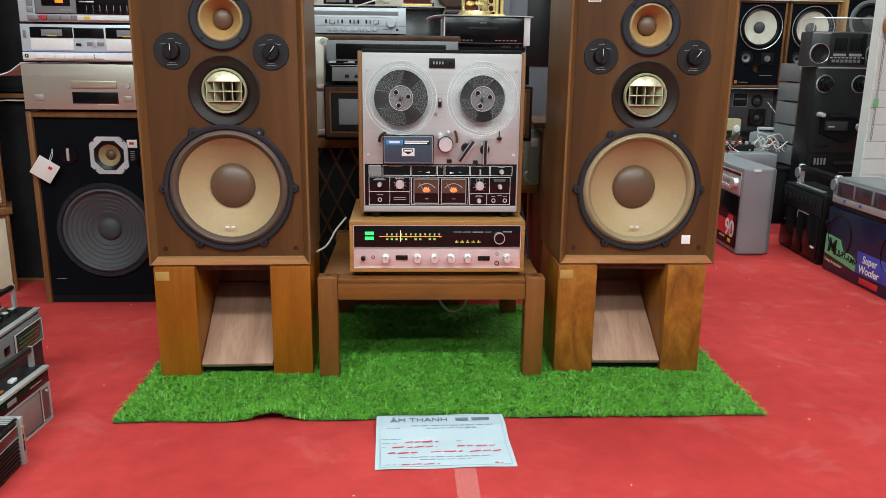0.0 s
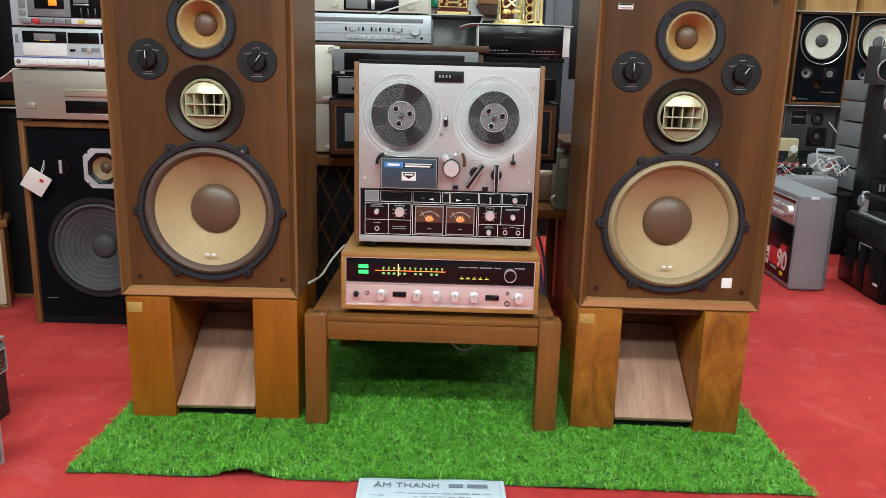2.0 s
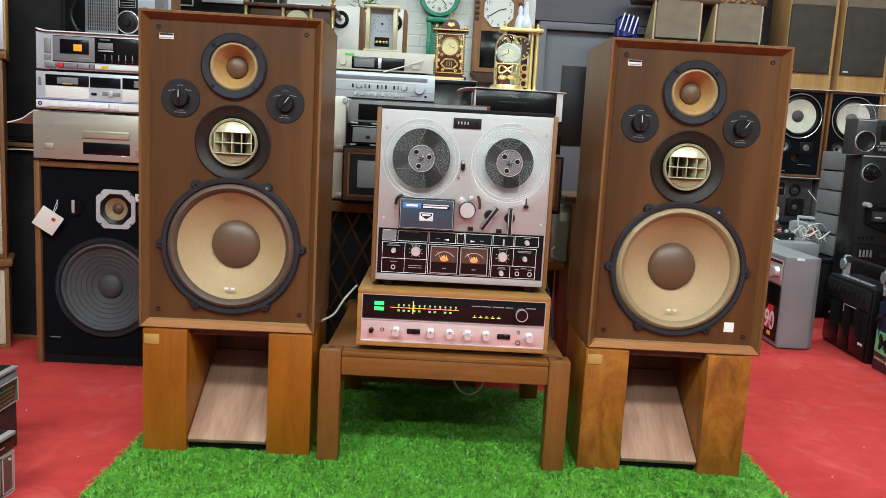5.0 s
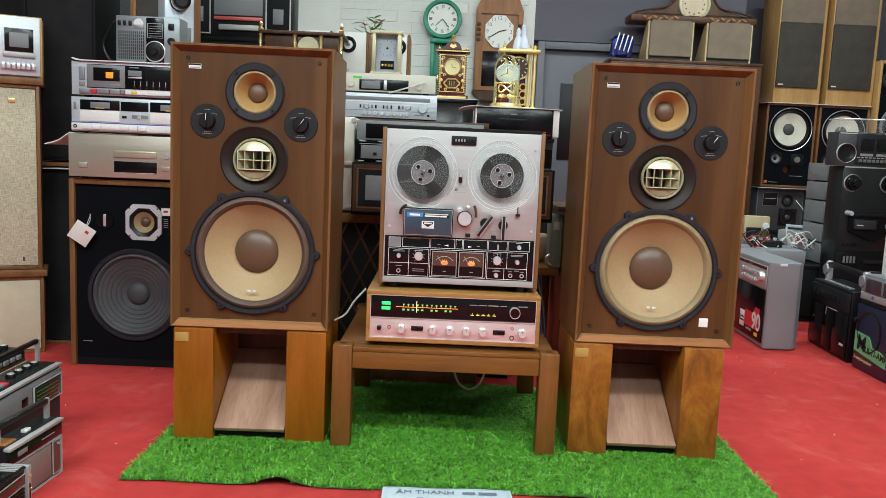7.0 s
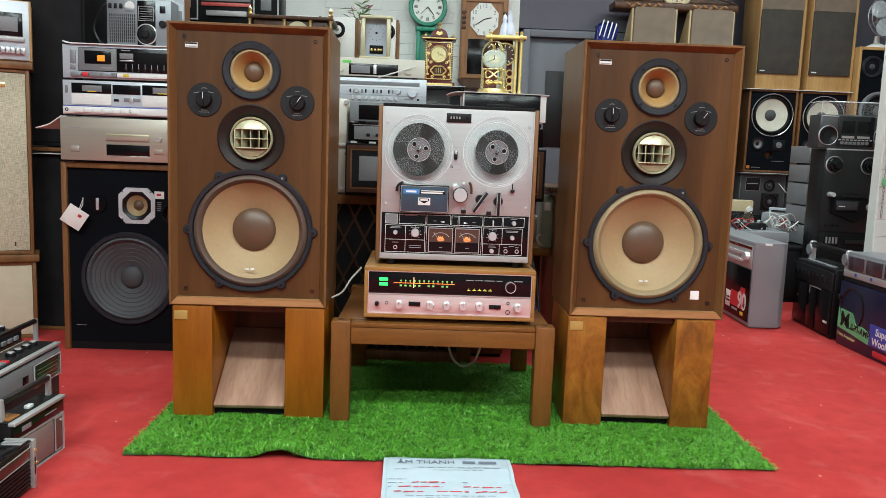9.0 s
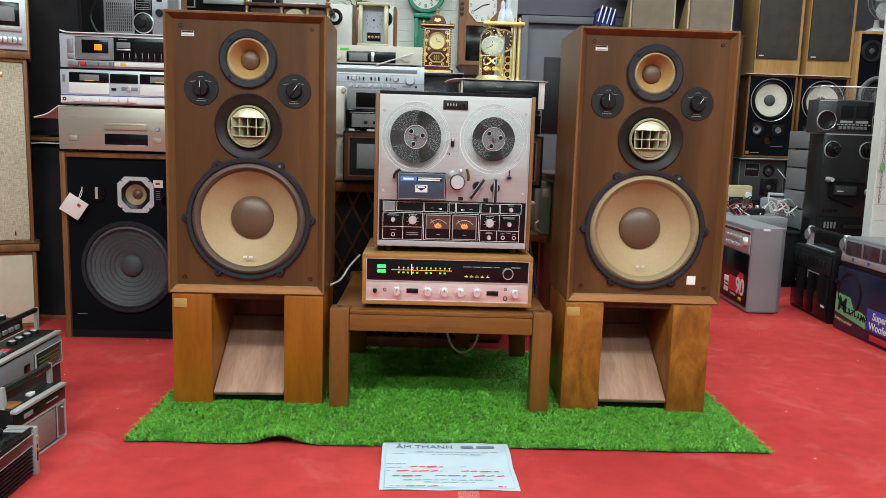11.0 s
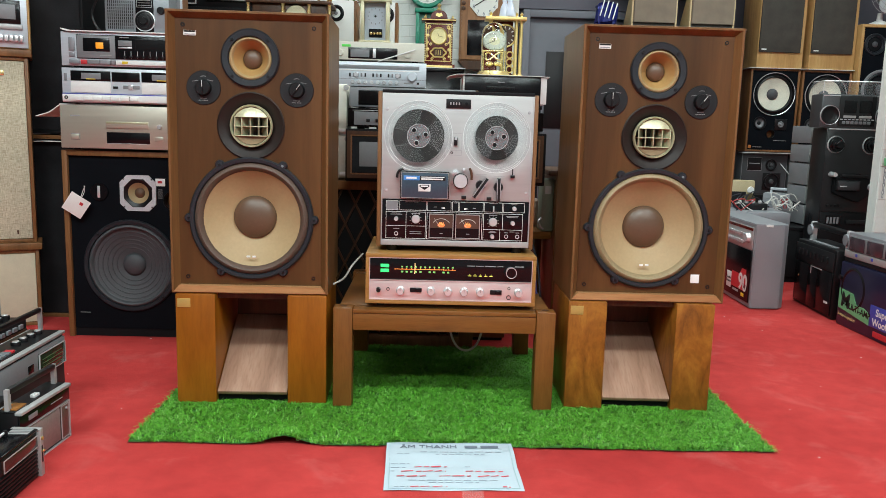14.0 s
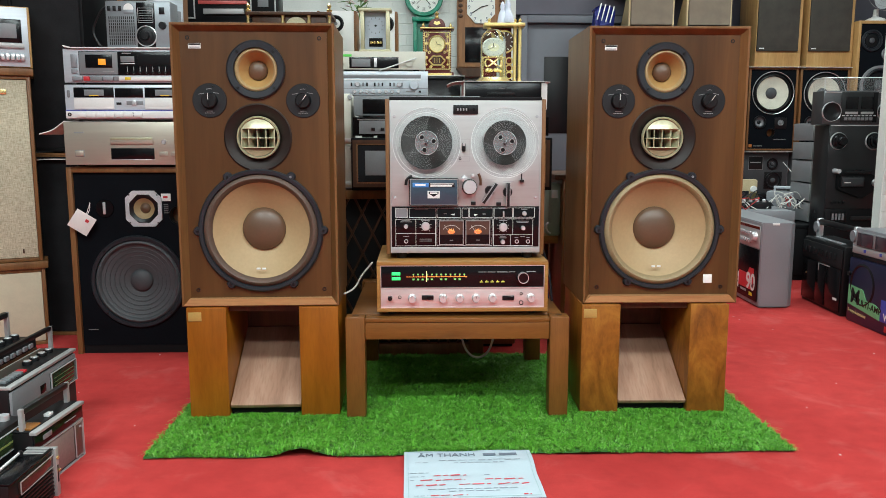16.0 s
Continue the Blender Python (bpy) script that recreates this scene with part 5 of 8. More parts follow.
def cassette_deck_low():
    u, f = unit("cassette_deck", "white silver double cassette deck on the cd player", "cassette deck", pose(-0.297, 3.03, 0.8125), 0.43, 0.120, 0.28, SILVER)
    plate("blue_line", f, STICKBLUE, 0.0, 0.43, 0.034, 0.0365, 0.002, bev=0)
    k = plate("key_strip", f, WHITE, 0.002, 0.43, 0.010, 0.033, 0.006)
    for i in range(7):
        plate("key", k, WHITE, 0.042 + 0.031 * i, 0.070 + 0.031 * i, 0.014, 0.027, 0.011, bev=0.001)
    for x in (0.015, 0.225):
        part("jack", lathe([(0.006, 0), (0.006, -0.008), (0.003, -0.008), (0.003, -0.004), (0, -0.004)], x, 0, 0.022, 16), BLACK, f)
    for x in (0.030, 0.265):
        w = plate("cassette_window", f, SHINE, x, x + 0.132, 0.078, 0.111, 0.002, label="dark cassette window")
        plate("cassette", w, GREY, x + 0.035, x + 0.10, 0.084, 0.104, 0.0026)
        plate("tape_label", w, STICKYELLOW, x + 0.052, x + 0.082, 0.083, 0.086, 0.003, bev=0)
        plate("door", f, WHITE, x, x + 0.132, 0.040, 0.0765, 0.003)
    plate("display", f, SHINE, 0.166, 0.259, 0.078, 0.109, 0.002)
    plate("switch", f, BLACK, 0.17, 0.186, 0.054, 0.062, 0.003)
    plate("slider_slot", f, GREY, 0.203, 0.258, 0.054, 0.066, 0.001)
    plate("slider", f, CHROME, 0.222, 0.236, 0.052, 0.068, 0.006, bev=0.001)
    plate("button", f, GREY, 0.009, 0.017, 0.078, 0.102, 0.004, bev=0.001)


cassette_deck_low()


def cassette_deck_top():
    u, f = unit("cassette_deck", "silver cassette deck with black centre and orange cassette", "cassette deck", pose(-0.295, 3.03, 0.9335), 0.43, 0.116, 0.28, SILVER)
    plate("button", f, LIGHTGREY, 0.026, 0.045, 0.055, 0.098, 0.004, bev=0.001)
    plate("button", f, LIGHTGREY, 0.026, 0.045, 0.035, 0.050, 0.004, bev=0.001)
    b = plate("black_panel", f, SHINE, 0.052, 0.42, 0.030, 0.108, 0.002)
    dr = plate("cassette_door", f, GREY, 0.054, 0.180, 0.032, 0.106, 0.005, bev=0.001)
    w = plate("cassette_window", dr, SHINE, 0.075, 0.163, 0.054, 0.097, 0.0062)
    plate("cassette_label", w, ORANGE, 0.117, 0.142, 0.063, 0.083, 0.007, label="orange cassette label with a faint added glow")
    plate("door_print", dr, GREYPRINT, 0.13, 0.168, 0.040, 0.044, 0.0058, bev=0)
    d = plate("display", f, GREY, 0.190, 0.235, 0.073, 0.092, 0.0035)
    plate("bar", f, CHROME, 0.190, 0.236, 0.066, 0.070, 0.005)
    plate("meter_display", f, MATT, 0.246, 0.40, 0.062, 0.096, 0.003)
    for i in range(7):
        plate("slider", f, CHROME, 0.210 + 0.021 * i, 0.2115 + 0.021 * i, 0.034, 0.058, 0.003, bev=0)
        plate("slider_cap", f, BLACK, 0.2065 + 0.021 * i, 0.215 + 0.021 * i, 0.036, 0.042, 0.007, bev=0.001)
    for a, b2, mt in ((0.028, 0.062, LIGHTGREY), (0.066, 0.086, STICKRED), (0.088, 0.128, GREY), (0.13, 0.164, LIGHTGREY), (0.166, 0.18, GREY), (0.182, 0.40, WHITE)):
        plate("key", f, mt, a, b2, 0.012, 0.026, 0.008, bev=0.001)
    plate("yellow_label", f, STICKYELLOW, 0.203, 0.222, 0.0145, 0.0235, 0.009)
    plate("maker_print", f, GREYPRINT, 0.195, 0.225, 0.100, 0.103, 0.0026, bev=0)


cassette_deck_top()


def loose_sheet(pts, wid, label):
    """A bent sheet of foam paper that follows the points, wid deep."""
    bm = bmesh.new()
    cs = curve_points(pts, 18)
    a = [bm.verts.new(p) for p in cs]
    b = [bm.verts.new(Vector(p) + Vector((0.01, wid, 0))) for p in cs]
    for i in range(len(cs) - 1):
        bm.faces.new((a[i], a[i + 1], b[i + 1], b[i]))
    g = bmesh.ops.extrude_face_region(bm, geom=bm.faces[:])
    for v in g["geom"]:
        if isinstance(v, bmesh.types.BMVert):
            v.co.z += 0.0012 if wid < 0.04 else 0.0035
    bmesh.ops.recalc_face_normals(bm, faces=bm.faces[:])
    return single("packing_sheet", bm, WHITE, label, "packing sheet", group="packing sheets")


loose_sheet([(-0.405, 3.06, 0.768), (-0.36, 3.06, 0.782), (-0.32, 3.05, 0.806), (-0.296, 3.05, 0.8105), (-0.1, 3.05, 0.8105)], 0.15, "white foam sheet drooping from under the cassette deck")
loose_sheet([(-0.29, 3.02, 1.057), (-0.27, 3.02, 1.0515), (-0.2, 3.02, 1.0505), (0.11, 3.02, 1.0505)], 0.2, "white foam sheet under the grey radio")


def field_radio():
    r = thing("portable_radio", "grey portable world band radio with round tuning dial", "radio", pose(-0.157, 3.055, 1.0535, 0, 0, 0))
    part("body", box(0, 0.215, 0, 0.085, 0, 0.155, 0.004), STEEL, r)
    sl = bmesh.new()
    for i in range(13):
        for j in range(9):
            box(0.010 + 0.0068 * i, 0.0128 + 0.0068 * i, -0.0006, 0.001, 0.012 + 0.0105 * j, 0.0205 + 0.0105 * j, 0, bm=sl)
    tagged(part("grille_mesh", sl, BLACK, r), kind="stuff")
    for i in range(3):
        part("switch", box(0.008 + 0.018 * i, 0.018 + 0.018 * i, -0.004, 0.001, 0.122, 0.138, 0.001), BLACK, r)
    mtr = part("meter", lathe([(0, -0.0015), (0.016, -0.0015), (0.017, 0.001)], 0.077, 0, 0.130, 24), WHITE, r)
    part("meter_cover", box(0.060, 0.094, -0.0025, 0.001, 0.112, 0.126, 0.001), STEEL, mtr)
    p = part("black_panel", box(0.103, 0.163, -0.003, 0.001, 0.002, 0.150, 0.002), SHINE, r)
    part("dial_window", ringframe(0.108, 0.158, 0.084, 0.132, 0.0012, -0.0042, -0.002), CHROME, p)
    pr = bmesh.new()
    for i in range(5):
        box(0.112, 0.154, -0.0038, -0.0026, 0.090 + 0.008 * i, 0.0915 + 0.008 * i, 0, bm=pr)
    part("dial_print", pr, GREYPRINT, p)
    part("tuning_dial", lathe([(0, -0.018), (0.011, -0.018), (0.013, -0.010), (0.022, -0.009), (0.024, -0.006), (0.031, -0.004), (0.033, 0.0)], 0.134, -0.002, 0.040, 36), BLACK, p, "round black tuning dial")
    part("dial_ring", lathe([(0.0315, -0.005), (0.0325, -0.0062), (0.0345, -0.0055), (0.035, 0.0)], 0.134, -0.002, 0.040, 36), CHROME, p)
    part("switch", box(0.178, 0.196, -0.004, 0.001, 0.112, 0.134, 0.001), BLACK, r)
    part("knob", knob(0.188, 0.075, 0.012, 0.012, 0, 20), BLACK, r)
    part("strap", tube(curve_points([(0.0, 0.03, 0.145), (-0.025, 0.02, 0.12), (-0.05, 0.02, 0.06), (-0.03, 0.02, 0.012), (-0.004, 0.02, 0.004)], 16), 0.004, 6), BLACK, r, "black leather strap")


field_radio()


def turned(x, y, z, w, a):
    """Where a thing w wide stands, turned by a degrees about its front corner at x, y."""
    return x - w * math.cos(radians(a)), y - w * math.sin(radians(a)), z, 0, 0, a


def cloth_cabinet(name, label, m, w, h, d, case, cloth, edge=0.018, group="", top=0.0):
    """A cased loudspeaker whose front is one stretched grille cloth. Left lower front corner at the origin."""
    s = thing(name, label, "loudspeaker", m, group)
    panels(s, [("side_panel", 0, edge, 0, d, 0, h), ("side_panel", w - edge, w, 0, d, 0, h), ("bottom_panel", edge, w - edge, 0, d, 0, edge),
               ("top_panel", edge, w - edge, 0, d, h - edge, h), ("inner_box", edge, w - edge, 0.03, d, edge, h - edge)], case)
    part("grille_cloth", box(edge + 0.001, w - edge - 0.001, 0.004, 0.029, edge + 0.001, h - edge - 0.001, 0.004), cloth, s)
    if top:
        part("top_board", box(-0.012, w + 0.012, -0.012, d, h + 0.0005, h + top, 0.003), case, s)
    return s


b = cloth_cabinet("loudspeaker", "old loudspeaker with cream linen grille, standing on the carpet", pose(*turned(-0.486, 3.2, 0.0, 0.435, 25)), 0.435, 0.285, 0.32, BROWN, CREAMCLOTH, 0.012, "linen loudspeakers", 0.026)
t = cloth_cabinet("loudspeaker", "old loudspeaker with coarse tan linen grille, on another loudspeaker", pose(*turned(-0.490, 3.2, 0.3125, 0.435, 25)), 0.435, 0.66, 0.32, BROWN, TANCLOTH, 0.012, "linen loudspeakers", 0.026)
part("badge", box(0.335, 0.358, 0.001, 0.005, 0.595, 0.612, 0.0008), BRASS, t, "small brass badge")
part("badge", box(0.372, 0.377, 0.001, 0.005, 0.03, 0.045, 0.0008), DARKWOOD, t)


def tape_recorder():
    u = thing("cassette_recorder", "silver cassette recorder in a wooden case, on the loudspeaker", "cassette recorder", pose(*turned(-0.480, 3.205, 1.0005, 0.412, 25)))
    part("case", box(0, 0.412, 0.008, 0.26, 0, 0.21, 0.003), OAK, u)
    f = part("faceplate", box(0.004, 0.405, 0, 0.0075, 0.004, 0.206, 0.001), SILVER, u)
    w = part("cassette_window", box(0.295, 0.385, -0.004, 0.001, 0.085, 0.165, 0.003), SHINE, f)
    part("cassette", box(0.31, 0.37, -0.0055, -0.0035, 0.10, 0.15, 0.001), GREY, w)
    part("ledge", box(0.290, 0.390, -0.010, 0.001, 0.066, 0.083, 0.002), ALU, f)
    for i in range(7):
        part("key", box(0.285 + 0.0155 * i, 0.298 + 0.0155 * i, -0.018, 0.001, 0.024, 0.046, 0.003), CHROME, f)
    part("meter", box(0.17, 0.265, -0.003, 0.001, 0.10, 0.16, 0.001), IVORY, f)
    for i in range(4):
        part("knob", knob(0.04 + 0.035 * i, 0.06, 0.011, 0.014, 0, 18), CHROME, f)


tape_recorder()
cloth_cabinet("loudspeaker", "black cloth loudspeaker with brown edges behind the stack", pose(-0.60, 3.32, 0), 0.40, 0.70, 0.25, BROWN, CLOTH, 0.014, "black cloth loudspeakers")
cloth_cabinet("loudspeaker", "black cloth loudspeaker standing on a second one", pose(-0.62, 3.34, 0.7055), 0.27, 0.95, 0.23, MATT, CLOTH, 0.012, "black cloth loudspeakers")
cloth_cabinet("loudspeaker", "tall brown cased loudspeaker with grey brown cloth grille", pose(-0.245, 3.40, 0), 0.215, 1.55, 0.17, BROWN, GREYCLOTH, 0.022, "brown cased loudspeakers")
loose_sheet([(-0.56, 3.30, 0.672), (-0.50, 3.30, 0.676), (-0.43, 3.30, 0.676), (-0.38, 3.30, 0.683), (-0.31, 3.34, 0.703), (-0.25, 3.34, 0.703)], 0.05, "white foam sheet hanging over the black loudspeaker")


# ---- portable radios on the carpet ----
def carry_handle(parent, x0, x1, y, z0, z1, r=0.006, material=None, lean=0.0):
    bm = box(x0 + 0.008, x1 - 0.008, y - r + lean, y + r + lean, z1 - 2 * r, z1, r * 0.5)
    h = part("handle", bm, material or BLACK, parent)
    for x in (x0, x1 - 0.012):
        arm = prism([(x, z0), (x + 0.012, z0), (x + 0.012, z1 - 0.001), (x, z1 - 0.001)], y - r * 0.7, y + r * 0.7, 0.001)
        part("handle_arm", arm, ALU, h)
    return h


def radio_large():
    r = thing("radio_cassette", "black and silver radio cassette recorder with raised handle", "radio", pose(-0.036, 2.23, 0, 0, 0, 90), "portable radios on the carpet")
    w, h, d = 0.335, 0.20, 0.095
    hw = w / 2
    part("body", box(-hw, hw, 0.004, d, 0.0, h - 0.008, 0.004), BLACK, r)
    part("grille", box(-hw + 0.008, hw - 0.008, 0.0, 0.006, 0.008, 0.118, 0.002), plain("grille_brown_black", (0.03, 0.02, 0.02), 0.6), r)
    part("front_band", box(-hw + 0.003, hw - 0.003, -0.002, 0.006, 0.121, h - 0.014, 0.002), GREY, r, "grey front band")
    wd = part("dial_window", box(0.015, hw - 0.012, -0.006, 0.0, 0.118, 0.176, 0.002), plain("dial_dark_green", (0.02, 0.035, 0.02), 0.12, bump=0), r, "dark dial window")
    part("window_rim", ringframe(0.015, hw - 0.012, 0.118, 0.176, 0.002, -0.0075, -0.004), CHROME, wd)
    pr = bmesh.new()
    for i in range(4):
        box(0.03, hw - 0.03, -0.0068, -0.0058, 0.128 + 0.010 * i, 0.130 + 0.010 * i, 0, bm=pr)
    part("dial_print", pr, plain("dial_print_green", (0.10, 0.16, 0.07), 0.5, bump=0), wd)
    part("small_window", box(-0.035, -0.008, -0.004, 0.0, 0.140, 0.160, 0.001), SHINE, r)
    tp = part("top_panel", box(-hw, hw, -0.003, d, h - 0.0075, h, 0.002), ALU, r, "pale metal top panel")
    part("control_well", box(-hw + 0.008, hw - 0.006, 0.012, d - 0.008, h - 0.001, h + 0.0015, 0.001), BLACK, tp)
    for i in range(6):
        part("key", box(-0.145 + 0.017 * i, -0.132 + 0.017 * i, 0.02, 0.042, h, h + 0.007, 0.0015), STEEL if i != 5 else STICKRED, tp)
    for x in (0.01, 0.045, 0.085, 0.12):
        kb = part("knob", lathe([(0.012, 0), (0.012, 0.008), (0.011, 0.010), (0, 0.010)], x, 0.048, h, 18, "z"), BLACK, tp)
        part("knob_cap", lathe([(0.0085, 0.0101), (0.008, 0.0118), (0, 0.0118)], x, 0.048, h, 18, "z"), CHROME, kb)
    carry_handle(r, -hw, hw, 0.060, h - 0.03, h + 0.062)
    part("aerial", tube([(-0.14, -0.006, 0.132), (0.02, -0.006, 0.125)], 0.0022, 8), CHROME, r)
    part("strap_loop", tube(curve_points([(hw, 0.06, 0.12), (hw + 0.018, 0.05, 0.115), (hw + 0.016, 0.045, 0.095), (hw + 0.012, 0.05, 0.085), (hw, 0.05, 0.088)], 14), 0.0025, 6), BLACK, r)


def radio_small():
    r = thing("portable_radio", "small silver fronted portable radio with folding handle", "radio", pose(0.070, 2.060, 0, 0, 0, 86), "portable radios on the carpet")
    w, h, d = 0.205, 0.137, 0.055
    hw = w / 2
    part("body", box(-hw, hw, 0.003, d, 0.0, h - 0.006, 0.003), BLACK, r)
    part("front_grille", box(-hw + 0.006, hw - 0.045, -0.001, 0.004, 0.008, 0.086, 0.002), plain("warm_grey_grille", (0.30, 0.25, 0.235), 0.5, 0.3), r, "warm grey metal grille")
    dl = part("tuning_strip", box(hw - 0.042, hw - 0.008, -0.002, 0.004, 0.008, 0.088, 0.001), plain("strip_brown", (0.12, 0.07, 0.06), 0.3), r)
    part("strip_rim", ringframe(hw - 0.042, hw - 0.008, 0.008, 0.088, 0.0015, -0.003, -0.001), CHROME, dl)
    part("screw", lathe([(0.003, 0), (0.003, -0.004), (0, -0.004)], hw - 0.02, -0.002, 0.078, 10), CHROME, dl)
    part("shelf_rim", ringframe(-hw + 0.001, hw - 0.001, 0.0, 0.092, 0.0025, -0.002, 0.004), CHROME, r)
    part("upper_band", box(-hw, hw, -0.001, 0.004, 0.094, h - 0.012, 0.001), SHINE, r)
    part("name_plate", box(-0.07, -0.035, -0.002, 0.0, 0.104, 0.115, 0.0005), LIGHTGREY, r)
    part("print", box(0.02, 0.07, -0.0018, 0.0, 0.108, 0.110, 0), GREYPRINT, r)
    part("top_trim", box(-hw - 0.001, hw + 0.001, -0.006, 0.010, h - 0.011, h - 0.003, 0.002), ALU, r, "silver top trim")
    part("top_panel", box(-hw, hw, 0.0105, d, h - 0.0058, h - 0.003, 0.001), BLACK, r)
    part("dial_window", box(-hw + 0.01, -hw + 0.05, 0.012, d - 0.012, h - 0.003, h + 0.001, 0.001), LIT_AMBER, r)
    part("switch", box(-0.01, 0.01, 0.018, 0.03, h - 0.003, h + 0.004, 0.001), WHITE, r)
    carry_handle(r, -hw + 0.004, hw - 0.004, 0.030, h - 0.02, h + 0.046, 0.007, GREYBLACK)


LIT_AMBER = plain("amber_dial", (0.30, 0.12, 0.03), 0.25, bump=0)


def radio_front():
    r = thing("portable_radio", "black portable radio with chromed end strip", "radio", pose(0.112, 1.855, 0, 0, 0, 90), "portable radios on the carpet")
    w, h, d = 0.19, 0.107, 0.06
    hw = w / 2
    part("body", box(-hw, hw - 0.014, 0.003, d, 0.0, h - 0.003, 0.003), BLACK, r)
    gr = bmesh.new()
    for i in range(7):
        box(-hw + 0.006, hw - 0.020, -0.001, 0.004, 0.008 + 0.0085 * i, 0.0125 + 0.0085 * i, 0.001, bm=gr)
    part("louvres", gr, BLACK, r)
    dw = part("dial_window", box(-0.06, hw - 0.020, -0.002, 0.004, 0.070, 0.096, 0.001), plain("dial_brown", (0.05, 0.025, 0.02), 0.15, bump=0), r)
    part("window_rim", ringframe(-0.06, hw - 0.020, 0.070, 0.096, 0.0014, -0.0032, -0.001), ALU, dw)
    part("end_strip", box(hw - 0.0135, hw, -0.004, d, 0.0, h - 0.001, 0.001), ALU, r, "silver end strip")
    part("slot", box(hw - 0.010, hw - 0.004, -0.0048, 0.0, 0.030, 0.068, 0.001), BLACK, r)
    part("slider", box(hw - 0.011, hw - 0.003, -0.009, -0.004, 0.054, 0.059, 0.001), BRASS, r)
    part("earphone_jack", lathe([(0.004, 0), (0.004, -0.003), (0, -0.003)], hw - 0.007, -0.004, 0.084, 12), BRASS, r)
    part("stub", tube([(hw, 0.02, 0.082), (hw + 0.012, 0.015, 0.087)], 0.003, 8), CHROME, r)
    tp = part("top_panel", box(-hw, hw - 0.015, -0.001, d, h - 0.0025, h + 0.001, 0.001), SHINE, r)
    for i in range(5):
        part("vent", box(hw - 0.045 + 0.008 * i, hw - 0.040 + 0.008 * i, 0.006, 0.05, h + 0.0003, h + 0.0016, 0), ALU, tp)
    part("aerial", tube([(-0.09, 0.045, h + 0.006), (0.03, 0.045, h + 0.010)], 0.003, 8), CHROME, r)
    part("aerial_tip", lathe([(0.005, 0), (0.006, 0.006), (0.004, 0.012), (0, 0.012)], 0.036, 0.045, h + 0.002, 12, "z"), BLACK, r)


def radio_rear():
    r = thing("radio_cassette", "black radio recorder with knobs along its top edge", "radio", pose(-0.20, 2.36, 0, 0, 0, 90), "portable radios on the carpet")
    w, h, d = 0.33, 0.20, 0.10
    hw = w / 2
    part("body", box(-hw, hw, 0.0, d, 0.0, h, 0.004), BLACK, r)
    part("front_band", box(-hw + 0.004, hw - 0.004, -0.003, 0.002, 0.10, h - 0.03, 0.002), DARKWOOD, r)
    for i in range(9):
        part("key", box(-0.14 + 0.032 * i, -0.12 + 0.032 * i, -0.006, 0.0, h - 0.024, h - 0.012, 0.001), GREY, r)
    for x in (0.02, 0.06, 0.10, 0.135):
        kb = part("knob", lathe([(0.013, 0), (0.013, 0.010), (0.011, 0.012), (0, 0.012)], x, 0.045, h, 18, "z"), BLACK, r)
        part("knob_cap", lathe([(0.009, 0.0121), (0.0085, 0.0135), (0, 0.0135)], x, 0.045, h, 18, "z"), CHROME, kb)
    carry_handle(r, -hw + 0.03, hw - 0.01, 0.07, h - 0.03, h + 0.075, 0.008)


def radio_low():
    r = thing("portable_radio", "small black radio with green tuning window", "radio", pose(0.012, 1.93, 0, 0, 0, 88), "portable radios on the carpet")
    part("body", box(-0.09, 0.09, 0.0, 0.06, 0, 0.15, 0.004), BLACK, r)
    w = part("dial_window", box(-0.06, 0.082, -0.003, 0.001, 0.095, 0.138, 0.002), plain("window_green", (0.03, 0.05, 0.02), 0.15, bump=0), r)
    part("window_rim", ringframe(-0.06, 0.082, 0.095, 0.138, 0.002, -0.0045, -0.002), CHROME, w)
    part("dial_print", box(-0.05, 0.07, -0.004, -0.0028, 0.112, 0.116, 0), plain("print_olive", (0.25, 0.28, 0.08), 0.5, bump=0), w)
    part("knob", lathe([(0.012, 0), (0.012, 0.012), (0, 0.012)], 0.06, 0.03, 0.15, 16, "z"), CHROME, r)


radio_large()
radio_small()
radio_front()
radio_rear()
radio_low()


def slide_projector():
    p = thing("slide_projector", "silver slide projector with black lens barrel", "projector", pose(0.02, 3.165, 1.0545, 0, 0, 30))
    part("body", box(-0.05, 0.05, 0.0, 0.12, 0.0, 0.31, 0.006), SILVER, p)
    part("vent", box(-0.04, 0.04, -0.002, 0.001, 0.02, 0.14, 0.002), GREY, p)
    ln = part("lens_barrel", lathe([(0, -0.040), (0.020, -0.040), (0.026, -0.048), (0.030, -0.046), (0.030, -0.012), (0.034, -0.010), (0.034, 0)], 0.0, 0, 0.225, 28), BLACK, p, "black lens barrel")
    part("lens_ring", lathe([(0.0305, -0.030), (0.033, -0.028), (0.033, -0.020), (0.0305, -0.018)], 0.0, 0, 0.225, 28), CHROME, ln)


slide_projector()


# ---- behind the tape deck ----
def rack():
    t = thing("equipment_table", "dark wooden table behind the tape deck", "table", pose(0.30, 3.72, 0))
    part("tabletop", box(0, 0.85, 0, 0.70, 0.905, 0.930, 0.003), DARKWOOD, t)
    for x in (0.02, 0.79):
        for y in (0.02, 0.64):
            part("leg", box(x, x + 0.04, y, y + 0.04, 0, 0.904, 0.002), DARKWOOD, t)


rack()


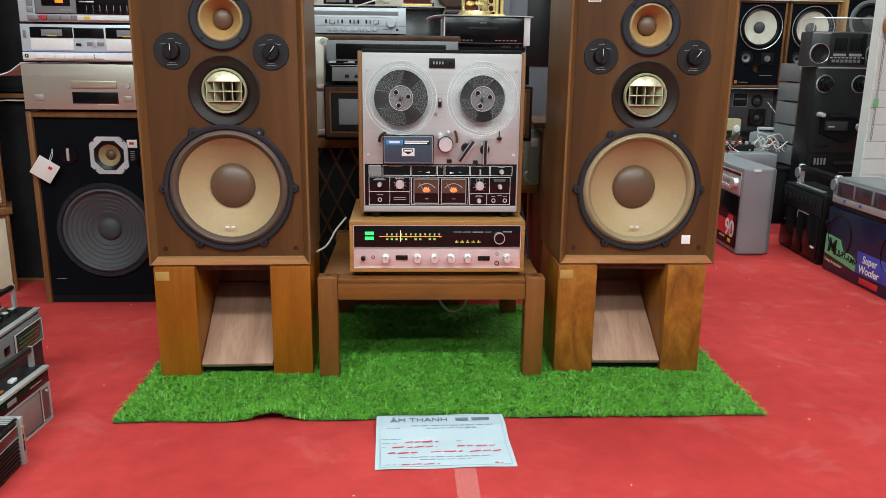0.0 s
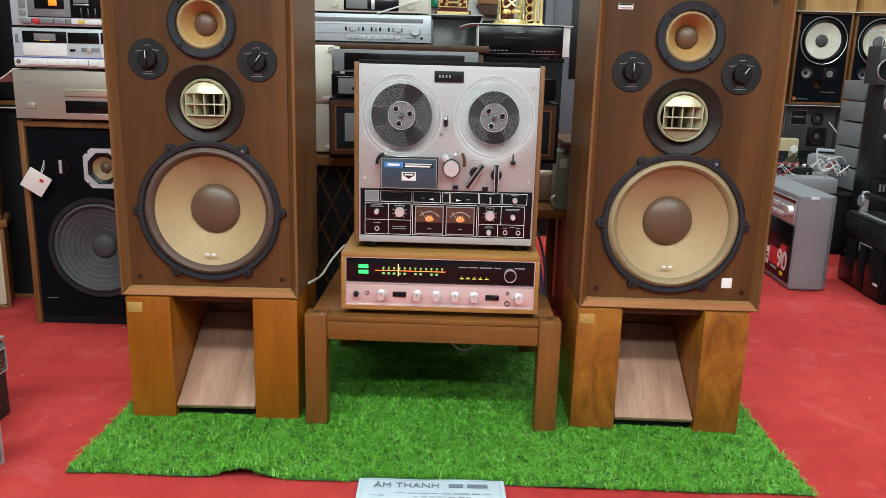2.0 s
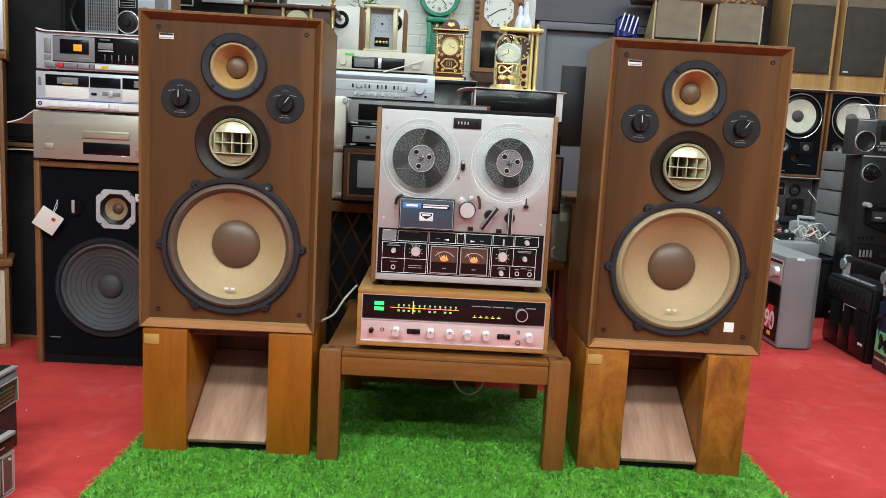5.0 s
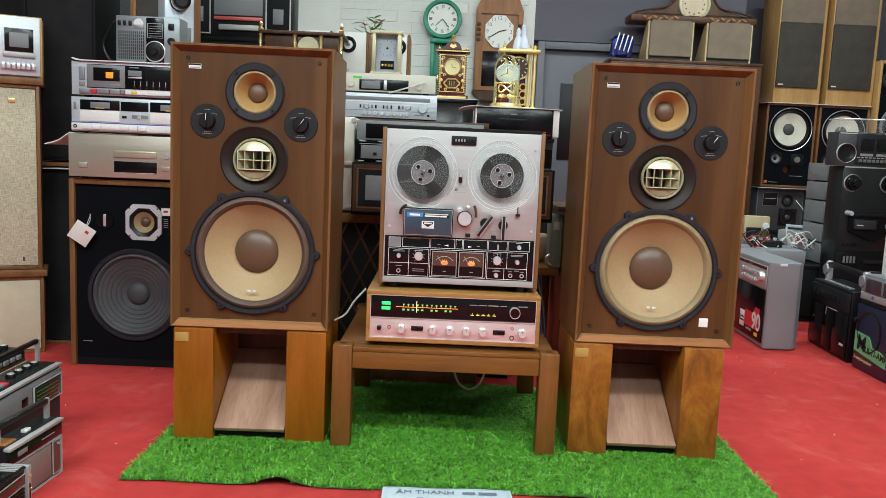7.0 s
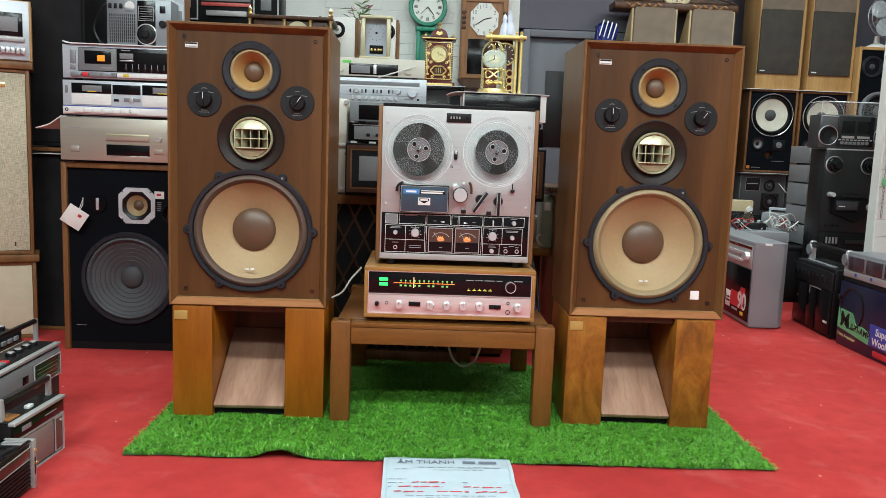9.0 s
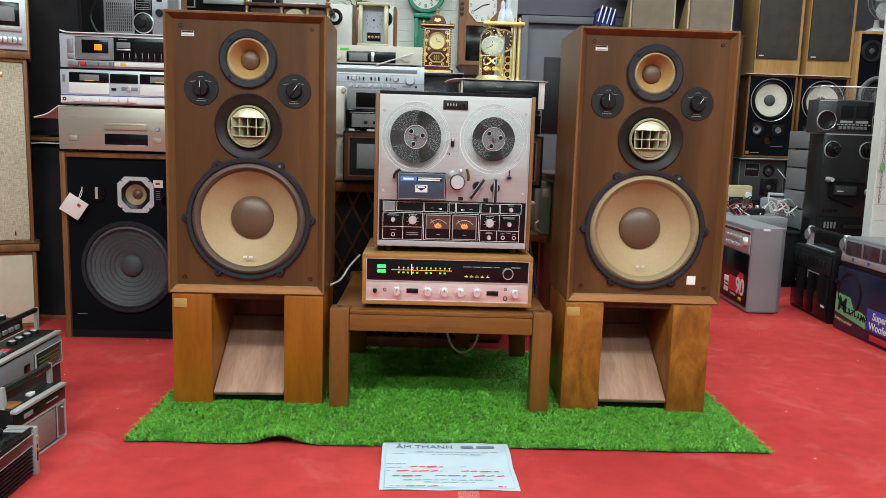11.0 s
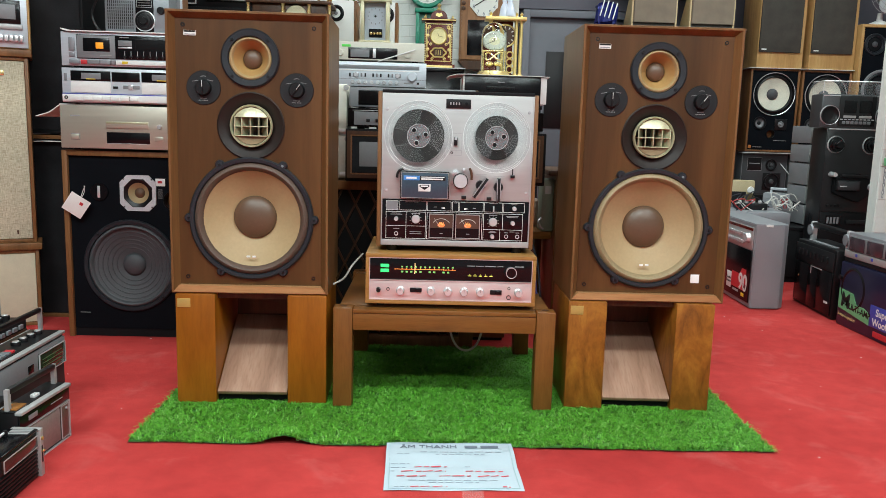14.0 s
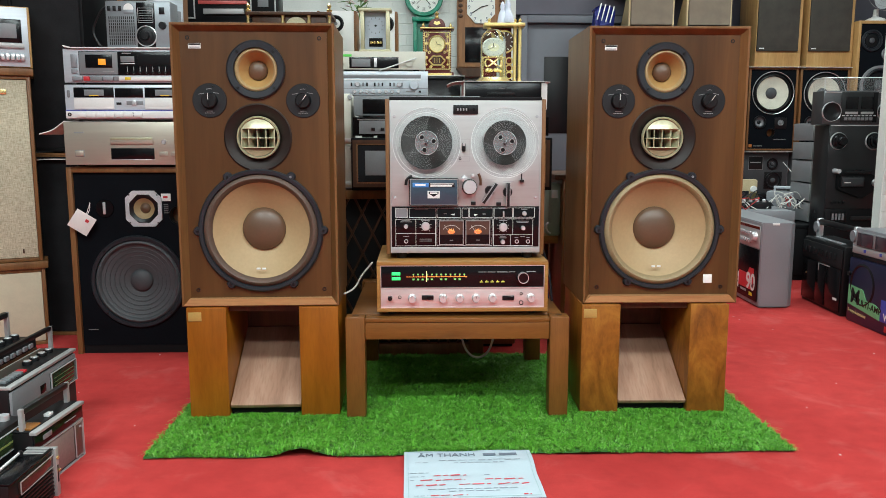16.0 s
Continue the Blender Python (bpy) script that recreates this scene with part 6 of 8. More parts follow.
def silver_receiver():
    u, f = unit("stereo_receiver", "wide silver receiver with long dial on the table", "receiver", pose(0.44, 3.75, 0.9305), 0.485, 0.108, 0.32, SILVER)
    plate("dial_window", f, GREY, 0.03, 0.455, 0.078, 0.094, 0.001)
    plate("dial_line", f, WHITE, 0.03, 0.455, 0.070, 0.074, 0.002)
    plate("groove", f, LIGHTGREY, 0.0, 0.485, 0.035, 0.037, 0.001, bev=0)
    for i in range(14):
        if i not in (5, 9):
            plate("button", f, GREY if i % 2 else BLACK, 0.155 + 0.0165 * i, 0.162 + 0.0165 * i, 0.045, 0.060, 0.005, bev=0.001)
    for i in range(8):
        part("knob", knob(0.17 + 0.027 * i, 0.022, 0.008, 0.012, 0, 16), CHROME, f)
    part("volume_knob", knob(0.425, 0.050, 0.020, 0.018, 0, 30), SILVER, f)
    part("knob", knob(0.362, 0.052, 0.010, 0.012, 0, 18), CHROME, f)
    part("knob", knob(0.185, 0.053, 0.010, 0.012, 0, 18), CHROME, f)
    plate("socket", f, BLACK, 0.445, 0.455, 0.018, 0.027, 0.001)
    plate("wordmark_bar", f, GREYPRINT, 0.39, 0.43, 0.02, 0.025, 0.0006, bev=0)


silver_receiver()


def ivory_deck():
    u, f = unit("cassette_deck", "ivory cassette deck with dark window on the silver receiver", "cassette deck", pose(0.44, 3.755, 1.0395), 0.475, 0.082, 0.30, IVORY, IVORY)
    w = plate("cassette_window", f, SHINE, 0.15, 0.36, 0.012, 0.058, 0.002)
    plate("glass_lip", w, GREY, 0.16, 0.24, 0.018, 0.05, 0.004)
    plate("key", w, CHROME, 0.255, 0.268, 0.016, 0.055, 0.005, bev=0.001)
    part("knob", lathe([(0.016, 0), (0.016, -0.002), (0.014, -0.002), (0.014, -0.010), (0, -0.010)], 0.405, 0, 0.032, 28), IVORY, f)
    part("knob", knob(0.115, 0.035, 0.014, 0.010, 0, 24), IVORY, f)
    plate("green_sticker", f, LIT_STICK, 0.122, 0.160, 0.060, 0.070, 0.001, label="bright green sticker")


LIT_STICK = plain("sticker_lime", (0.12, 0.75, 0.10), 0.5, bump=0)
ivory_deck()


def aerial_rod(p0, p1, label):
    single("telescopic_aerial", tube([p0, p1], 0.003, 8), WHITE, label, "aerial", group="loose aerials")


aerial_rod((0.718, 3.735, 1.040), (0.876, 3.735, 1.092), "white rod aerial leaning across the cassette deck")


def brass_clock():
    c = thing("table_clock", "pale gold framed table clock on the ivory deck", "clock", pose(0.700, 3.775, 1.122))
    for x in (-0.062, 0.046):
        part("post", box(x, x + 0.016, 0, 0.07, 0.006, 0.170, 0.001), CREAMGOLD, c)
    part("base", box(-0.068, 0.068, -0.003, 0.075, 0, 0.010, 0.002), CREAMGOLD, c)
    part("top", box(-0.070, 0.070, -0.004, 0.076, 0.170, 0.182, 0.002), CREAMGOLD, c)
    part("dial", box(-0.046, 0.046, 0.045, 0.050, 0.010, 0.170, 0), PALEBLUE, c)
    hub = part("hour_mark", lathe([(0, -0.002), (0.004, -0.001), (0.005, 0.002)], 0, 0.043, 0.115, 12), BLACK, c)
    for i in range(12):
        a = radians(30 * i)
        part("hour_mark", box(0.032 * math.cos(a) - 0.0015, 0.032 * math.cos(a) + 0.0015, 0.0435, 0.0455, 0.115 + 0.032 * math.sin(a) - 0.003, 0.115 + 0.032 * math.sin(a) + 0.003, 0), GREY, c)
    w = part("pendulum_window", box(-0.028, 0.030, 0.040, 0.0445, 0.026, 0.062, 0.001), MATT, c)
    for x in (-0.018, -0.004, 0.010, 0.022):
        part("pendulum_ball", lathe([(0.0001, -0.007), (0.005, -0.005), (0.0065, 0), (0.005, 0.005), (0.0001, 0.007)], x, 0.034, 0.042, 12, "z"), BRASS, w)


CREAMGOLD = plain("pale_gold", (0.60, 0.56, 0.36), 0.35, 0.2)
PALEBLUE = plain("pale_blue_dial", (0.52, 0.58, 0.66), 0.5, var=0.05)
brass_clock()


def bookshelf_white(m, w, label):
    s = thing("small_loudspeaker", label, "loudspeaker", m, "small white loudspeakers")
    part("cabinet", box(0, w, 0.0, 0.17, 0, 0.19, 0.003), WHITE, s)
    part("side_panel", box(w + 0.0005, w + 0.012, 0.0, 0.17, 0, 0.19, 0.002), BROWN, s)
    d = part("driver", lathe([(0.036, 0.0), (0.036, -0.004), (0.030, -0.006), (0.028, -0.003), (0.026, -0.005), (0.020, 0.0), (0.009, 0.004)], 0.05, 0, 0.135, 32), BLACK, s)
    part("dust_cap", lathe([(0.010, 0.003), (0.006, -0.003), (0, -0.004)], 0.05, 0, 0.135, 16), GREY, d)
    part("badge", box(0.04, 0.055, -0.001, 0.001, 0.012, 0.028, 0), CHROME, s)


bookshelf_white(pose(0.468, 3.92, 1.124), 0.13, "small white loudspeaker with a round black driver")
bookshelf_white(pose(0.69, 3.93, 1.124), 0.09, "small white loudspeaker half hidden behind a clock")
bookshelf_white(pose(0.33, 3.92, 1.124), 0.105, "small white loudspeaker beside another one")


def framed_unit():
    u = thing("wooden_radio", "black fronted wooden radio cabinet with brown frame", "radio cabinet", pose(0.665, 2.90, 0.585))
    part("cabinet", box(0, 0.66, 0.012, 0.30, 0, 0.172, 0.003), MATT, u)
    for a in (0.006, 0.50):
        fr = part("frame", ringframe(a, a + 0.15, 0.012, 0.165, 0.012, 0.0, 0.0118), DARKWOOD, u)
        part("frame_lip", ringframe(a + 0.012, a + 0.138, 0.024, 0.153, 0.004, 0.002, 0.0118), BROWN, fr)
        part("cloth", box(a + 0.016, a + 0.134, 0.006, 0.0118, 0.028, 0.149, 0), CLOTH, fr)
        part("plate", box(a + 0.04, a + 0.11, 0.004, 0.0062, 0.05, 0.13, 0.001), GREY, fr)
    part("middle", box(0.165, 0.492, 0.004, 0.0118, 0.012, 0.16, 0.001), SHINE, u)


framed_unit()
u, f = unit("tuner", "black tuner with dark window on the wooden cabinet", "tuner", pose(0.672, 2.915, 0.7575), 0.64, 0.066, 0.26, SHINE, BLACK)
plate("window", f, GREY, 0.02, 0.26, 0.012, 0.055, 0.0015)
plate("window_rim", f, CHROME, 0.015, 0.265, 0.058, 0.060, 0.002)
for kx in (0.06, 0.09):
    plate("button", f, BLACK, kx, kx + 0.012, 0.022, 0.032, 0.005)
u, f = unit("amplifier", "dark grey amplifier with round cover behind the tape deck", "amplifier", pose(0.67, 2.98, 0.824), 0.42, 0.070, 0.25, GREY, BLACK)
plate("window", f, SHINE, 0.03, 0.38, 0.012, 0.06, 0.002)
for sx, sz, sh, lab in ((0.615, 0.588, 0.145, "cream plastic box on a dark cabinet"), (0.610, 0.735, 0.17, "ivory box standing on a second one")):
    cb = thing("ivory_box", lab, "plastic box", pose(sx, 3.03, sz), "ivory boxes")
    part("body", box(-0.05, 0.048, 0, 0.16, 0, sh, 0.006), IVORY, cb)
    part("hinge", box(0.02, 0.05, -0.012, 0.006, 0.008, 0.02, 0.002), WHITE, cb)
    part("latch", lathe([(0, -0.012), (0.008, -0.012), (0.009, 0)], 0.044, 0, sh - 0.012, 14), CHROME, cb)


def lattice_speaker():
    s = thing("loudspeaker", "brown loudspeaker with carved diamond lattice grille, on the carpet", "loudspeaker", pose(0.55, 3.0, 0))
    w, h = 0.56, 0.58
    panels(s, [("side_panel", 0, 0.05, 0, 0.32, 0, h), ("side_panel", w - 0.05, w, 0, 0.32, 0, h), ("bottom_panel", 0.05, w - 0.05, 0, 0.32, 0, 0.04),
               ("top_panel", 0.05, w - 0.05, 0, 0.32, h - 0.03, h), ("inner_box", 0.05, w - 0.05, 0.04, 0.32, 0.04, h - 0.03)], BROWN)
    part("cloth", box(0.051, w - 0.051, 0.028, 0.039, 0.041, h - 0.031, 0), CLOTH, s)
    for i in range(-6, 12):
        for sg in (1, -1):
            x0 = 0.05 + 0.07 * i if sg > 0 else w - 0.05 - 0.07 * i
            pts = [(x0 + sg * 0.5 * k, 0.04 + k * 1.0) for k in (0.0, 0.51)]
            (xa, za), (xb, zb) = pts
            lo, hi = 0.055, w - 0.055

            def cut(x, xa=xa, za=za, sg=sg):
                return za + (x - xa) / (sg * 0.5)
            a = (min(max(xa, lo), hi), cut(min(max(xa, lo), hi)))
            b2 = (min(max(xb, lo), hi), cut(min(max(xb, lo), hi)))
            if abs(a[0] - b2[0]) > 0.02:
                part("lattice_bar", tube([(a[0], 0.022 if sg > 0 else 0.024, a[1]), (b2[0], 0.022 if sg > 0 else 0.024, b2[1])], 0.005, 4), DARKWOOD, s, smooth=False)


lattice_speaker()


def side_cabinet():
    c = thing("side_cabinet", "brown wooden cabinet with flat top, papers on it", "cabinet", pose(1.412, 3.18, 0))
    part("body", box(0, 0.30, 0, 0.34, 0, 0.605, 0.002), BROWN, c)
    part("top_board", box(-0.032, 0.312, -0.012, 0.34, 0.606, 0.625, 0.003), DARKWOOD, c)


side_cabinet()
cb = thing("telephone_box", "grey green metal box beside the wooden cabinet", "metal box", pose(1.366, 3.215, 0.395))
part("body", box(0, 0.044, 0, 0.10, 0, 0.195, 0.004), plain("grey_green", (0.20, 0.22, 0.17), 0.5), cb)
part("plate", box(0.010, 0.034, -0.002, 0.002, 0.14, 0.17, 0.001), CHROME, cb)
part("handle", tube(curve_points([(0.0, -0.004, 0.05), (-0.012, -0.014, 0.04), (-0.006, -0.014, 0.02), (0.008, -0.004, 0.01)], 10), 0.004, 6), CHROME, cb)
cb = thing("beige_chair_pad", "pinkish beige padded seat back", "seat", pose(1.318, 3.36, 0.395))
part("pad", box(0, 0.065, 0, 0.05, 0, 0.11, 0.018, 4), plain("beige_vinyl", (0.52, 0.38, 0.31), 0.5), cb)
cb = thing("wooden_bench", "narrow orange brown wooden bench on the carpet", "bench", pose(1.10, 3.24, 0))
part("seat", box(0, 0.306, -0.025, 0.22, 0.365, 0.394, 0.003), TABLE_X, cb)
for lx in (0.01, 0.274):
    part("leg", box(lx, lx + 0.03, 0.18, 0.21, 0, 0.364, 0.002), TABLE, cb)

cb = thing("wooden_box", "dark brown wooden box on the carpet behind the low table", "box", pose(1.068, 3.10, 0))
part("body", box(0, 0.165, 0, 0.10, 0.012, 0.27, 0.003), BROWN, cb)
# matt black strip put where the shaded gap under the box lies
part("base", box(0.008, 0.157, 0.010, 0.09, 0, 0.0115, 0), MATT, cb)


# ---- shelf with clocks ----
def plinth(name, label, x0, x1, y0, y1, z1, material):
    p = thing(name, label, "cabinet", pose((x0 + x1) / 2, y0, 0), "display cabinets")
    w = x1 - x0
    part("body", box(-w / 2 + 0.006, w / 2 - 0.006, 0.004, y1 - y0, 0.03, z1 - 0.020, 0.002), material, p)
    part("base", box(-w / 2 + 0.02, w / 2 - 0.02, 0.02, y1 - y0, 0, 0.0295, 0), MATT, p)
    part("top_board", box(-w / 2, w / 2, 0, y1 - y0, z1 - 0.0195, z1, 0.002), material, p)


plinth("display_cabinet", "black display cabinet under the red clock", 0.62, 1.16, 5.20, 5.55, 1.128, SHINE)
plinth("display_cabinet", "dark cabinet under the amplifier", 1.08, 1.56, 4.62, 5.10, 0.900, MATT)
plinth("display_cabinet", "tall black cabinet in front of the wall", 1.17, 1.50, 5.22, 5.60, 1.110, SHINE)
loose_sheet([(0.86, 5.19, 1.1295), (1.0, 5.19, 1.1295), (1.165, 5.19, 1.1295)], 0.2, "white foam sheet under the red clock")


def white_amp():
    u, f = unit("amplifier", "black fronted amplifier with white cheeks under the glass clock", "amplifier", pose(1.125, 4.6, 0.9005), 0.452, 0.152, 0.36, SHINE, WHITE)
    part("cheek", box(0.420, 0.452, -0.003, 0.0, 0.008, 0.15, 0.001), WHITE, u)
    part("cheek", box(0.0, 0.008, -0.003, 0.0, 0.008, 0.15, 0.001), WHITE, u)
    plate("tray", f, BLACK, 0.13, 0.28, 0.085, 0.097, 0.004)
    plate("wordmark_bar", f, GREYPRINT, 0.19, 0.225, 0.118, 0.122, 0.0008, bev=0)
    for i in range(6):
        plate("key", f, GREY, 0.04 + 0.02 * i, 0.052 + 0.02 * i, 0.030, 0.035, 0.0015, bev=0)
        plate("key", f, GREY, 0.27 + 0.02 * i, 0.282 + 0.02 * i, 0.030, 0.035, 0.0015, bev=0)
    plate("slim_line", f, GREYPRINT, 0.02, 0.41, 0.018, 0.0195, 0.0008, bev=0)


white_amp()
loose_sheet([(1.035, 4.58, 1.034), (1.06, 4.58, 1.046), (1.12, 4.58, 1.0545), (1.30, 4.585, 1.0538), (1.50, 4.585, 1.0538), (1.59, 4.58, 1.051)], 0.25, "white foam sheet lying on the amplifier")


def dome_clock():
    c = thing("dome_clock", "gold anniversary clock under a clear glass dome", "clock", pose(1.293, 4.70, 1.0565))
    part("base", lathe([(0, 0.0), (0.094, 0.0), (0.096, 0.006), (0.088, 0.012), (0.080, 0.022), (0.076, 0.026), (0, 0.028)], 0, 0, 0, 40, "z"), BRASS, c)
    g = part("glass_dome", lathe([(0.070, 0.027), (0.070, 0.22), (0.066, 0.245), (0.055, 0.265), (0.036, 0.280), (0.015, 0.286), (0, 0.287), (0, 0.2855), (0.0145, 0.2845), (0.035, 0.2785), (0.0535, 0.264), (0.0645, 0.2445), (0.0685, 0.22), (0.0685, 0.0275)], 0, 0, 0, 40, "z"), DOMEGLASS, c)
    g.visible_shadow = False
    for x in (-0.042, 0.042):
        part("pillar", lathe([(0.005, 0.028), (0.0045, 0.03), (0.0045, 0.13), (0.007, 0.135), (0, 0.14)], x, 0, 0, 12, "z"), BRASS, c)
    part("bridge", box(-0.048, 0.048, -0.008, 0.008, 0.130, 0.137, 0.001), BRASS, c)
    d = part("dial", lathe([(0, -0.006), (0.045, -0.006), (0.048, -0.002), (0.048, 0.004), (0, 0.004)], 0, -0.006, 0.185, 36), DOMEDIAL, c)
    part("dial_centre", lathe([(0, -0.0075), (0.022, -0.0075), (0.022, -0.005)], 0, -0.006, 0.185, 28), CREAMGOLD, d)
    part("pointer", tube([(-0.028, -0.015, 0.170), (0, -0.015, 0.185), (-0.002, -0.015, 0.207)], 0.0015, 5), BLACK, d)
    for i in range(12):
        a = radians(30 * i)
        part("hour_mark", tube([(0.034 * math.cos(a), -0.013, 0.185 + 0.034 * math.sin(a)), (0.043 * math.cos(a), -0.013, 0.185 + 0.034 * math.sin(a) * 1.26)], 0.0014, 5), GREY, d)
    for i in range(4):
        a = radians(90 * i + 30)
        part("pendulum_ball", lathe([(0.0001, -0.013), (0.010, -0.008), (0.013, 0), (0.010, 0.008), (0.0001, 0.013)], 0.022 * math.cos(a), 0.022 * math.sin(a), 0.065, 14, "z"), BRASS, c)
    part("finial_scroll", tube([(0.03 * math.cos(t), 0, 0.105 + 0.02 * math.sin(2 * t)) for t in [2 * math.pi * i / 20 for i in range(21)]], 0.004, 6), BRASS, c)


DOMEDIAL = plain("dome_dial", (0.46, 0.46, 0.38), 0.45, 0.2, var=0.15)
PALEDIAL = plain("pale_dial", (0.72, 0.73, 0.68), 0.45, var=0.04)
dome_clock()


def gilt_clock():
    c = thing("mantel_clock", "gilt table clock with fluted gold columns", "clock", pose(1.365, 4.84, 1.0565))
    part("base", box(-0.105, 0.105, -0.04, 0.05, 0, 0.018, 0.004), GOLDLEAF, c)
    part("top", box(-0.115, 0.115, -0.045, 0.055, 0.315, 0.335, 0.003), GOLDLEAF, c)
    for x in (-0.085, 0.060, 0.088):
        part("column", lathe([(0.012, 0.018), (0.010, 0.03), (0.010, 0.300), (0.013, 0.315)], x, -0.015, 0, 10, "z"), GOLDLEAF, c, smooth=False)
        part("finial", lathe([(0.010, 0.335), (0.006, 0.342), (0.010, 0.352), (0, 0.365)], x, -0.015, 0, 14, "z"), GOLDLEAF, c)
    part("back", box(-0.07, 0.045, 0.02, 0.04, 0.018, 0.315, 0.002), MAROON, c)
    d = part("dial", lathe([(0, -0.004), (0.058, -0.004), (0.060, 0.004)], 0.0, 0.0, 0.235, 32), DARKWOOD, c)
    part("bezel", lathe([(0.056, -0.006), (0.062, -0.010), (0.066, 0.0)], 0.0, 0.0, 0.235, 32), GOLDLEAF, d)
    for i in range(12):
        a = radians(30 * i)
        part("hour_mark", tube([(0.040 * math.cos(a), -0.006, 0.235 + 0.040 * math.sin(a)), (0.052 * math.cos(a), -0.006, 0.235 + 0.052 * math.sin(a))], 0.003, 5), PRINT, d)
    for z in (0.05, 0.09, 0.13):
        part("scroll", tube([(0.018 * math.cos(t) + 0.03, -0.005, z + 0.018 * math.sin(t)) for t in [2 * math.pi * i / 14 for i in range(15)]], 0.004, 6), GOLDLEAF, c)


gilt_clock()


def porcelain_figure():
    bm = lathe([(0, 0), (0.035, 0.0), (0.038, 0.01), (0.026, 0.05), (0.014, 0.08), (0.018, 0.10), (0.012, 0.115), (0.012, 0.13), (0, 0.14)], 0, 0, 0, 16, "z")
    lathe([(0, 0), (0.03, 0.0), (0.022, 0.05), (0.011, 0.075), (0.014, 0.09), (0.009, 0.11), (0, 0.12)], -0.03, 0.0, 0, 16, "z", bm)
    single("porcelain_ornament", bm, plain("porcelain", (0.58, 0.62, 0.72), 0.15, var=0.08, scale=60), "white and pale blue porcelain ornament on the gilt clock", "ornament", pose(1.385, 4.83, 1.392))


porcelain_figure()


def red_clock():
    c = thing("bracket_clock", "maroon bracket clock with gilt ornaments", "clock", pose(0.998, 5.30, 1.1335))
    part("body", box(-0.088, 0.088, 0, 0.10, 0.028, 0.285, 0.003), MAROON, c)
    part("plinth", box(-0.104, 0.104, -0.012, 0.11, 0, 0.0275, 0.004), MAROON, c)
    part("plinth_gilt", box(-0.09, 0.09, -0.015, -0.011, 0.006, 0.020, 0.002), GOLDLEAF, c)
    part("cornice", box(-0.106, 0.106, -0.014, 0.112, 0.2855, 0.302, 0.004), MAROON, c)
    part("cornice_gilt", box(-0.104, 0.104, -0.017, -0.0135, 0.290, 0.297, 0.001), GOLDLEAF, c)
    part("pediment", prism([(-0.055, 0.3025), (0.055, 0.3025), (0.045, 0.335), (0.025, 0.352), (-0.025, 0.352), (-0.045, 0.335)], 0.0, 0.08, 0.004), MAROON, c)
    part("pediment_gilt", prism([(-0.022, 0.322), (0, 0.312), (0.022, 0.322), (0.014, 0.338), (0, 0.332), (-0.014, 0.338)], -0.004, 0.0), GOLDLEAF, c)
    part("finial", lathe([(0.012, 0.352), (0.016, 0.362), (0.006, 0.372), (0.014, 0.388), (0, 0.402)], 0, 0.04, 0, 14, "z"), GOLDLEAF, c)
    for x in (-0.085, 0.085):
        part("finial", lathe([(0.008, 0.302), (0.010, 0.310), (0.005, 0.318), (0, 0.330)], x, 0.01, 0, 12, "z"), GOLDLEAF, c)
    part("gilt_frame", ringframe(-0.078, 0.078, 0.045, 0.272, 0.004, -0.003, 0.001), GOLDLEAF, c)
    d = part("dial", lathe([(0, -0.003), (0.046, -0.003), (0.048, 0.001)], 0, 0, 0.198, 32), plain("gold_dial", (0.72, 0.62, 0.32), 0.4, 0.4), c)
    part("bezel", lathe([(0.046, -0.005), (0.050, -0.009), (0.055, 0.0)], 0, 0, 0.198, 32), GOLDLEAF, d)
    part("pointer", tube([(0.028, -0.006, 0.192), (0, -0.006, 0.198), (-0.006, -0.006, 0.215)], 0.0014, 5), BLACK, d)
    for sx in (-1, 1):
        for k in range(5):
            z = 0.075 + 0.042 * k
            part("gilt_ornament", lathe([(0, -0.005), (0.006 + 0.003 * (k % 2), -0.003), (0.008 + 0.003 * (k % 2), 0.001)], sx * 0.066, 0, z, 10), GOLDLEAF, c)
        part("gilt_vine", tube([(sx * (0.066 + 0.004 * math.sin(5 * t)), -0.002, 0.07 + 0.19 * t) for t in [i / 16 for i in range(17)]], 0.0022, 5), GOLDLEAF, c)
    for sx in (-1, 1):
        for k in range(18):
            part("gilt_bead", lathe([(0, -0.0035), (0.003, -0.002), (0.0036, 0.0)], sx * 0.083, 0, 0.036 + 0.0142 * k, 8), GOLDLEAF, c)
        for k, (oz, orr) in enumerate(((0.252, 0.011), (0.148, 0.010), (0.060, 0.010))):
            part("gilt_scroll", tube([(sx * (0.058 - 0.010 * k) + orr * (1 - 0.045 * q) * math.cos(sx * q * 0.7), -0.003, oz + orr * (1 - 0.045 * q) * math.sin(q * 0.7)) for q in range(16)], 0.0018, 5), GOLDLEAF, c)
    part("plinth_scroll", tube([(0.08 * (k / 20 - 0.5) * 2, -0.015, 0.013 + 0.006 * math.sin(k * 1.3)) for k in range(21)], 0.0025, 5), GOLDLEAF, c)
    ring = tube([(0.046 * math.cos(t) * (1 + 0.06 * math.cos(6 * t)), -0.003, 0.098 + 0.028 * math.sin(t) * (1 + 0.08 * math.cos(6 * t))) for t in [2 * math.pi * i / 32 for i in range(33)]], 0.005, 6)
    w = part("window_rim", ring, GOLDLEAF, c)
    part("pendulum_window", lathe([(0, -0.001), (0.030, -0.001), (0.030, 0.001)], 0, 0, 0.098, 24), DARKWOOD, w)
    for x in (-0.014, 0, 0.014):
        part("pendulum_bar", tube([(x, -0.003, 0.085), (x, -0.003, 0.113)], 0.002, 5), GOLDLEAF, w)


red_clock()


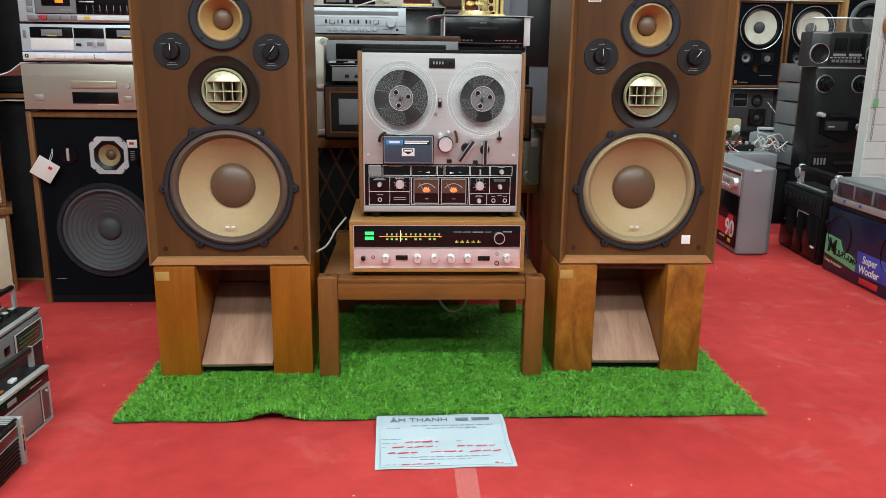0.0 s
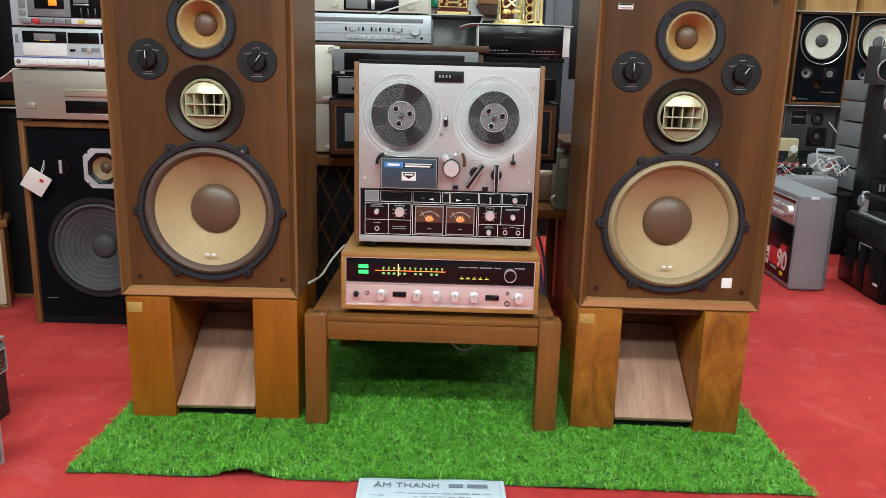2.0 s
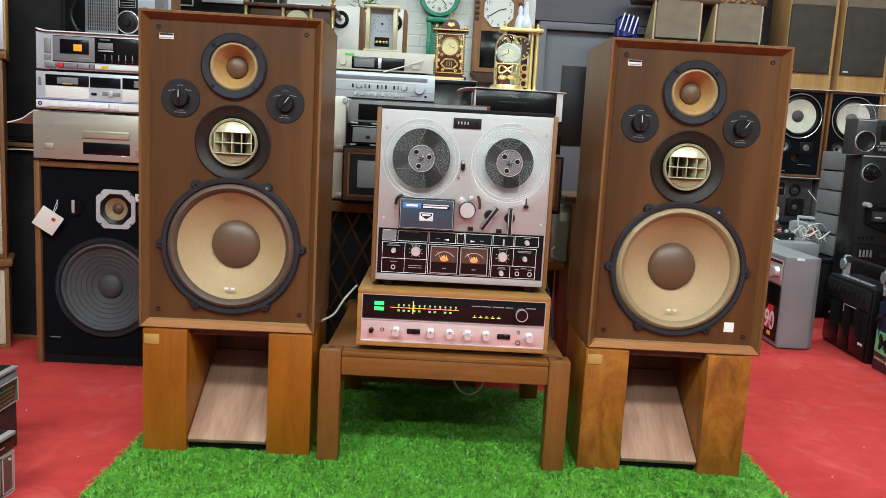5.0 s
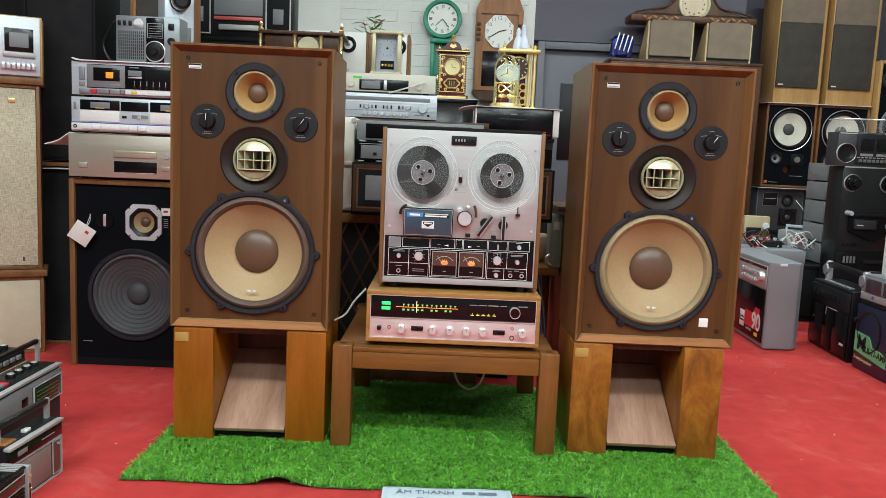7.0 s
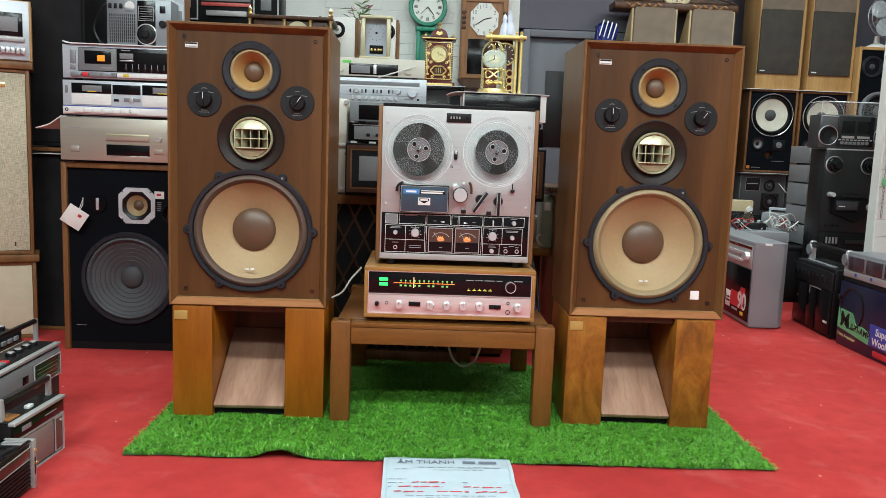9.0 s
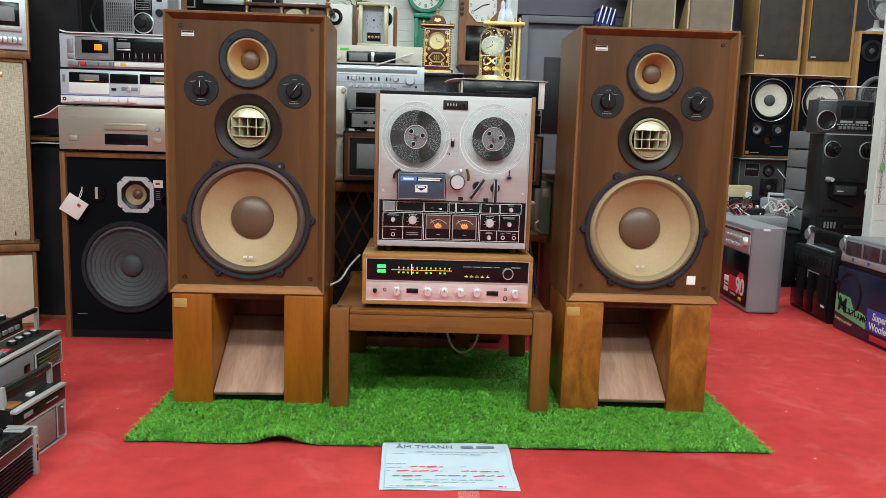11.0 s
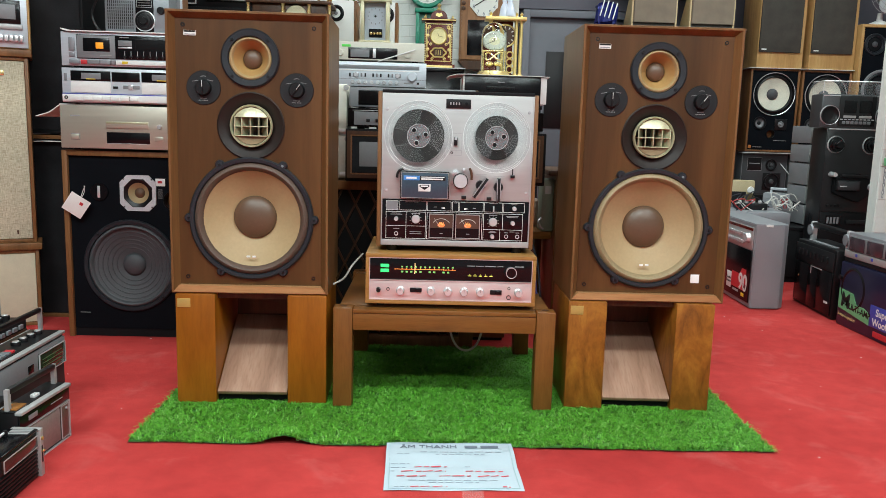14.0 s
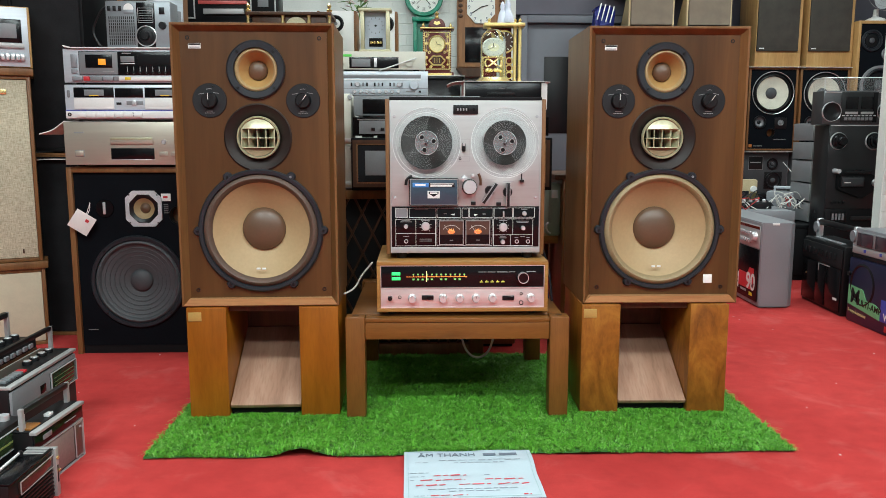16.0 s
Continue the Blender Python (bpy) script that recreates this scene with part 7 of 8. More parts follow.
def roman_dial(parent, cx, cz, y, r, ringmat, facemat, rim=0.02):
    d = part("dial", lathe([(0, -0.004), (r, -0.004), (r, 0.004)], cx, y, cz, 48), facemat, parent)
    part("bezel", lathe([(r - 0.002, -0.004), (r + rim * 0.2, -0.020), (r + rim * 0.8, -0.022), (r + rim, -0.010), (r + rim, 0.02)], cx, y, cz, 48), ringmat, d)
    for i in range(12):
        a = math.pi / 2 - radians(30 * i)
        for o in ((-0.05, 0.05) if i % 3 else (-0.09, 0, 0.09)):
            part("hour_mark", tube([(cx + r * 0.68 * math.cos(a + o), y - 0.005, cz + r * 0.68 * math.sin(a + o)), (cx + r * 0.90 * math.cos(a + o * 0.8), y - 0.005, cz + r * 0.90 * math.sin(a + o * 0.8))], 0.0022, 4), BLACK, d)
    return d


def green_clock():
    c = thing("pendulum_clock", "green enamelled wall clock with white roman dial", "clock", pose(0.921, 5.94, 1.725))
    d = roman_dial(c, 0, 0, 0, 0.105, GREEN, PALEDIAL, 0.030)
    part("pointer", tube([(0.045, -0.010, -0.055), (0, -0.010, 0)], 0.003, 5), BLACK, d)
    part("pointer", tube([(-0.05, -0.010, -0.048), (0, -0.010, 0)], 0.002, 5), BLACK, d)
    part("collar", box(-0.082, 0.082, -0.02, 0.058, -0.165, -0.135, 0.004), GREEN, c)
    bx = box(-0.075, -0.050, -0.01, 0.058, -0.50, -0.166, 0.003)
    box(0.050, 0.075, -0.01, 0.058, -0.50, -0.166, 0.003, bm=bx)
    box(-0.050, 0.050, -0.01, 0.058, -0.50, -0.46, 0.003, bm=bx)
    box(-0.050, 0.050, 0.045, 0.058, -0.46, -0.166, 0, bm=bx)
    part("pendulum_case", bx, GREEN, c)
    p = part("pendulum_rod", tube([(0, 0.02, -0.17), (0, 0.02, -0.38)], 0.003, 6), BRASS, c)
    part("pendulum_bob", lathe([(0, -0.006), (0.028, -0.003), (0.028, 0.003), (0, 0.006)], 0, 0.02, -0.40, 24), BRASS, p)


green_clock()


def wall_clock():
    c = thing("wall_clock", "carved brown wooden wall clock with eight sided dial", "clock", pose(1.318, 5.93, 1.18))
    w = 0.165
    part("case", prism([(-w, 0.06), (w, 0.06), (w, 0.62), (w * 0.8, 0.70), (0, 0.76), (-w * 0.8, 0.70), (-w, 0.62)], 0.0, 0.068, 0.004), CLOCKWOOD, c)
    part("rim", ringframe(-w + 0.012, w - 0.012, 0.07, 0.615, 0.022, -0.012, 0.0), CLOCKWOOD, c)
    part("base", prism([(-w - 0.01, 0.06), (w + 0.01, 0.06), (w * 0.7, 0.0), (-w * 0.7, 0.0)], -0.012, 0.068, 0.004), DARKWOOD, c)
    octo = [(0.105 * math.cos(radians(22.5 + 45 * i)), 0.475 + 0.118 * math.sin(radians(22.5 + 45 * i))) for i in range(8)]
    d = part("dial", prism(octo, -0.010, 0.0), PALEDIAL, c)
    for i in range(12):
        a = math.pi / 2 - radians(30 * (i + 1))
        words(str(i + 1), 0.036, INK, d, 0.082 * math.cos(a), -0.0105, 0.463 + 0.092 * math.sin(a), "numeral")
    part("pointer", tube([(-0.062, -0.013, 0.435), (0, -0.013, 0.475)], 0.0035, 5), BLACK, d)
    part("pointer", tube([(0.048, -0.013, 0.487), (0, -0.013, 0.475)], 0.0035, 5), BLACK, d)
    for sx in (-1, 1):
        for k in range(4):
            part("carving", lathe([(0, -0.022), (0.012, -0.018), (0.016, -0.010)], sx * (w - 0.022), 0, 0.52 - 0.035 * k, 10), DARKWOOD, c)
    part("pendulum_glass", box(-0.11, 0.11, -0.004, 0.0, 0.10, 0.34, 0.001), SHINE, c)


wall_clock()


def vase():
    v = thing("flower_vase", "sprig of pale flowers with green leaves", "flowers", pose(0.60, 4.15, 1.125))
    part("pot", lathe([(0, 0), (0.03, 0), (0.035, 0.05), (0.025, 0.12), (0.018, 0.17), (0.02, 0.18)], 0, 0, 0, 20, "z"), WHITE, v)
    rng = random.Random(2)
    for k in range(26):
        a, r, z = rng.uniform(0, 6.28), rng.uniform(0.01, 0.07), rng.uniform(0.19, 0.30)
        bm = bmesh.new()
        c = Vector((r * math.cos(a), r * math.sin(a) * 0.6, z))
        d = Vector((math.cos(a), math.sin(a), rng.uniform(-0.3, 0.6))).normalized() * 0.030
        s = d.cross(Vector((0, 0, 1))).normalized() * 0.011
        vs = [bm.verts.new(c - d), bm.verts.new(c + s + Vector((0, 0, 0.003))), bm.verts.new(c + d), bm.verts.new(c - s + Vector((0, 0, 0.003)))]
        bm.faces.new(vs)
        part("leaf" if k % 3 else "petal", bm, LEAF if k % 3 else PETAL, v, smooth=False)
    for k in range(5):
        a = 1.256 * k
        part("stem", tube([(0, 0, 0.15), (0.05 * math.cos(a), 0.03 * math.sin(a), 0.27)], 0.0015, 5), LEAF, v)


vase()


# ---- behind the first loudspeaker ----
plinth("display_cabinet", "black cabinet behind the walnut loudspeaker", -0.36, 0.27, 4.15, 4.5, 1.300, MATT)


def lying_clock():
    c = thing("carriage_clock", "dark wooden clock with turned brass columns", "clock", pose(0.335, 3.74, 0.931))
    part("box_under", box(-0.16, 0.095, 0.0, 0.20, 0.0, 0.265, 0.003), MATT, c)
    part("body", box(-0.15, 0.16, 0.012, 0.18, 0.2655, 0.335, 0.002), DARKWOOD, c)
    part("top", box(-0.175, 0.185, -0.01, 0.19, 0.3355, 0.350, 0.004), DARKWOOD, c)
    for x in (-0.165, -0.02, 0.09, 0.175):
        part("column", lathe([(0.008, 0.266), (0.006, 0.275), (0.008, 0.30), (0.006, 0.325), (0.009, 0.335)], x, 0.0, 0, 12, "z"), BRASS, c)
    for x in (-0.165, 0.175):
        part("finial", lathe([(0.010, 0.350), (0.012, 0.357), (0.005, 0.363), (0.010, 0.375), (0, 0.390)], x, 0.005, 0, 14, "z"), BRASS, c)
    d = part("dial", lathe([(0, -0.002), (0.045, -0.002), (0.047, 0.002)], 0.035, 0.008, 0.285, 28), CREAMGOLD, c)


lying_clock()


def boombox_back():
    b = thing("radio_cassette", "black and silver twin speaker radio cassette with red dial", "radio", pose(-0.30, 4.18, 1.3005))
    w, h = 0.52, 0.30
    part("body", box(0, w, 0.008, 0.14, 0, h, 0.005), BLACK, b)
    for x in (0.01, 0.39):
        f = part("loudspeaker_grille", box(x, x + 0.12, 0.0, 0.0078, 0.015, 0.20, 0.002), MATT, b)
        part("grille_frame", ringframe(x, x + 0.12, 0.015, 0.20, 0.006, -0.004, 0.001), ALU, f)
        part("grille_plate", box(x + 0.035, x + 0.085, -0.003, 0.0, 0.07, 0.14, 0.001), GREY, f)
    part("dial", box(0.145, 0.375, -0.002, 0.0078, 0.082, 0.098, 0.001), LIT_RED, b, "red lit tuning dial")
    part("panel", box(0.145, 0.375, 0.0, 0.0078, 0.105, 0.22, 0.001), GREY, b)
    part("keys", box(0.17, 0.36, -0.012, 0.0078, 0.035, 0.060, 0.002), ALU, b)


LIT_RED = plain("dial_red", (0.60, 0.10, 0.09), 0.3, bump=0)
boombox_back()


# ---- right side of the shop ----
plinth("display_cabinet", "low black bench along the far wall", 3.10, 4.32, 5.90, 6.36, 0.352, MATT)


def three_way(m, label):
    s = thing("loudspeaker", label, "loudspeaker", m, "white coned loudspeakers")
    w, h = 0.352, 0.58
    panels(s, [("side_panel", 0, 0.014, 0, 0.3, 0, h), ("side_panel", w - 0.014, w, 0, 0.3, 0, h), ("bottom_panel", 0.014, w - 0.014, 0, 0.3, 0, 0.012),
               ("top_panel", 0.014, w - 0.014, 0, 0.3, h - 0.012, h), ("inner_box", 0.014, w - 0.014, 0.05, 0.3, 0.012, h - 0.012)], BROWN)
    part("baffle", holed(0.0145, w - 0.0145, 0.0125, h - 0.0125, 0.006, ((0.176, 0.405, 0.136), (0.092, 0.200, 0.034), (0.176, 0.125, 0.027)), 0.01), NAVY, s, smooth=False)
    speaker_driver(s, "woofer", 0.176, 0.405, 0.004, 0.148, 0.134, 0.114, 0.040, 0.026, (SHINE, BLACK, WHITECONE, GREYCONE), "woofer with a white paper cone", 0, 0, 0.5)
    part("rim", lathe([(0.146, -0.0085), (0.149, -0.010), (0.151, -0.006)], 0.176, 0.004, 0.405, 48), CHROME, s)
    speaker_driver(s, "midrange", 0.092, 0.200, 0.004, 0.046, 0.034, 0.029, 0.013, 0.01, (BLACK, GREYCONE, GREY, BLACK), "", 0, 0, 0.5)
    tw = part("tweeter", box(0.20, 0.288, 0.0, 0.006, 0.155, 0.232, 0.01), BLACK, s)
    part("dome", lathe([(0.022, 0.0), (0.018, -0.004), (0.012, -0.001), (0.008, -0.006), (0, -0.008)], 0.243, 0.0, 0.195, 24), GREY, tw)
    part("port", lathe([(0.032, 0.001), (0.030, -0.003), (0.027, 0.0), (0.027, 0.04)], 0.176, 0.005, 0.125, 28), BLACK, s)
    part("orange_badge", box(0.022, 0.044, 0.0035, 0.0062, 0.022, 0.044, 0.0005), plain("badge_orange", (0.55, 0.18, 0.03), 0.5, bump=0), s)
    pr = box(0.055, 0.12, 0.0045, 0.0062, 0.030, 0.034, 0)
    box(0.20, 0.29, 0.0045, 0.0062, 0.078, 0.081, 0, bm=pr)
    part("small_print", pr, GREYPRINT, s)
    return s


three_way(pose(3.222, 5.90, 0.667), "dark blue fronted loudspeaker with white woofer cone, stacked")
three_way(pose(3.592, 5.90, 0.664), "dark blue fronted loudspeaker with white cone beside its twin")


def small_grey(m, label):
    s = thing("loudspeaker", label, "loudspeaker", m, "small grey loudspeakers")
    w, h = 0.335, 0.300
    part("cabinet", box(0, w, 0.006, 0.26, 0, h, 0.004), GREY, s)
    part("baffle", box(0.006, w - 0.006, 0, 0.0055, 0.006, h - 0.006, 0.003), plain("dark_grey_front", (0.045, 0.048, 0.052), 0.55), s)
    speaker_driver(s, "woofer", 0.225, 0.098, -0.001, 0.060, 0.046, 0.038, 0.018, -0.003, (BLACK, RUBBER, MATT, GREYCONE), "", 4, 0.003, 0.4)
    part("plate", box(0.160, 0.290, -0.002, 0.0, 0.036, 0.160, 0.018, 3), BLACK, s)
    speaker_driver(s, "tweeter", 0.215, 0.218, -0.001, 0.042, 0.028, 0.022, 0.012, -0.003, (BLACK, RUBBER, MATT, GREYCONE), "", 0, 0.003, 0.4)
    p = part("label_panel", box(0.040, 0.145, -0.002, 0.001, 0.175, 0.270, 0.001), BLACK, s)
    part("label_rim", ringframe(0.040, 0.145, 0.175, 0.270, 0.002, -0.0032, -0.001), GREYPRINT, p)
    part("label_line", box(0.052, 0.13, -0.0032, -0.0018, 0.225, 0.230, 0), GREYPRINT, p)


small_grey(pose(3.225, 5.94, 0.353), "small grey two way loudspeaker under a larger one")
small_grey(pose(3.605, 5.94, 0.353), "small grey two way loudspeaker beside its twin")
loose_sheet([(3.20, 5.89, 0.655), (3.3, 5.89, 0.6555), (3.6, 5.89, 0.6555), (3.95, 5.89, 0.6545)], 0.3, "white foam sheet between stacked loudspeakers")
loose_sheet([(3.19, 5.87, 1.248), (3.3, 5.88, 1.2490), (3.6, 5.88, 1.2490), (3.95, 5.88, 1.2480)], 0.3, "white foam sheet under the tall oak loudspeakers")


def oak_tower(m, label):
    s = thing("loudspeaker", label, "loudspeaker", m, "oak loudspeakers")
    w, h = 0.325, 0.80
    part("cabinet", box(0, w, 0, 0.30, 0, h, 0.003), OAK, s)
    part("grille", box(0.005, w - 0.026, -0.016, -0.0005, 0.108, 0.545, 0.004), GREYCLOTH, s, "dark grey brown cloth grille")
    part("upper_grille", box(0.008, w - 0.022, -0.012, -0.0005, 0.547, 0.79, 0.004), TAUPE, s, "taupe cloth upper grille")
    part("badge", box(0.020, 0.055, -0.018, -0.0155, 0.122, 0.130, 0.0005), PRINT, s)


oak_tower(pose(3.252, 5.90, 1.252), "oak loudspeaker with dark cloth grille, on a second loudspeaker")
oak_tower(pose(3.622, 5.90, 1.252), "oak loudspeaker with dark cloth grille beside its twin")
plinth("display_cabinet", "black cabinet in the far corner", 3.962, 4.45, 5.88, 6.3, 0.90, MATT)


def corner_speaker():
    s = thing("loudspeaker", "oak framed black loudspeaker with several drivers", "loudspeaker", pose(3.955, 5.85, 0.901))
    w, h = 0.38, 0.665
    panels(s, [("side_panel", 0, 0.02, 0, 0.3, 0, h), ("side_panel", w - 0.02, w, 0, 0.3, 0, h), ("top_panel", 0.02, w - 0.02, 0, 0.3, h - 0.02, h), ("bottom_panel", 0.02, w - 0.02, 0, 0.3, 0, 0.02)], OAK)
    part("baffle", box(0.0205, w - 0.0205, 0.012, 0.29, 0.0205, h - 0.0205, 0), NAVY, s)
    speaker_driver(s, "woofer", 0.18, 0.22, 0.010, 0.14, 0.12, 0.10, 0.04, -0.004, (GREY, RUBBER, MATT, GREYCONE), "", 0, 0, 0.4)
    speaker_driver(s, "midrange", 0.105, 0.53, 0.010, 0.075, 0.060, 0.05, 0.02, -0.004, (RUBBER, RUBBER, MATT, GREYCONE), "", 0, 0, 0.4)
    speaker_driver(s, "tweeter", 0.225, 0.44, 0.010, 0.045, 0.032, 0.026, 0.012, -0.004, (GREY, RUBBER, LIGHTGREY, GREYCONE), "", 0, 0, 0.4)


corner_speaker()


def desk_fan():
    f = thing("desk_fan", "old desk fan with pale blades and wire guard", "fan", pose(4.13, 5.86, 1.5675))
    part("base", lathe([(0, 0), (0.07, 0), (0.065, 0.02), (0.02, 0.04), (0.015, 0.09)], 0, 0.1, 0, 24, "z"), WHITE, f)
    part("motor", lathe([(0, -0.03), (0.04, -0.02), (0.045, 0.05), (0, 0.07)], 0, 0.05, 0.21, 20), LIGHTGREY, f)
    for i in range(3):
        a = radians(120 * i + 20)
        bm = lathe([(0, -0.003), (0.058, -0.002), (0.058, 0.002), (0, 0.003)], 0.075 * math.cos(a), 0.0, 0.21 + 0.075 * math.sin(a), 24)
        part("blade", bm, LIGHTBLUE, f)
    for r in (0.03, 0.06, 0.09, 0.12, 0.145):
        part("guard_ring", tube([(r * math.cos(t), -0.02 - 0.02 * (1 - r / 0.145), 0.21 + r * math.sin(t)) for t in [2 * math.pi * i / 32 for i in range(33)]], 0.0015, 5), CHROME, f)
    for i in range(10):
        a = radians(36 * i)
        part("guard_wire", tube([(0.02 * math.cos(a), -0.042, 0.21 + 0.02 * math.sin(a)), (0.145 * math.cos(a + 0.5), -0.02, 0.21 + 0.145 * math.sin(a + 0.5))], 0.0012, 5), CHROME, f)


LIGHTBLUE = plain("pale_blade", (0.45, 0.50, 0.52), 0.35)
desk_fan()
plinth("display_cabinet", "dark wall cabinet behind the second walnut loudspeaker", 2.05, 3.07, 5.66, 5.99, 1.48, DARKWOOD)


def wedge_speaker(m, label):
    s = thing("loudspeaker", label, "loudspeaker", m, "taupe loudspeakers")
    for x in (0.0, 0.298):
        side = prism([(0.0, 0.0), (0.24, 0.0), (0.055, 0.262), (0.0, 0.262)], 0.0, 0.012, 0.0015)
        bmesh.ops.transform(side, matrix=pose(x + 0.012, 0, 0, 0, 0, 90), verts=side.verts[:])
        part("side_panel", side, IVORY_WOOD, s, "pale sloping wooden side")
    part("body", box(0.0125, 0.2975, 0.02, 0.05, 0.004, 0.255, 0.002), MATT, s)
    part("base_strip", box(0.0125, 0.2975, 0.004, 0.0195, 0.0, 0.03, 0.001), GREYCLOTH, s)
    part("grille_cloth", prism([(0.013, 0.032), (0.297, 0.032), (0.297, 0.25), (0.283, 0.268), (0.027, 0.268), (0.013, 0.25)], -0.014, 0.019, 0.003), TAUPE, s, "flat taupe cloth grille")


IVORY_WOOD = plain("beige_veneer", (0.58, 0.44, 0.24), 0.5)
wedge_speaker(pose(2.305, 5.74, 1.481), "beige loudspeaker with rounded taupe cloth front")
wedge_speaker(pose(2.700, 5.74, 1.481), "beige loudspeaker with taupe cloth front beside its twin")


def long_clock():
    c = thing("mantel_clock", "long carved brown mantel clock with round gold dial", "clock", pose(2.612, 5.80, 1.737))
    part("base", box(-0.43, 0.43, -0.05, 0.12, 0.0, 0.055, 0.015, 3), DARKWOOD, c)
    for sx in (-1, 1):
        for k in range(7):
            cv = lathe([(0, -0.007), (0.010, -0.005), (0.013, 0.0)], 0, 0, 0, 8)
            bmesh.ops.transform(cv, matrix=pose(sx * (0.12 + 0.036 * k), -0.050, 0.028 + 0.005 * (-1) ** k, 0, 30 * (-1) ** k, 0) @ Matrix.Diagonal((1.7, 1, 0.7, 1)), verts=cv.verts[:])
            part("carving", cv, CLOCKWOOD, c)
        part("scroll", tube(curve_points([(sx * 0.40, -0.035, 0.062), (sx * 0.30, -0.035, 0.085), (sx * 0.20, -0.035, 0.102), (sx * 0.15, -0.035, 0.135), (sx * 0.125, -0.035, 0.185)], 20), 0.007, 8), DARKWOOD, c)
    part("body", prism([(-0.37, 0.056), (0.37, 0.056), (0.30, 0.075), (0.21, 0.092), (0.15, 0.125), (0.11, 0.20), (0.06, 0.245), (0, 0.26), (-0.06, 0.245), (-0.11, 0.20), (-0.15, 0.125), (-0.21, 0.092), (-0.30, 0.075)], -0.03, 0.10, 0.006), DARKWOOD, c)
    d = part("dial", lathe([(0, -0.004), (0.085, -0.004), (0.085, 0.004)], 0, -0.034, 0.13, 36), plain("cream_dial", (0.62, 0.50, 0.36), 0.5), c)
    part("bezel", lathe([(0.083, -0.004), (0.090, -0.014), (0.105, -0.010), (0.108, 0.004)], 0, -0.034, 0.13, 36), CREAMGOLD, d)
    for i in range(12):
        a = radians(30 * i)
        part("hour_mark", lathe([(0, -0.003), (0.006, 0)], 0.065 * math.cos(a), -0.038, 0.13 + 0.065 * math.sin(a), 8), DARKWOOD, d)


long_clock()


def blue_bag():
    bm = box(-0.07, 0.07, 0, 0.10, 0, 0.15, 0.03, 3)
    rng = random.Random(8)
    for v in bm.verts:
        v.co += Vector((rng.uniform(-1, 1), rng.uniform(-1, 1), rng.uniform(-1, 1))) * 0.012
    b = thing("plastic_bag", "crumpled shiny blue and white plastic bag", "bag", pose(2.140, 5.72, 1.481))
    part("bag", bm, plain("blue_foil", (0.02, 0.03, 0.22), 0.15, 0.3, var=0.5, scale=40), b)
    for k in range(4):
        st = box(-0.05 + 0.03 * k, -0.042 + 0.03 * k, -0.016, -0.010, 0.05, 0.16, 0.002)
        bmesh.ops.rotate(st, cent=(0, 0, 0.1), matrix=Matrix.Rotation(radians(14), 3, "Y"), verts=st.verts[:])
        part("stripe", st, WHITE, b)


blue_bag()


# ---- boxes along the aisle ----
def grey_boombox():
    b = thing("radio_cassette", "grey radio cassette with black lower front and red sticker", "radio", pose(2.412, 4.03, 0, 0, 0, -92))
    w, h = 0.62, 0.385
    hw = w / 2
    pts = [(-hw, 0.0), (hw, 0.0), (hw + 0.004, 0.012), (hw, 0.130), (hw - 0.03, 0.160), (-hw + 0.03, 0.160), (-hw, 0.130)]
    bm = bmesh.new()
    f = bm.faces.new([bm.verts.new((x, y, 0.004)) for x, y in pts])
    g = bmesh.ops.extrude_face_region(bm, geom=[f])
    for v in g["geom"]:
        if isinstance(v, bmesh.types.BMVert):
            v.co.z = h
    bmesh.ops.recalc_face_normals(bm, faces=bm.faces[:])
    bmesh.ops.bevel(bm, geom=bm.edges[:], offset=0.004, segments=2, affect="EDGES")
    part("body", bm, LIGHTGREY, b)
    lo = part("lower_front", box(-hw + 0.015, hw - 0.012, -0.006, -0.0005, 0.025, 0.262, 0.003), SHINE, b, "glossy black lower front")
    up = part("control_band", box(-hw + 0.015, hw - 0.012, -0.005, -0.0005, 0.266, 0.368, 0.003), ALU, b, "silver control band")
    part("dark_line", box(-hw + 0.02, hw - 0.014, -0.0065, -0.004, 0.352, 0.364, 0.001), MAROON, up)
    for i in range(8):
        part("key", box(hw - 0.30 + 0.026 * i, hw - 0.282 + 0.026 * i, -0.013, -0.004, 0.318, 0.334, 0.001), CHROME, up)
        part("knob", lathe([(0.009, 0), (0.009, -0.010), (0, -0.010)], hw - 0.29 + 0.026 * i, -0.005, 0.292, 14), CHROME, up)
    part("volume_knob", knob(hw - 0.055, 0.318, 0.022, 0.020, -0.005, 28), CHROME, up)
    part("red_sticker", prism([(hw - 0.225, 0.07), (hw - 0.05, 0.07), (hw - 0.05, 0.17), (hw - 0.10, 0.17), (hw - 0.125, 0.140), (hw - 0.225, 0.140)], -0.0072, -0.0055), STICKRED, lo, "red sticker")
    words("90", 0.105, PRINT, lo, hw - 0.082, -0.0076, 0.072, "lettering", bold=0.0025)
    words("W", 0.035, BLACK, lo, hw - 0.057, -0.0079, 0.080, "lettering")
    part("white_label", box(hw - 0.285, hw - 0.228, -0.0072, -0.0055, 0.055, 0.13, 0.0005), PRINT, lo)
    words("Double\nCassette", 0.016, BLACK, lo, hw - 0.256, -0.0076, 0.095, "lettering", bold=0.0004)
    part("yellow_label", box(hw - 0.095, hw - 0.06, -0.0072, -0.0055, 0.042, 0.058, 0.0005), STICKYELLOW, lo)
    part("label_print", box(hw - 0.20, hw - 0.13, -0.0074, -0.0055, 0.052, 0.062, 0.0005), GREYPRINT, lo)
    tp = part("paper_scrap", box(hw - 0.004, hw + 0.006, 0.045, 0.075, 0.374, 0.384, 0.0005), WHITE, b)


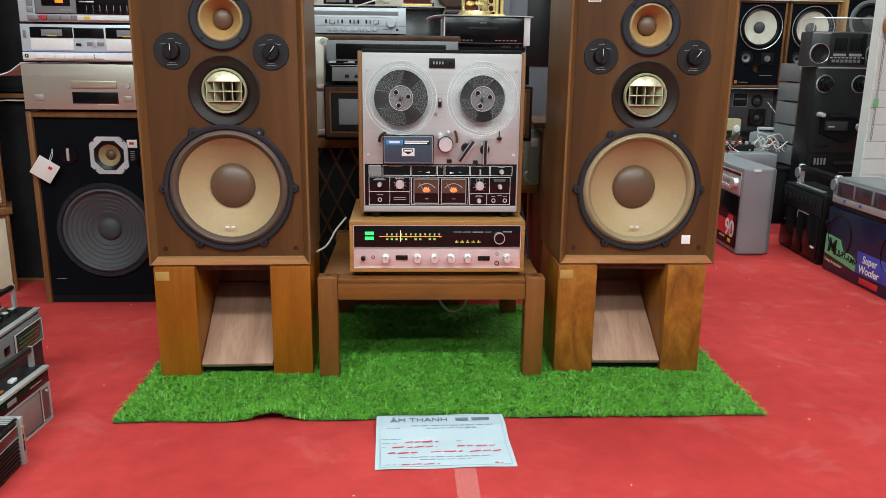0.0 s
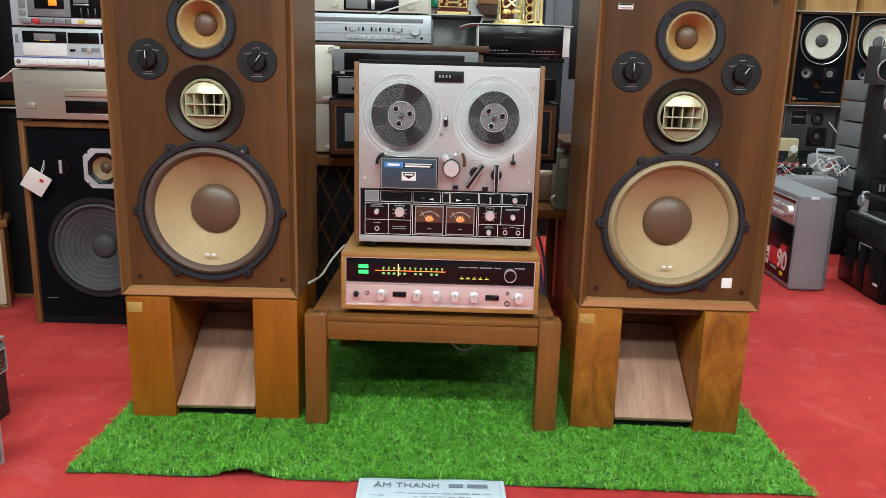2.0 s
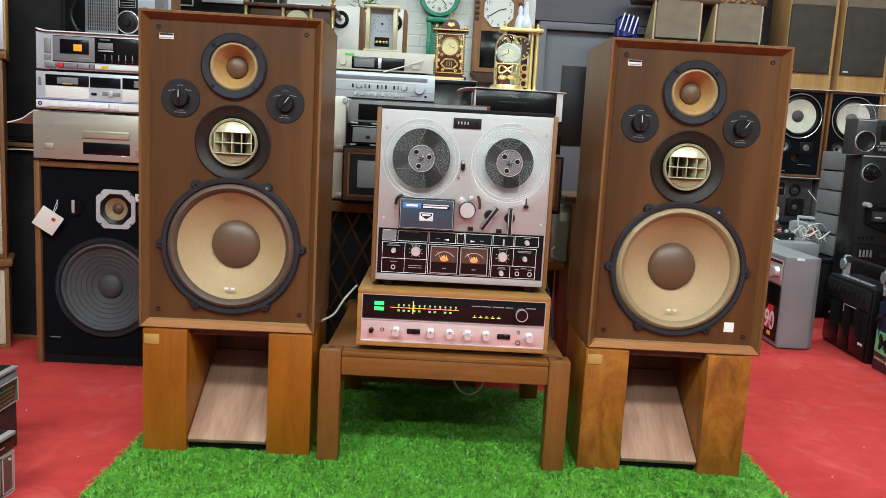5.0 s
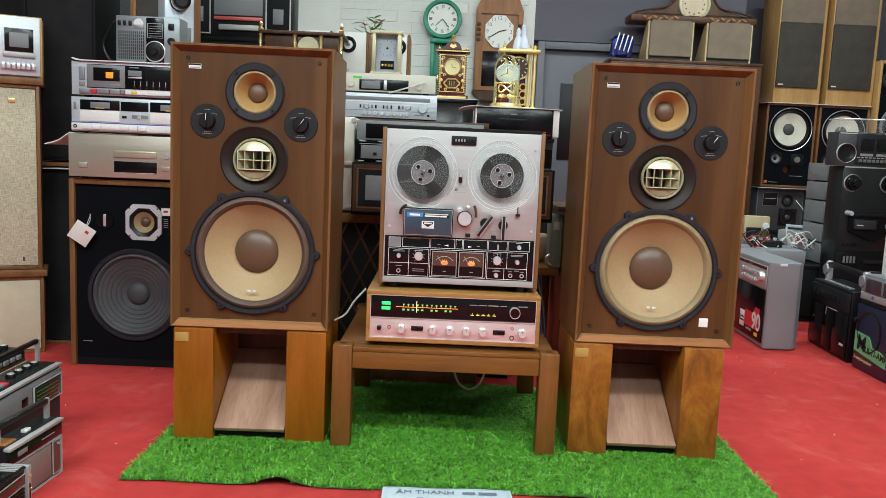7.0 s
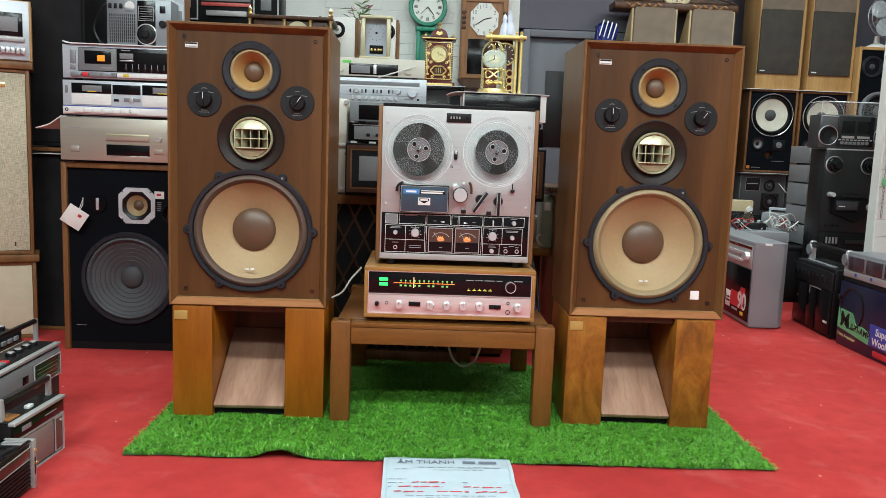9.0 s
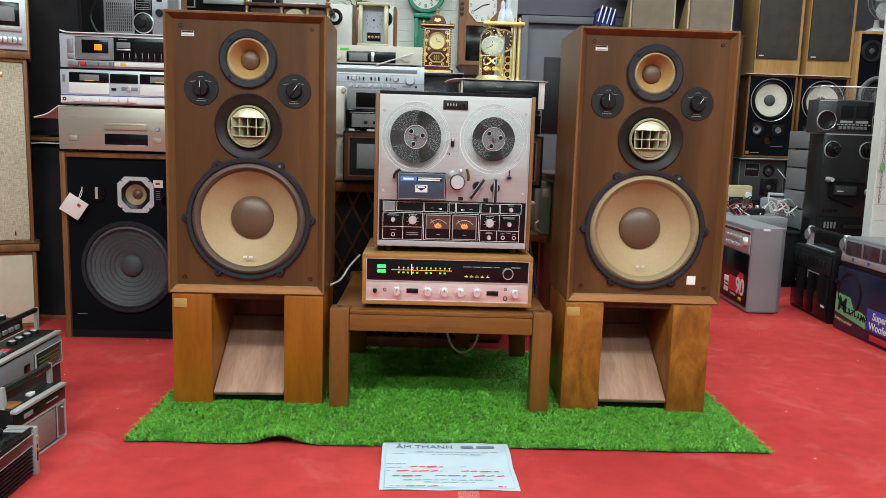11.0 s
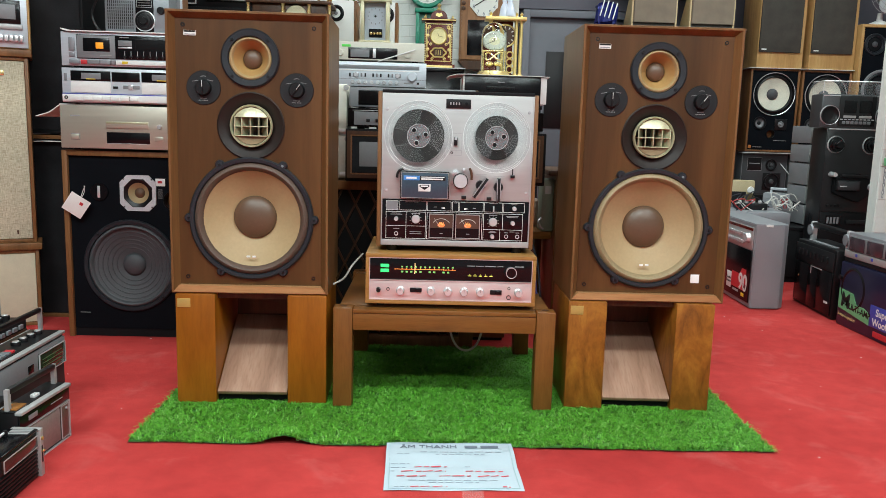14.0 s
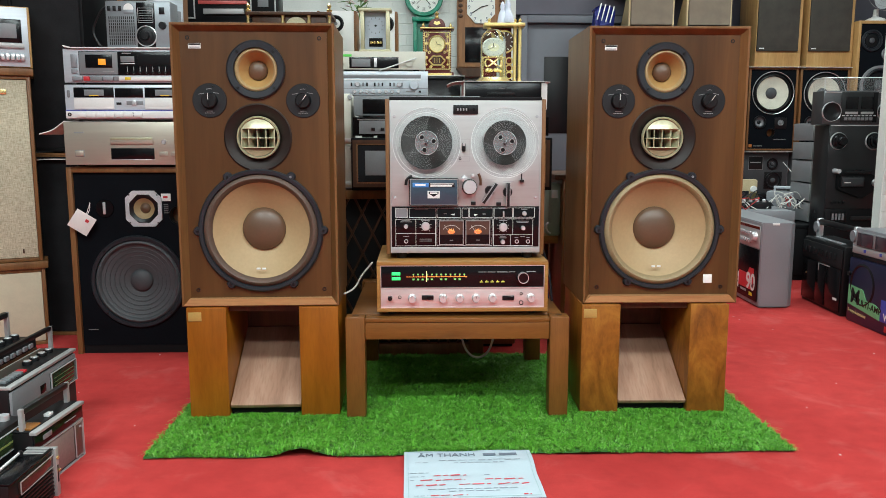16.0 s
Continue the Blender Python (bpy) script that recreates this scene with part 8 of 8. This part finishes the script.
grey_boombox()


def black_boombox():
    b = thing("radio_cassette", "glossy black radio cassette with folded handle", "radio", pose(2.690, 3.745, 0, 0, 0, -94))
    w, h = 0.40, 0.30
    hw = w / 2
    part("body", box(-hw, hw, 0.004, 0.14, 0, h, 0.006), BLACK, b)
    for sx in (-1, 1):
        part("loudspeaker_panel", box(sx * 0.12 - 0.072, sx * 0.12 + 0.072, -0.002, 0.0035, 0.015, 0.20, 0.004), SHINE, b)
    c = part("centre_panel", box(-0.045, 0.045, -0.003, 0.0035, 0.015, 0.20, 0.002), SHINE, b)
    part("band", box(-hw + 0.005, hw - 0.005, -0.003, 0.0035, 0.205, 0.285, 0.002), GREYBLACK, b)
    for i in range(8):
        part("slider", box(-0.16 + 0.042 * i, -0.150 + 0.042 * i, -0.009, -0.002, 0.235, 0.262, 0.001), GREYBLACK, b)
    part("wordmark_bar", box(0.135, 0.172, -0.0026, -0.0015, 0.062, 0.072, 0), PRINT, b)
    part("badge", box(-0.15, -0.142, -0.004, -0.0015, 0.130, 0.138, 0.001), BRASS, b)
    part("chrome_line", box(-0.02, 0.09, -0.0045, -0.002, 0.196, 0.2005, 0.0005), CHROME, b)
    part("chrome_line", box(-0.02, -0.016, -0.0045, -0.002, 0.165, 0.196, 0.0005), CHROME, b)
    hd = part("handle", box(-hw + 0.02, hw - 0.02, 0.050, 0.075, h + 0.055, h + 0.082, 0.008, 3), BLACK, b)
    for sx in (-1, 1):
        part("handle_arm", box(sx * (hw - 0.02) - 0.012, sx * (hw - 0.02) + 0.012, 0.048, 0.077, h - 0.02, h + 0.085, 0.008), CHROME, hd)
        part("pivot", lathe([(0, -0.004), (0.024, -0.004), (0.026, 0.004), (0, 0.004)], sx * (hw - 0.02), 0.046, h + 0.045, 24), LIGHTGREY, hd)
    for i in range(10):
        part("top_key", box(-0.13 + 0.027 * i, -0.108 + 0.027 * i, 0.02, 0.042, h, h + 0.006, 0.001), GREY, b)


black_boombox()


def boxed_boombox():
    b = thing("radio_cassette", "radio cassette with navy front and coloured stickers", "radio", pose(2.672, 3.20, 0, 0, 0, -90))
    w, h = 0.59, 0.39
    hw = w / 2
    part("lower_body", box(-hw, hw, 0.004, 0.20, 0, 0.268, 0.008), plain("navy_plastic", (0.012, 0.014, 0.045), 0.3), b)
    part("upper_body", box(-hw + 0.01, hw - 0.01, 0.016, 0.19, 0.2685, h, 0.006), LIGHTGREY, b, "pale grey upper part")
    up = part("cassette_band", box(-hw + 0.03, hw - 0.03, 0.008, 0.0155, 0.318, 0.378, 0.002), GREY, b)
    for i in range(4):
        part("cassette_window", box(-hw + 0.045 + 0.125 * i, -hw + 0.150 + 0.125 * i, 0.004, 0.009, 0.322, 0.374, 0.002), plain("smoke_window", (0.06, 0.04, 0.05), 0.1, bump=0), up)
    part("silver_band", box(-hw + 0.012, hw - 0.012, 0.006, 0.0155, 0.288, 0.316, 0.002), ALU, b)
    for x in (-0.20, -0.09):
        part("mark", box(x, x + 0.014, 0.0045, 0.007, 0.298, 0.310, 0.001), STICKBLUE, b)
    part("groove", box(-hw + 0.012, hw - 0.012, 0.010, 0.0157, 0.270, 0.286, 0.001), BLACK, b)
    for sx in (-0.19, 0.17):
        part("loudspeaker_ring", lathe([(0.075, 0.0), (0.080, -0.004), (0.088, 0.0)], sx, 0.004, 0.165, 36), BLACK, b)
    y = 0.003
    part("green_sticker", prism([(-hw + 0.012, 0.075), (-0.055, 0.050), (-0.055, 0.095), (-0.10, 0.108), (-0.15, 0.108), (-0.18, 0.148), (-hw + 0.012, 0.155)], y - 0.001, y + 0.002), STICKGREEN, b, "green sticker")
    words("M", 0.085, BLACK, b, -0.232, y - 0.0012, 0.084, "lettering", -4, bold=0.002)
    words("ULTI-AMP", 0.036, BLACK, b, -0.126, y - 0.0012, 0.078, "lettering", -4, bold=0.0008)
    words("3-way 6-speaker", 0.020, plain("cream_print", (0.75, 0.66, 0.30), 0.5, bump=0), b, -0.215, 0.0034, 0.040, "lettering", -3)
    part("blue_sticker", box(-0.052, 0.165, y - 0.001, y + 0.002, 0.050, 0.135, 0.0005), STICKBLUE, b, "blue sticker")
    words("Super\nWoofer", 0.040, PRINT, b, 0.035, y - 0.0012, 0.098, "lettering", bold=0.0008)
    part("wordmark_bar", box(-0.02, 0.10, y - 0.001, y + 0.002, 0.015, 0.037, 0.0005), STICKRED, b, "red maker's mark")
    words("WC", 0.05, PRINT, b, 0.20, y - 0.0012, 0.075, "lettering", bold=0.001)
    part("aerial_knob", lathe([(0.01, 0), (0.01, -0.008), (0, -0.008)], -hw + 0.012, 0.004, 0.20, 14), BLACK, b)


boxed_boombox()
plinth("display_cabinet", "low black bench behind the radios", 2.50, 3.36, 4.38, 5.35, 0.300, MATT)


def reel_tower():
    b = plinth("display_cabinet", "black stand under the upright tape machine", 2.915, 3.235, 4.20, 4.37, 0.20, MATT)
    t = thing("reel_to_reel_deck", "upright black tape machine with two empty spindles", "tape deck", pose(3.072, 4.20, 0.2005, 0, 0, 0))
    hw, h = 0.145, 0.62
    part("body", box(-hw, hw, 0.004, 0.15, 0, h, 0.004), GREYBLACK, t)
    part("upper_front", box(-hw + 0.003, hw - 0.003, -0.002, 0.0035, 0.205, h - 0.006, 0.002), GREYBLACK, t)
    part("lower_front", box(-hw + 0.003, hw - 0.003, -0.004, 0.0035, 0.01, 0.200, 0.002), MATT, t)
    for x in (-0.098, 0.080):
        s = part("spindle", lathe([(0, -0.052), (0.018, -0.052), (0.022, -0.045), (0.022, -0.03), (0.030, -0.028), (0.030, -0.016), (0.036, -0.014), (0.038, 0)], x, -0.002, 0.54, 28), SHINE, t, "black reel spindle")
        part("spindle_ring", lathe([(0.038, -0.004), (0.041, -0.008), (0.044, 0)], x, -0.002, 0.54, 32), CHROME, s)
    hc = part("head_block", prism([(-0.10, 0.30), (0.02, 0.255), (0.10, 0.30), (0.10, 0.36), (0.02, 0.40), (-0.10, 0.375)], -0.035, -0.002, 0.004), MATT, t)
    part("head_cover", box(-0.095, 0.02, -0.052, -0.0355, 0.315, 0.365, 0.004), GREYBLACK, hc)
    part("pinch_roller", lathe([(0, -0.03), (0.016, -0.03), (0.018, -0.004), (0, 0)], 0.085, -0.02, 0.335, 20), CHROME, hc)
    part("arm", box(-0.07, 0.06, -0.045, -0.035, 0.380, 0.394, 0.003), BLACK, hc)
    # lighter plate and chrome trim added for the head block's highlights
    part("cover_highlight", box(-0.09, 0.012, -0.0545, -0.0522, 0.320, 0.360, 0.001), plain("cover_grey", (0.05, 0.05, 0.055), 0.3, 0.3), hc)
    part("cover_mark", box(-0.082, -0.050, -0.0552, -0.0543, 0.334, 0.339, 0), PRINT, hc)
    for k in range(3):
        part("roller_glint", lathe([(0.0185, -0.006), (0.0195, -0.008), (0.0195, -0.011), (0.0185, -0.012)], 0.085, -0.020 - 0.007 * k, 0.335, 20), CHROME, hc)
    part("tape_guide", lathe([(0, -0.050), (0.010, -0.050), (0.012, -0.040), (0.014, -0.004)], -0.108, 0.0, 0.392, 16), CHROME, hc)
    part("top_strip", box(-hw + 0.004, hw - 0.004, -0.003, 0.003, h - 0.0058, h - 0.0005, 0.0006), CHROME, t, "bright metal strip along the top edge")
    for k in range(3):
        part("print_line", box(0.03, 0.11, -0.0046, -0.0038, 0.060 + 0.022 * k, 0.0625 + 0.022 * k, 0), GREYPRINT, t)
    for i in range(4):
        part("button", knob(-0.11 + 0.02 * i, 0.235, 0.007, 0.008, -0.002, 14), BLACK, t)
    part("level_window", box(-0.115, -0.035, -0.0065, -0.0035, 0.135, 0.185, 0.001), SHINE, t)
    for i in range(4):
        part("level_bar", box(-0.108 + 0.017 * i, -0.098 + 0.017 * i, -0.0076, -0.006, 0.145, 0.178, 0), GREY, t)
    part("keys", box(-0.01, 0.12, -0.012, -0.0035, 0.145, 0.165, 0.002), GREYBLACK, t)


reel_tower()


def chrome_boombox():
    b = thing("radio_cassette", "dark silver twin cassette radio with round loudspeakers", "radio", pose(3.062, 4.19, 0.8225))
    w, h = 0.36, 0.165
    hw = w / 2
    part("body", box(-hw, hw, 0.004, 0.12, 0, h, 0.006), plain("gunmetal", (0.075, 0.077, 0.082), 0.35, 0.4), b)
    for sx in (-1, 1):
        d = part("loudspeaker", lathe([(0.044, 0.002), (0.046, -0.006), (0.042, -0.008), (0.036, -0.003), (0.012, 0.002), (0, -0.001)], sx * (hw - 0.042), 0.002, 0.062, 32), BLACK, b)
        part("rim", lathe([(0.044, -0.006), (0.047, -0.009), (0.049, 0.0)], sx * (hw - 0.042), 0.002, 0.062, 32), CHROME, d)
    f = part("front", box(-hw + 0.088, hw - 0.088, -0.002, 0.0035, 0.008, h - 0.006, 0.002), GREYBLACK, b)
    for x in (-0.07, 0.008):
        part("cassette_window", box(x, x + 0.062, -0.006, -0.0015, 0.075, 0.135, 0.002), SHINE, f)
        part("tuning_strip", box(x, x + 0.062, -0.006, -0.0015, 0.050, 0.062, 0.001), ALU, f)
    for i in range(7):
        part("key", box(-0.075 + 0.021 * i, -0.060 + 0.021 * i, -0.008, -0.0015, 0.02, 0.034, 0.001), GREY, f)
    for i in range(9):
        part("fine_key", box(-0.085 + 0.0195 * i, -0.072 + 0.0195 * i, -0.005, -0.0015, 0.040, 0.045, 0.0005), CHROME, f)
    part("edge_line", box(-hw + 0.004, hw - 0.004, -0.001, 0.004, h - 0.010, h - 0.006, 0.0005), CHROME, b)
    part("side_column", box(hw - 0.112, hw - 0.090, -0.004, 0.0035, 0.012, h - 0.010, 0.002), MATT, b)


chrome_boombox()


def clear_lid():
    c = thing("turntable_lid", "clear acrylic lid with pale edges lying on the radio", "lid", pose(3.062, 4.20, 0.988))
    w, d, h = 0.175, 0.12, 0.062
    for nm, q in (("top", (-w, w, 0, d, h - 0.003, h)), ("front", (-w, w, 0, 0.003, 0, h - 0.0032)), ("side", (-w, -w + 0.003, 0.0032, d, 0, h - 0.0032)), ("side", (w - 0.003, w, 0.0032, d, 0, h - 0.0032))):
        o = part(nm, box(*q, 0.0008), LIDHAZE, c)
        o.visible_shadow = False
    part("edge", tube([(-w, 0.0, h), (w, 0.0, h + 0.001)], 0.0026, 6), RIM, c, "bright polished edge")
    part("edge", tube([(-w, 0.0, h), (-w, 0.0, 0.002)], 0.0018, 6), RIM, c)
    part("edge", tube([(-w, 0.0, h), (-w, d, h)], 0.0018, 6), RIM, c)


clear_lid()


def hanging_chain():
    c = thing("hanging_chain", "thin metal chain hanging beside the pillar with brown wooden disc", "chain", pose(2.985, 3.775, 0))
    for k in range(64):
        z = 0.52 + 0.0165 * k
        lk = tube([(0.0045 * math.cos(t), 0.0, z + 0.0105 * math.sin(t)) if k % 2 else (0.0, 0.0045 * math.cos(t), z + 0.0105 * math.sin(t)) for t in [2 * math.pi * q / 10 for q in range(11)]], 0.0013, 5)
        part("link", lk, STEEL, c)
    part("disc", lathe([(0, -0.018), (0.045, -0.015), (0.058, -0.004), (0.058, 0.006), (0, 0.010)], 0.045, 0.004, 1.00, 32), CLOCKWOOD, c, "round brown wooden disc")
    part("weight", box(-0.010, 0.010, -0.004, 0.004, 0.655, 0.690, 0.003), STICKGREEN, c, "small green tag")


hanging_chain()
PALEUNIT = plain("pale_unit_front", (0.40, 0.42, 0.41), 0.25, 0.3, var=0.15)
for k, (zz, hh) in enumerate(((0.3005, 0.11), (0.412, 0.10), (0.513, 0.12), (0.634, 0.10), (0.735, 0.10))):
    u, f = unit("audio_unit", "small silver audio unit in a stack", "audio unit", pose(2.975, 4.46, zz), 0.26, hh, 0.22, PALEUNIT, GREY, "stacked silver units")
    plate("window", f, SHINE if k % 2 else plain("green_window", (0.16, 0.24, 0.20), 0.3), 0.012, 0.08, hh * 0.45, hh * 0.8, 0.002)
    for i in range(3):
        part("knob", knob(0.018 + 0.022 * i, hh * 0.22, 0.008, 0.010, 0, 14), CHROME, f)


def bench_clutter():
    u, f = unit("amplifier", "grey metal amplifier with cables lying on it", "amplifier", pose(2.56, 4.40, 0.3005, 0, 0, -8), 0.30, 0.075, 0.30, LIGHTGREY)
    plate("green_label", f, LIT_STICK, 0.06, 0.08, 0.035, 0.055, 0.001)
    b = thing("radio_cassette", "pale grey radio with carrying handle and aerial", "radio", pose(2.86, 4.72, 0.3005, 0, 0, -35))
    part("body", box(0, 0.36, 0, 0.11, 0, 0.155, 0.006), LIGHTGREY, b)
    part("handle", box(0.03, 0.25, 0.04, 0.06, 0.17, 0.185, 0.004), SILVER, b)
    for x in (0.03, 0.24):
        part("handle_arm", box(x, x + 0.01, 0.04, 0.06, 0.14, 0.17, 0.002), SILVER, b)
    for i in range(4):
        part("groove", box(0.02, 0.34, -0.001, 0.001, 0.03 + 0.03 * i, 0.034 + 0.03 * i, 0), GREY, b)
    part("aerial", tube([(0.20, 0.1, 0.16), (0.06, 0.1, 0.32)], 0.002, 6), WHITE, b)
    r = thing("portable_radio", "small cream and dark portable radio", "radio", pose(2.90, 5.12, 0.3005))
    part("body", box(-0.075, 0.085, 0, 0.06, 0, 0.20, 0.01), plain("cream_radio", (0.50, 0.40, 0.24), 0.5), r)
    part("grille", box(-0.06, 0.03, -0.003, 0.002, 0.03, 0.13, 0.004), CLOTH, r)
    part("dial", lathe([(0, -0.008), (0.02, -0.008), (0.022, 0)], 0.058, 0, 0.14, 20), WHITE, r)
    r = thing("portable_radio", "small black radio with chrome knobs", "radio", pose(2.72, 5.0, 0.3005))
    part("body", box(-0.06, 0.05, 0, 0.07, 0, 0.19, 0.006), BLACK, r)
    part("knob", lathe([(0, -0.012), (0.014, -0.012), (0.015, 0)], 0.02, 0, 0.14, 18), CHROME, r)
    part("handle", tube(curve_points([(-0.06, 0.03, 0.18), (-0.05, 0.03, 0.215), (0.04, 0.03, 0.225), (0.05, 0.03, 0.18)], 12), 0.004, 6), CHROME, r)
    o = thing("oval_tin", "olive brown oval metal lid standing on edge", "lid", pose(2.76, 4.66, 0.3005))
    lid = lathe([(0, -0.008), (0.050, -0.006), (0.052, 0.006), (0, 0.008)], 0, 0, 0.08, 32)
    bmesh.ops.scale(lid, vec=(0.75, 1, 1.5), space=Matrix.Translation((0, 0, -0.08)), verts=lid.verts[:])
    part("lid", lid, plain("olive_metal", (0.14, 0.11, 0.05), 0.4, 0.4), o)
    g = thing("small_mixer", "small black device with chrome knobs on the bench", "mixer", pose(2.70, 4.50, 0.3765, 0, 0, -10))
    part("body", box(-0.07, 0.09, 0, 0.09, 0, 0.035, 0.004), BLACK, g)
    for i in range(4):
        part("knob", lathe([(0.010, 0.035), (0.010, 0.047), (0.008, 0.049), (0, 0.049)], -0.05 + 0.035 * i, 0.03, 0, 14, "z"), CHROME, g)
    g = thing("chassis", "bare metal chassis with valves and coils", "chassis", pose(2.56, 4.62, 0.3765, 0, 0, 6))
    part("base", box(-0.05, 0.10, 0, 0.10, 0, 0.025, 0.002), STEEL, g)
    for i in range(3):
        part("coil", lathe([(0.015, 0.0255), (0.016, 0.03), (0.016, 0.065), (0.012, 0.070), (0, 0.070)], -0.02 + 0.042 * i, 0.05, 0, 16, "z"), (MATT, CHROME, MAROON)[i], g)
    rng = random.Random(11)
    for k in range(14):
        x, y = rng.uniform(2.58, 2.98), rng.uniform(4.42, 4.66)
        pts = [(x, y, 0.378)]
        for j in range(5):
            pts.append((pts[-1][0] + rng.uniform(-0.07, 0.07), pts[-1][1] + rng.uniform(-0.03, 0.03), 0.376 + rng.uniform(0.0, 0.09)))
        pts[0] = (pts[0][0], pts[0][1], 0.379)
        pts[-1] = (pts[-1][0], pts[-1][1], 0.379)
        single("cable", tube(curve_points(pts, 20), 0.0028, 6), (WIRE_WHITE, WIRE_BLACK, WIRE_WHITE, plain("cable_red", (0.4, 0.03, 0.03), 0.5, bump=0))[k % 4], "tangled thin cable lying on the bench", "cable", group="tangled cables")


bench_clutter()


# ---- lint on the carpet ----
def lint():
    rng = random.Random(21)
    bm = bmesh.new()
    for k in range(55):
        x, y = rng.uniform(-0.2, 2.5), rng.uniform(1.2, 3.6)
        if 0.18 < x < 1.84 and y > 2.1:
            continue
        a, ln = rng.uniform(0, 3.14), rng.uniform(0.001, 0.004)
        d = Vector((math.cos(a), math.sin(a), 0)) * ln
        tube([Vector((x, y, 0.0012)) - d, Vector((x + 0.001, y, 0.0018)), Vector((x, y, 0.0012)) + d], 0.0007, 4, bm)
    single("lint", bm, PRINT, "tiny pale lint flecks on the carpet", "lint", kind="stuff")


lint()


# ---- cables by the table ----
def cable(pts, r, material, label):
    single("cable", tube(curve_points(pts, 30), r, 8), material, label, "cable", group="loose cables")


cable([(1.225, 2.70, 0.50), (1.250, 2.64, 0.44), (1.268, 2.60, 0.37), (1.275, 2.58, 0.29), (1.277, 2.58, 0.284)], 0.0035, WIRE_BLACK, "black cable hanging behind the receiver")
cable([(1.22, 2.72, 0.46), (1.245, 2.66, 0.40), (1.262, 2.62, 0.34), (1.268, 2.60, 0.285)], 0.0035, WIRE_BLUE, "blue cable hanging behind the receiver")
cable([(1.215, 2.72, 0.48), (1.236, 2.66, 0.42), (1.250, 2.62, 0.35), (1.258, 2.60, 0.285)], 0.003, WIRE_BLACK, "thin black cable hanging behind the receiver")
cable([(0.745, 2.66, 0.385), (0.72, 2.60, 0.36), (0.70, 2.55, 0.33), (0.676, 2.50, 0.322)], 0.0028, WIRE_WHITE, "white cable running from loudspeaker to receiver")
cable([(1.005, 2.76, 0.250), (1.013, 2.76, 0.16), (1.035, 2.76, 0.085), (1.072, 2.76, 0.060), (1.108, 2.76, 0.085), (1.128, 2.76, 0.16), (1.134, 2.76, 0.250)], 0.0035, WIRE_WHITE, "white cable hanging in a loop under the table")


# ---- bricks of the white walls ----
def bricks(parent, x0, x1, z0, z1, y, w, h):
    meshes = []
    for k in range(4):
        bm = box(0.0012, w - 0.0012, -0.004, 0.004, 0.0012, h - 0.0012, 0.003, 2)
        rng = random.Random(k)
        for v in bm.verts:
            v.co += Vector((rng.uniform(-0.001, 0.001), rng.uniform(-0.0012, 0.0012), rng.uniform(-0.001, 0.001)))
        me = bpy.data.meshes.new("brick")
        bm.to_mesh(me)
        bm.free()
        me.materials.append(WALLWHITE)
        meshes.append(me)
    j = 0
    while z0 + (j + 1) * h <= z1:
        x = x0 - (w / 2 if j % 2 else 0)
        while x + w <= x1 + w / 2:
            a, e = max(x, x0), min(x + w, x1)
            ob = new("brick", meshes[random.randrange(4)])
            ob.parent = parent
            ob.matrix_basis = pose(a, y, z0 + j * h) @ Matrix.Diagonal(((e - a) / w, 1, 1, 1))
            x += w
        j += 1


bricks(wall_back, 0.2, 1.52, 1.10, 2.0, Y1, 0.20, 0.075)
bricks(pillar, 2.976, 3.43, 0.05, 1.2, 3.80, 0.19, 0.075)
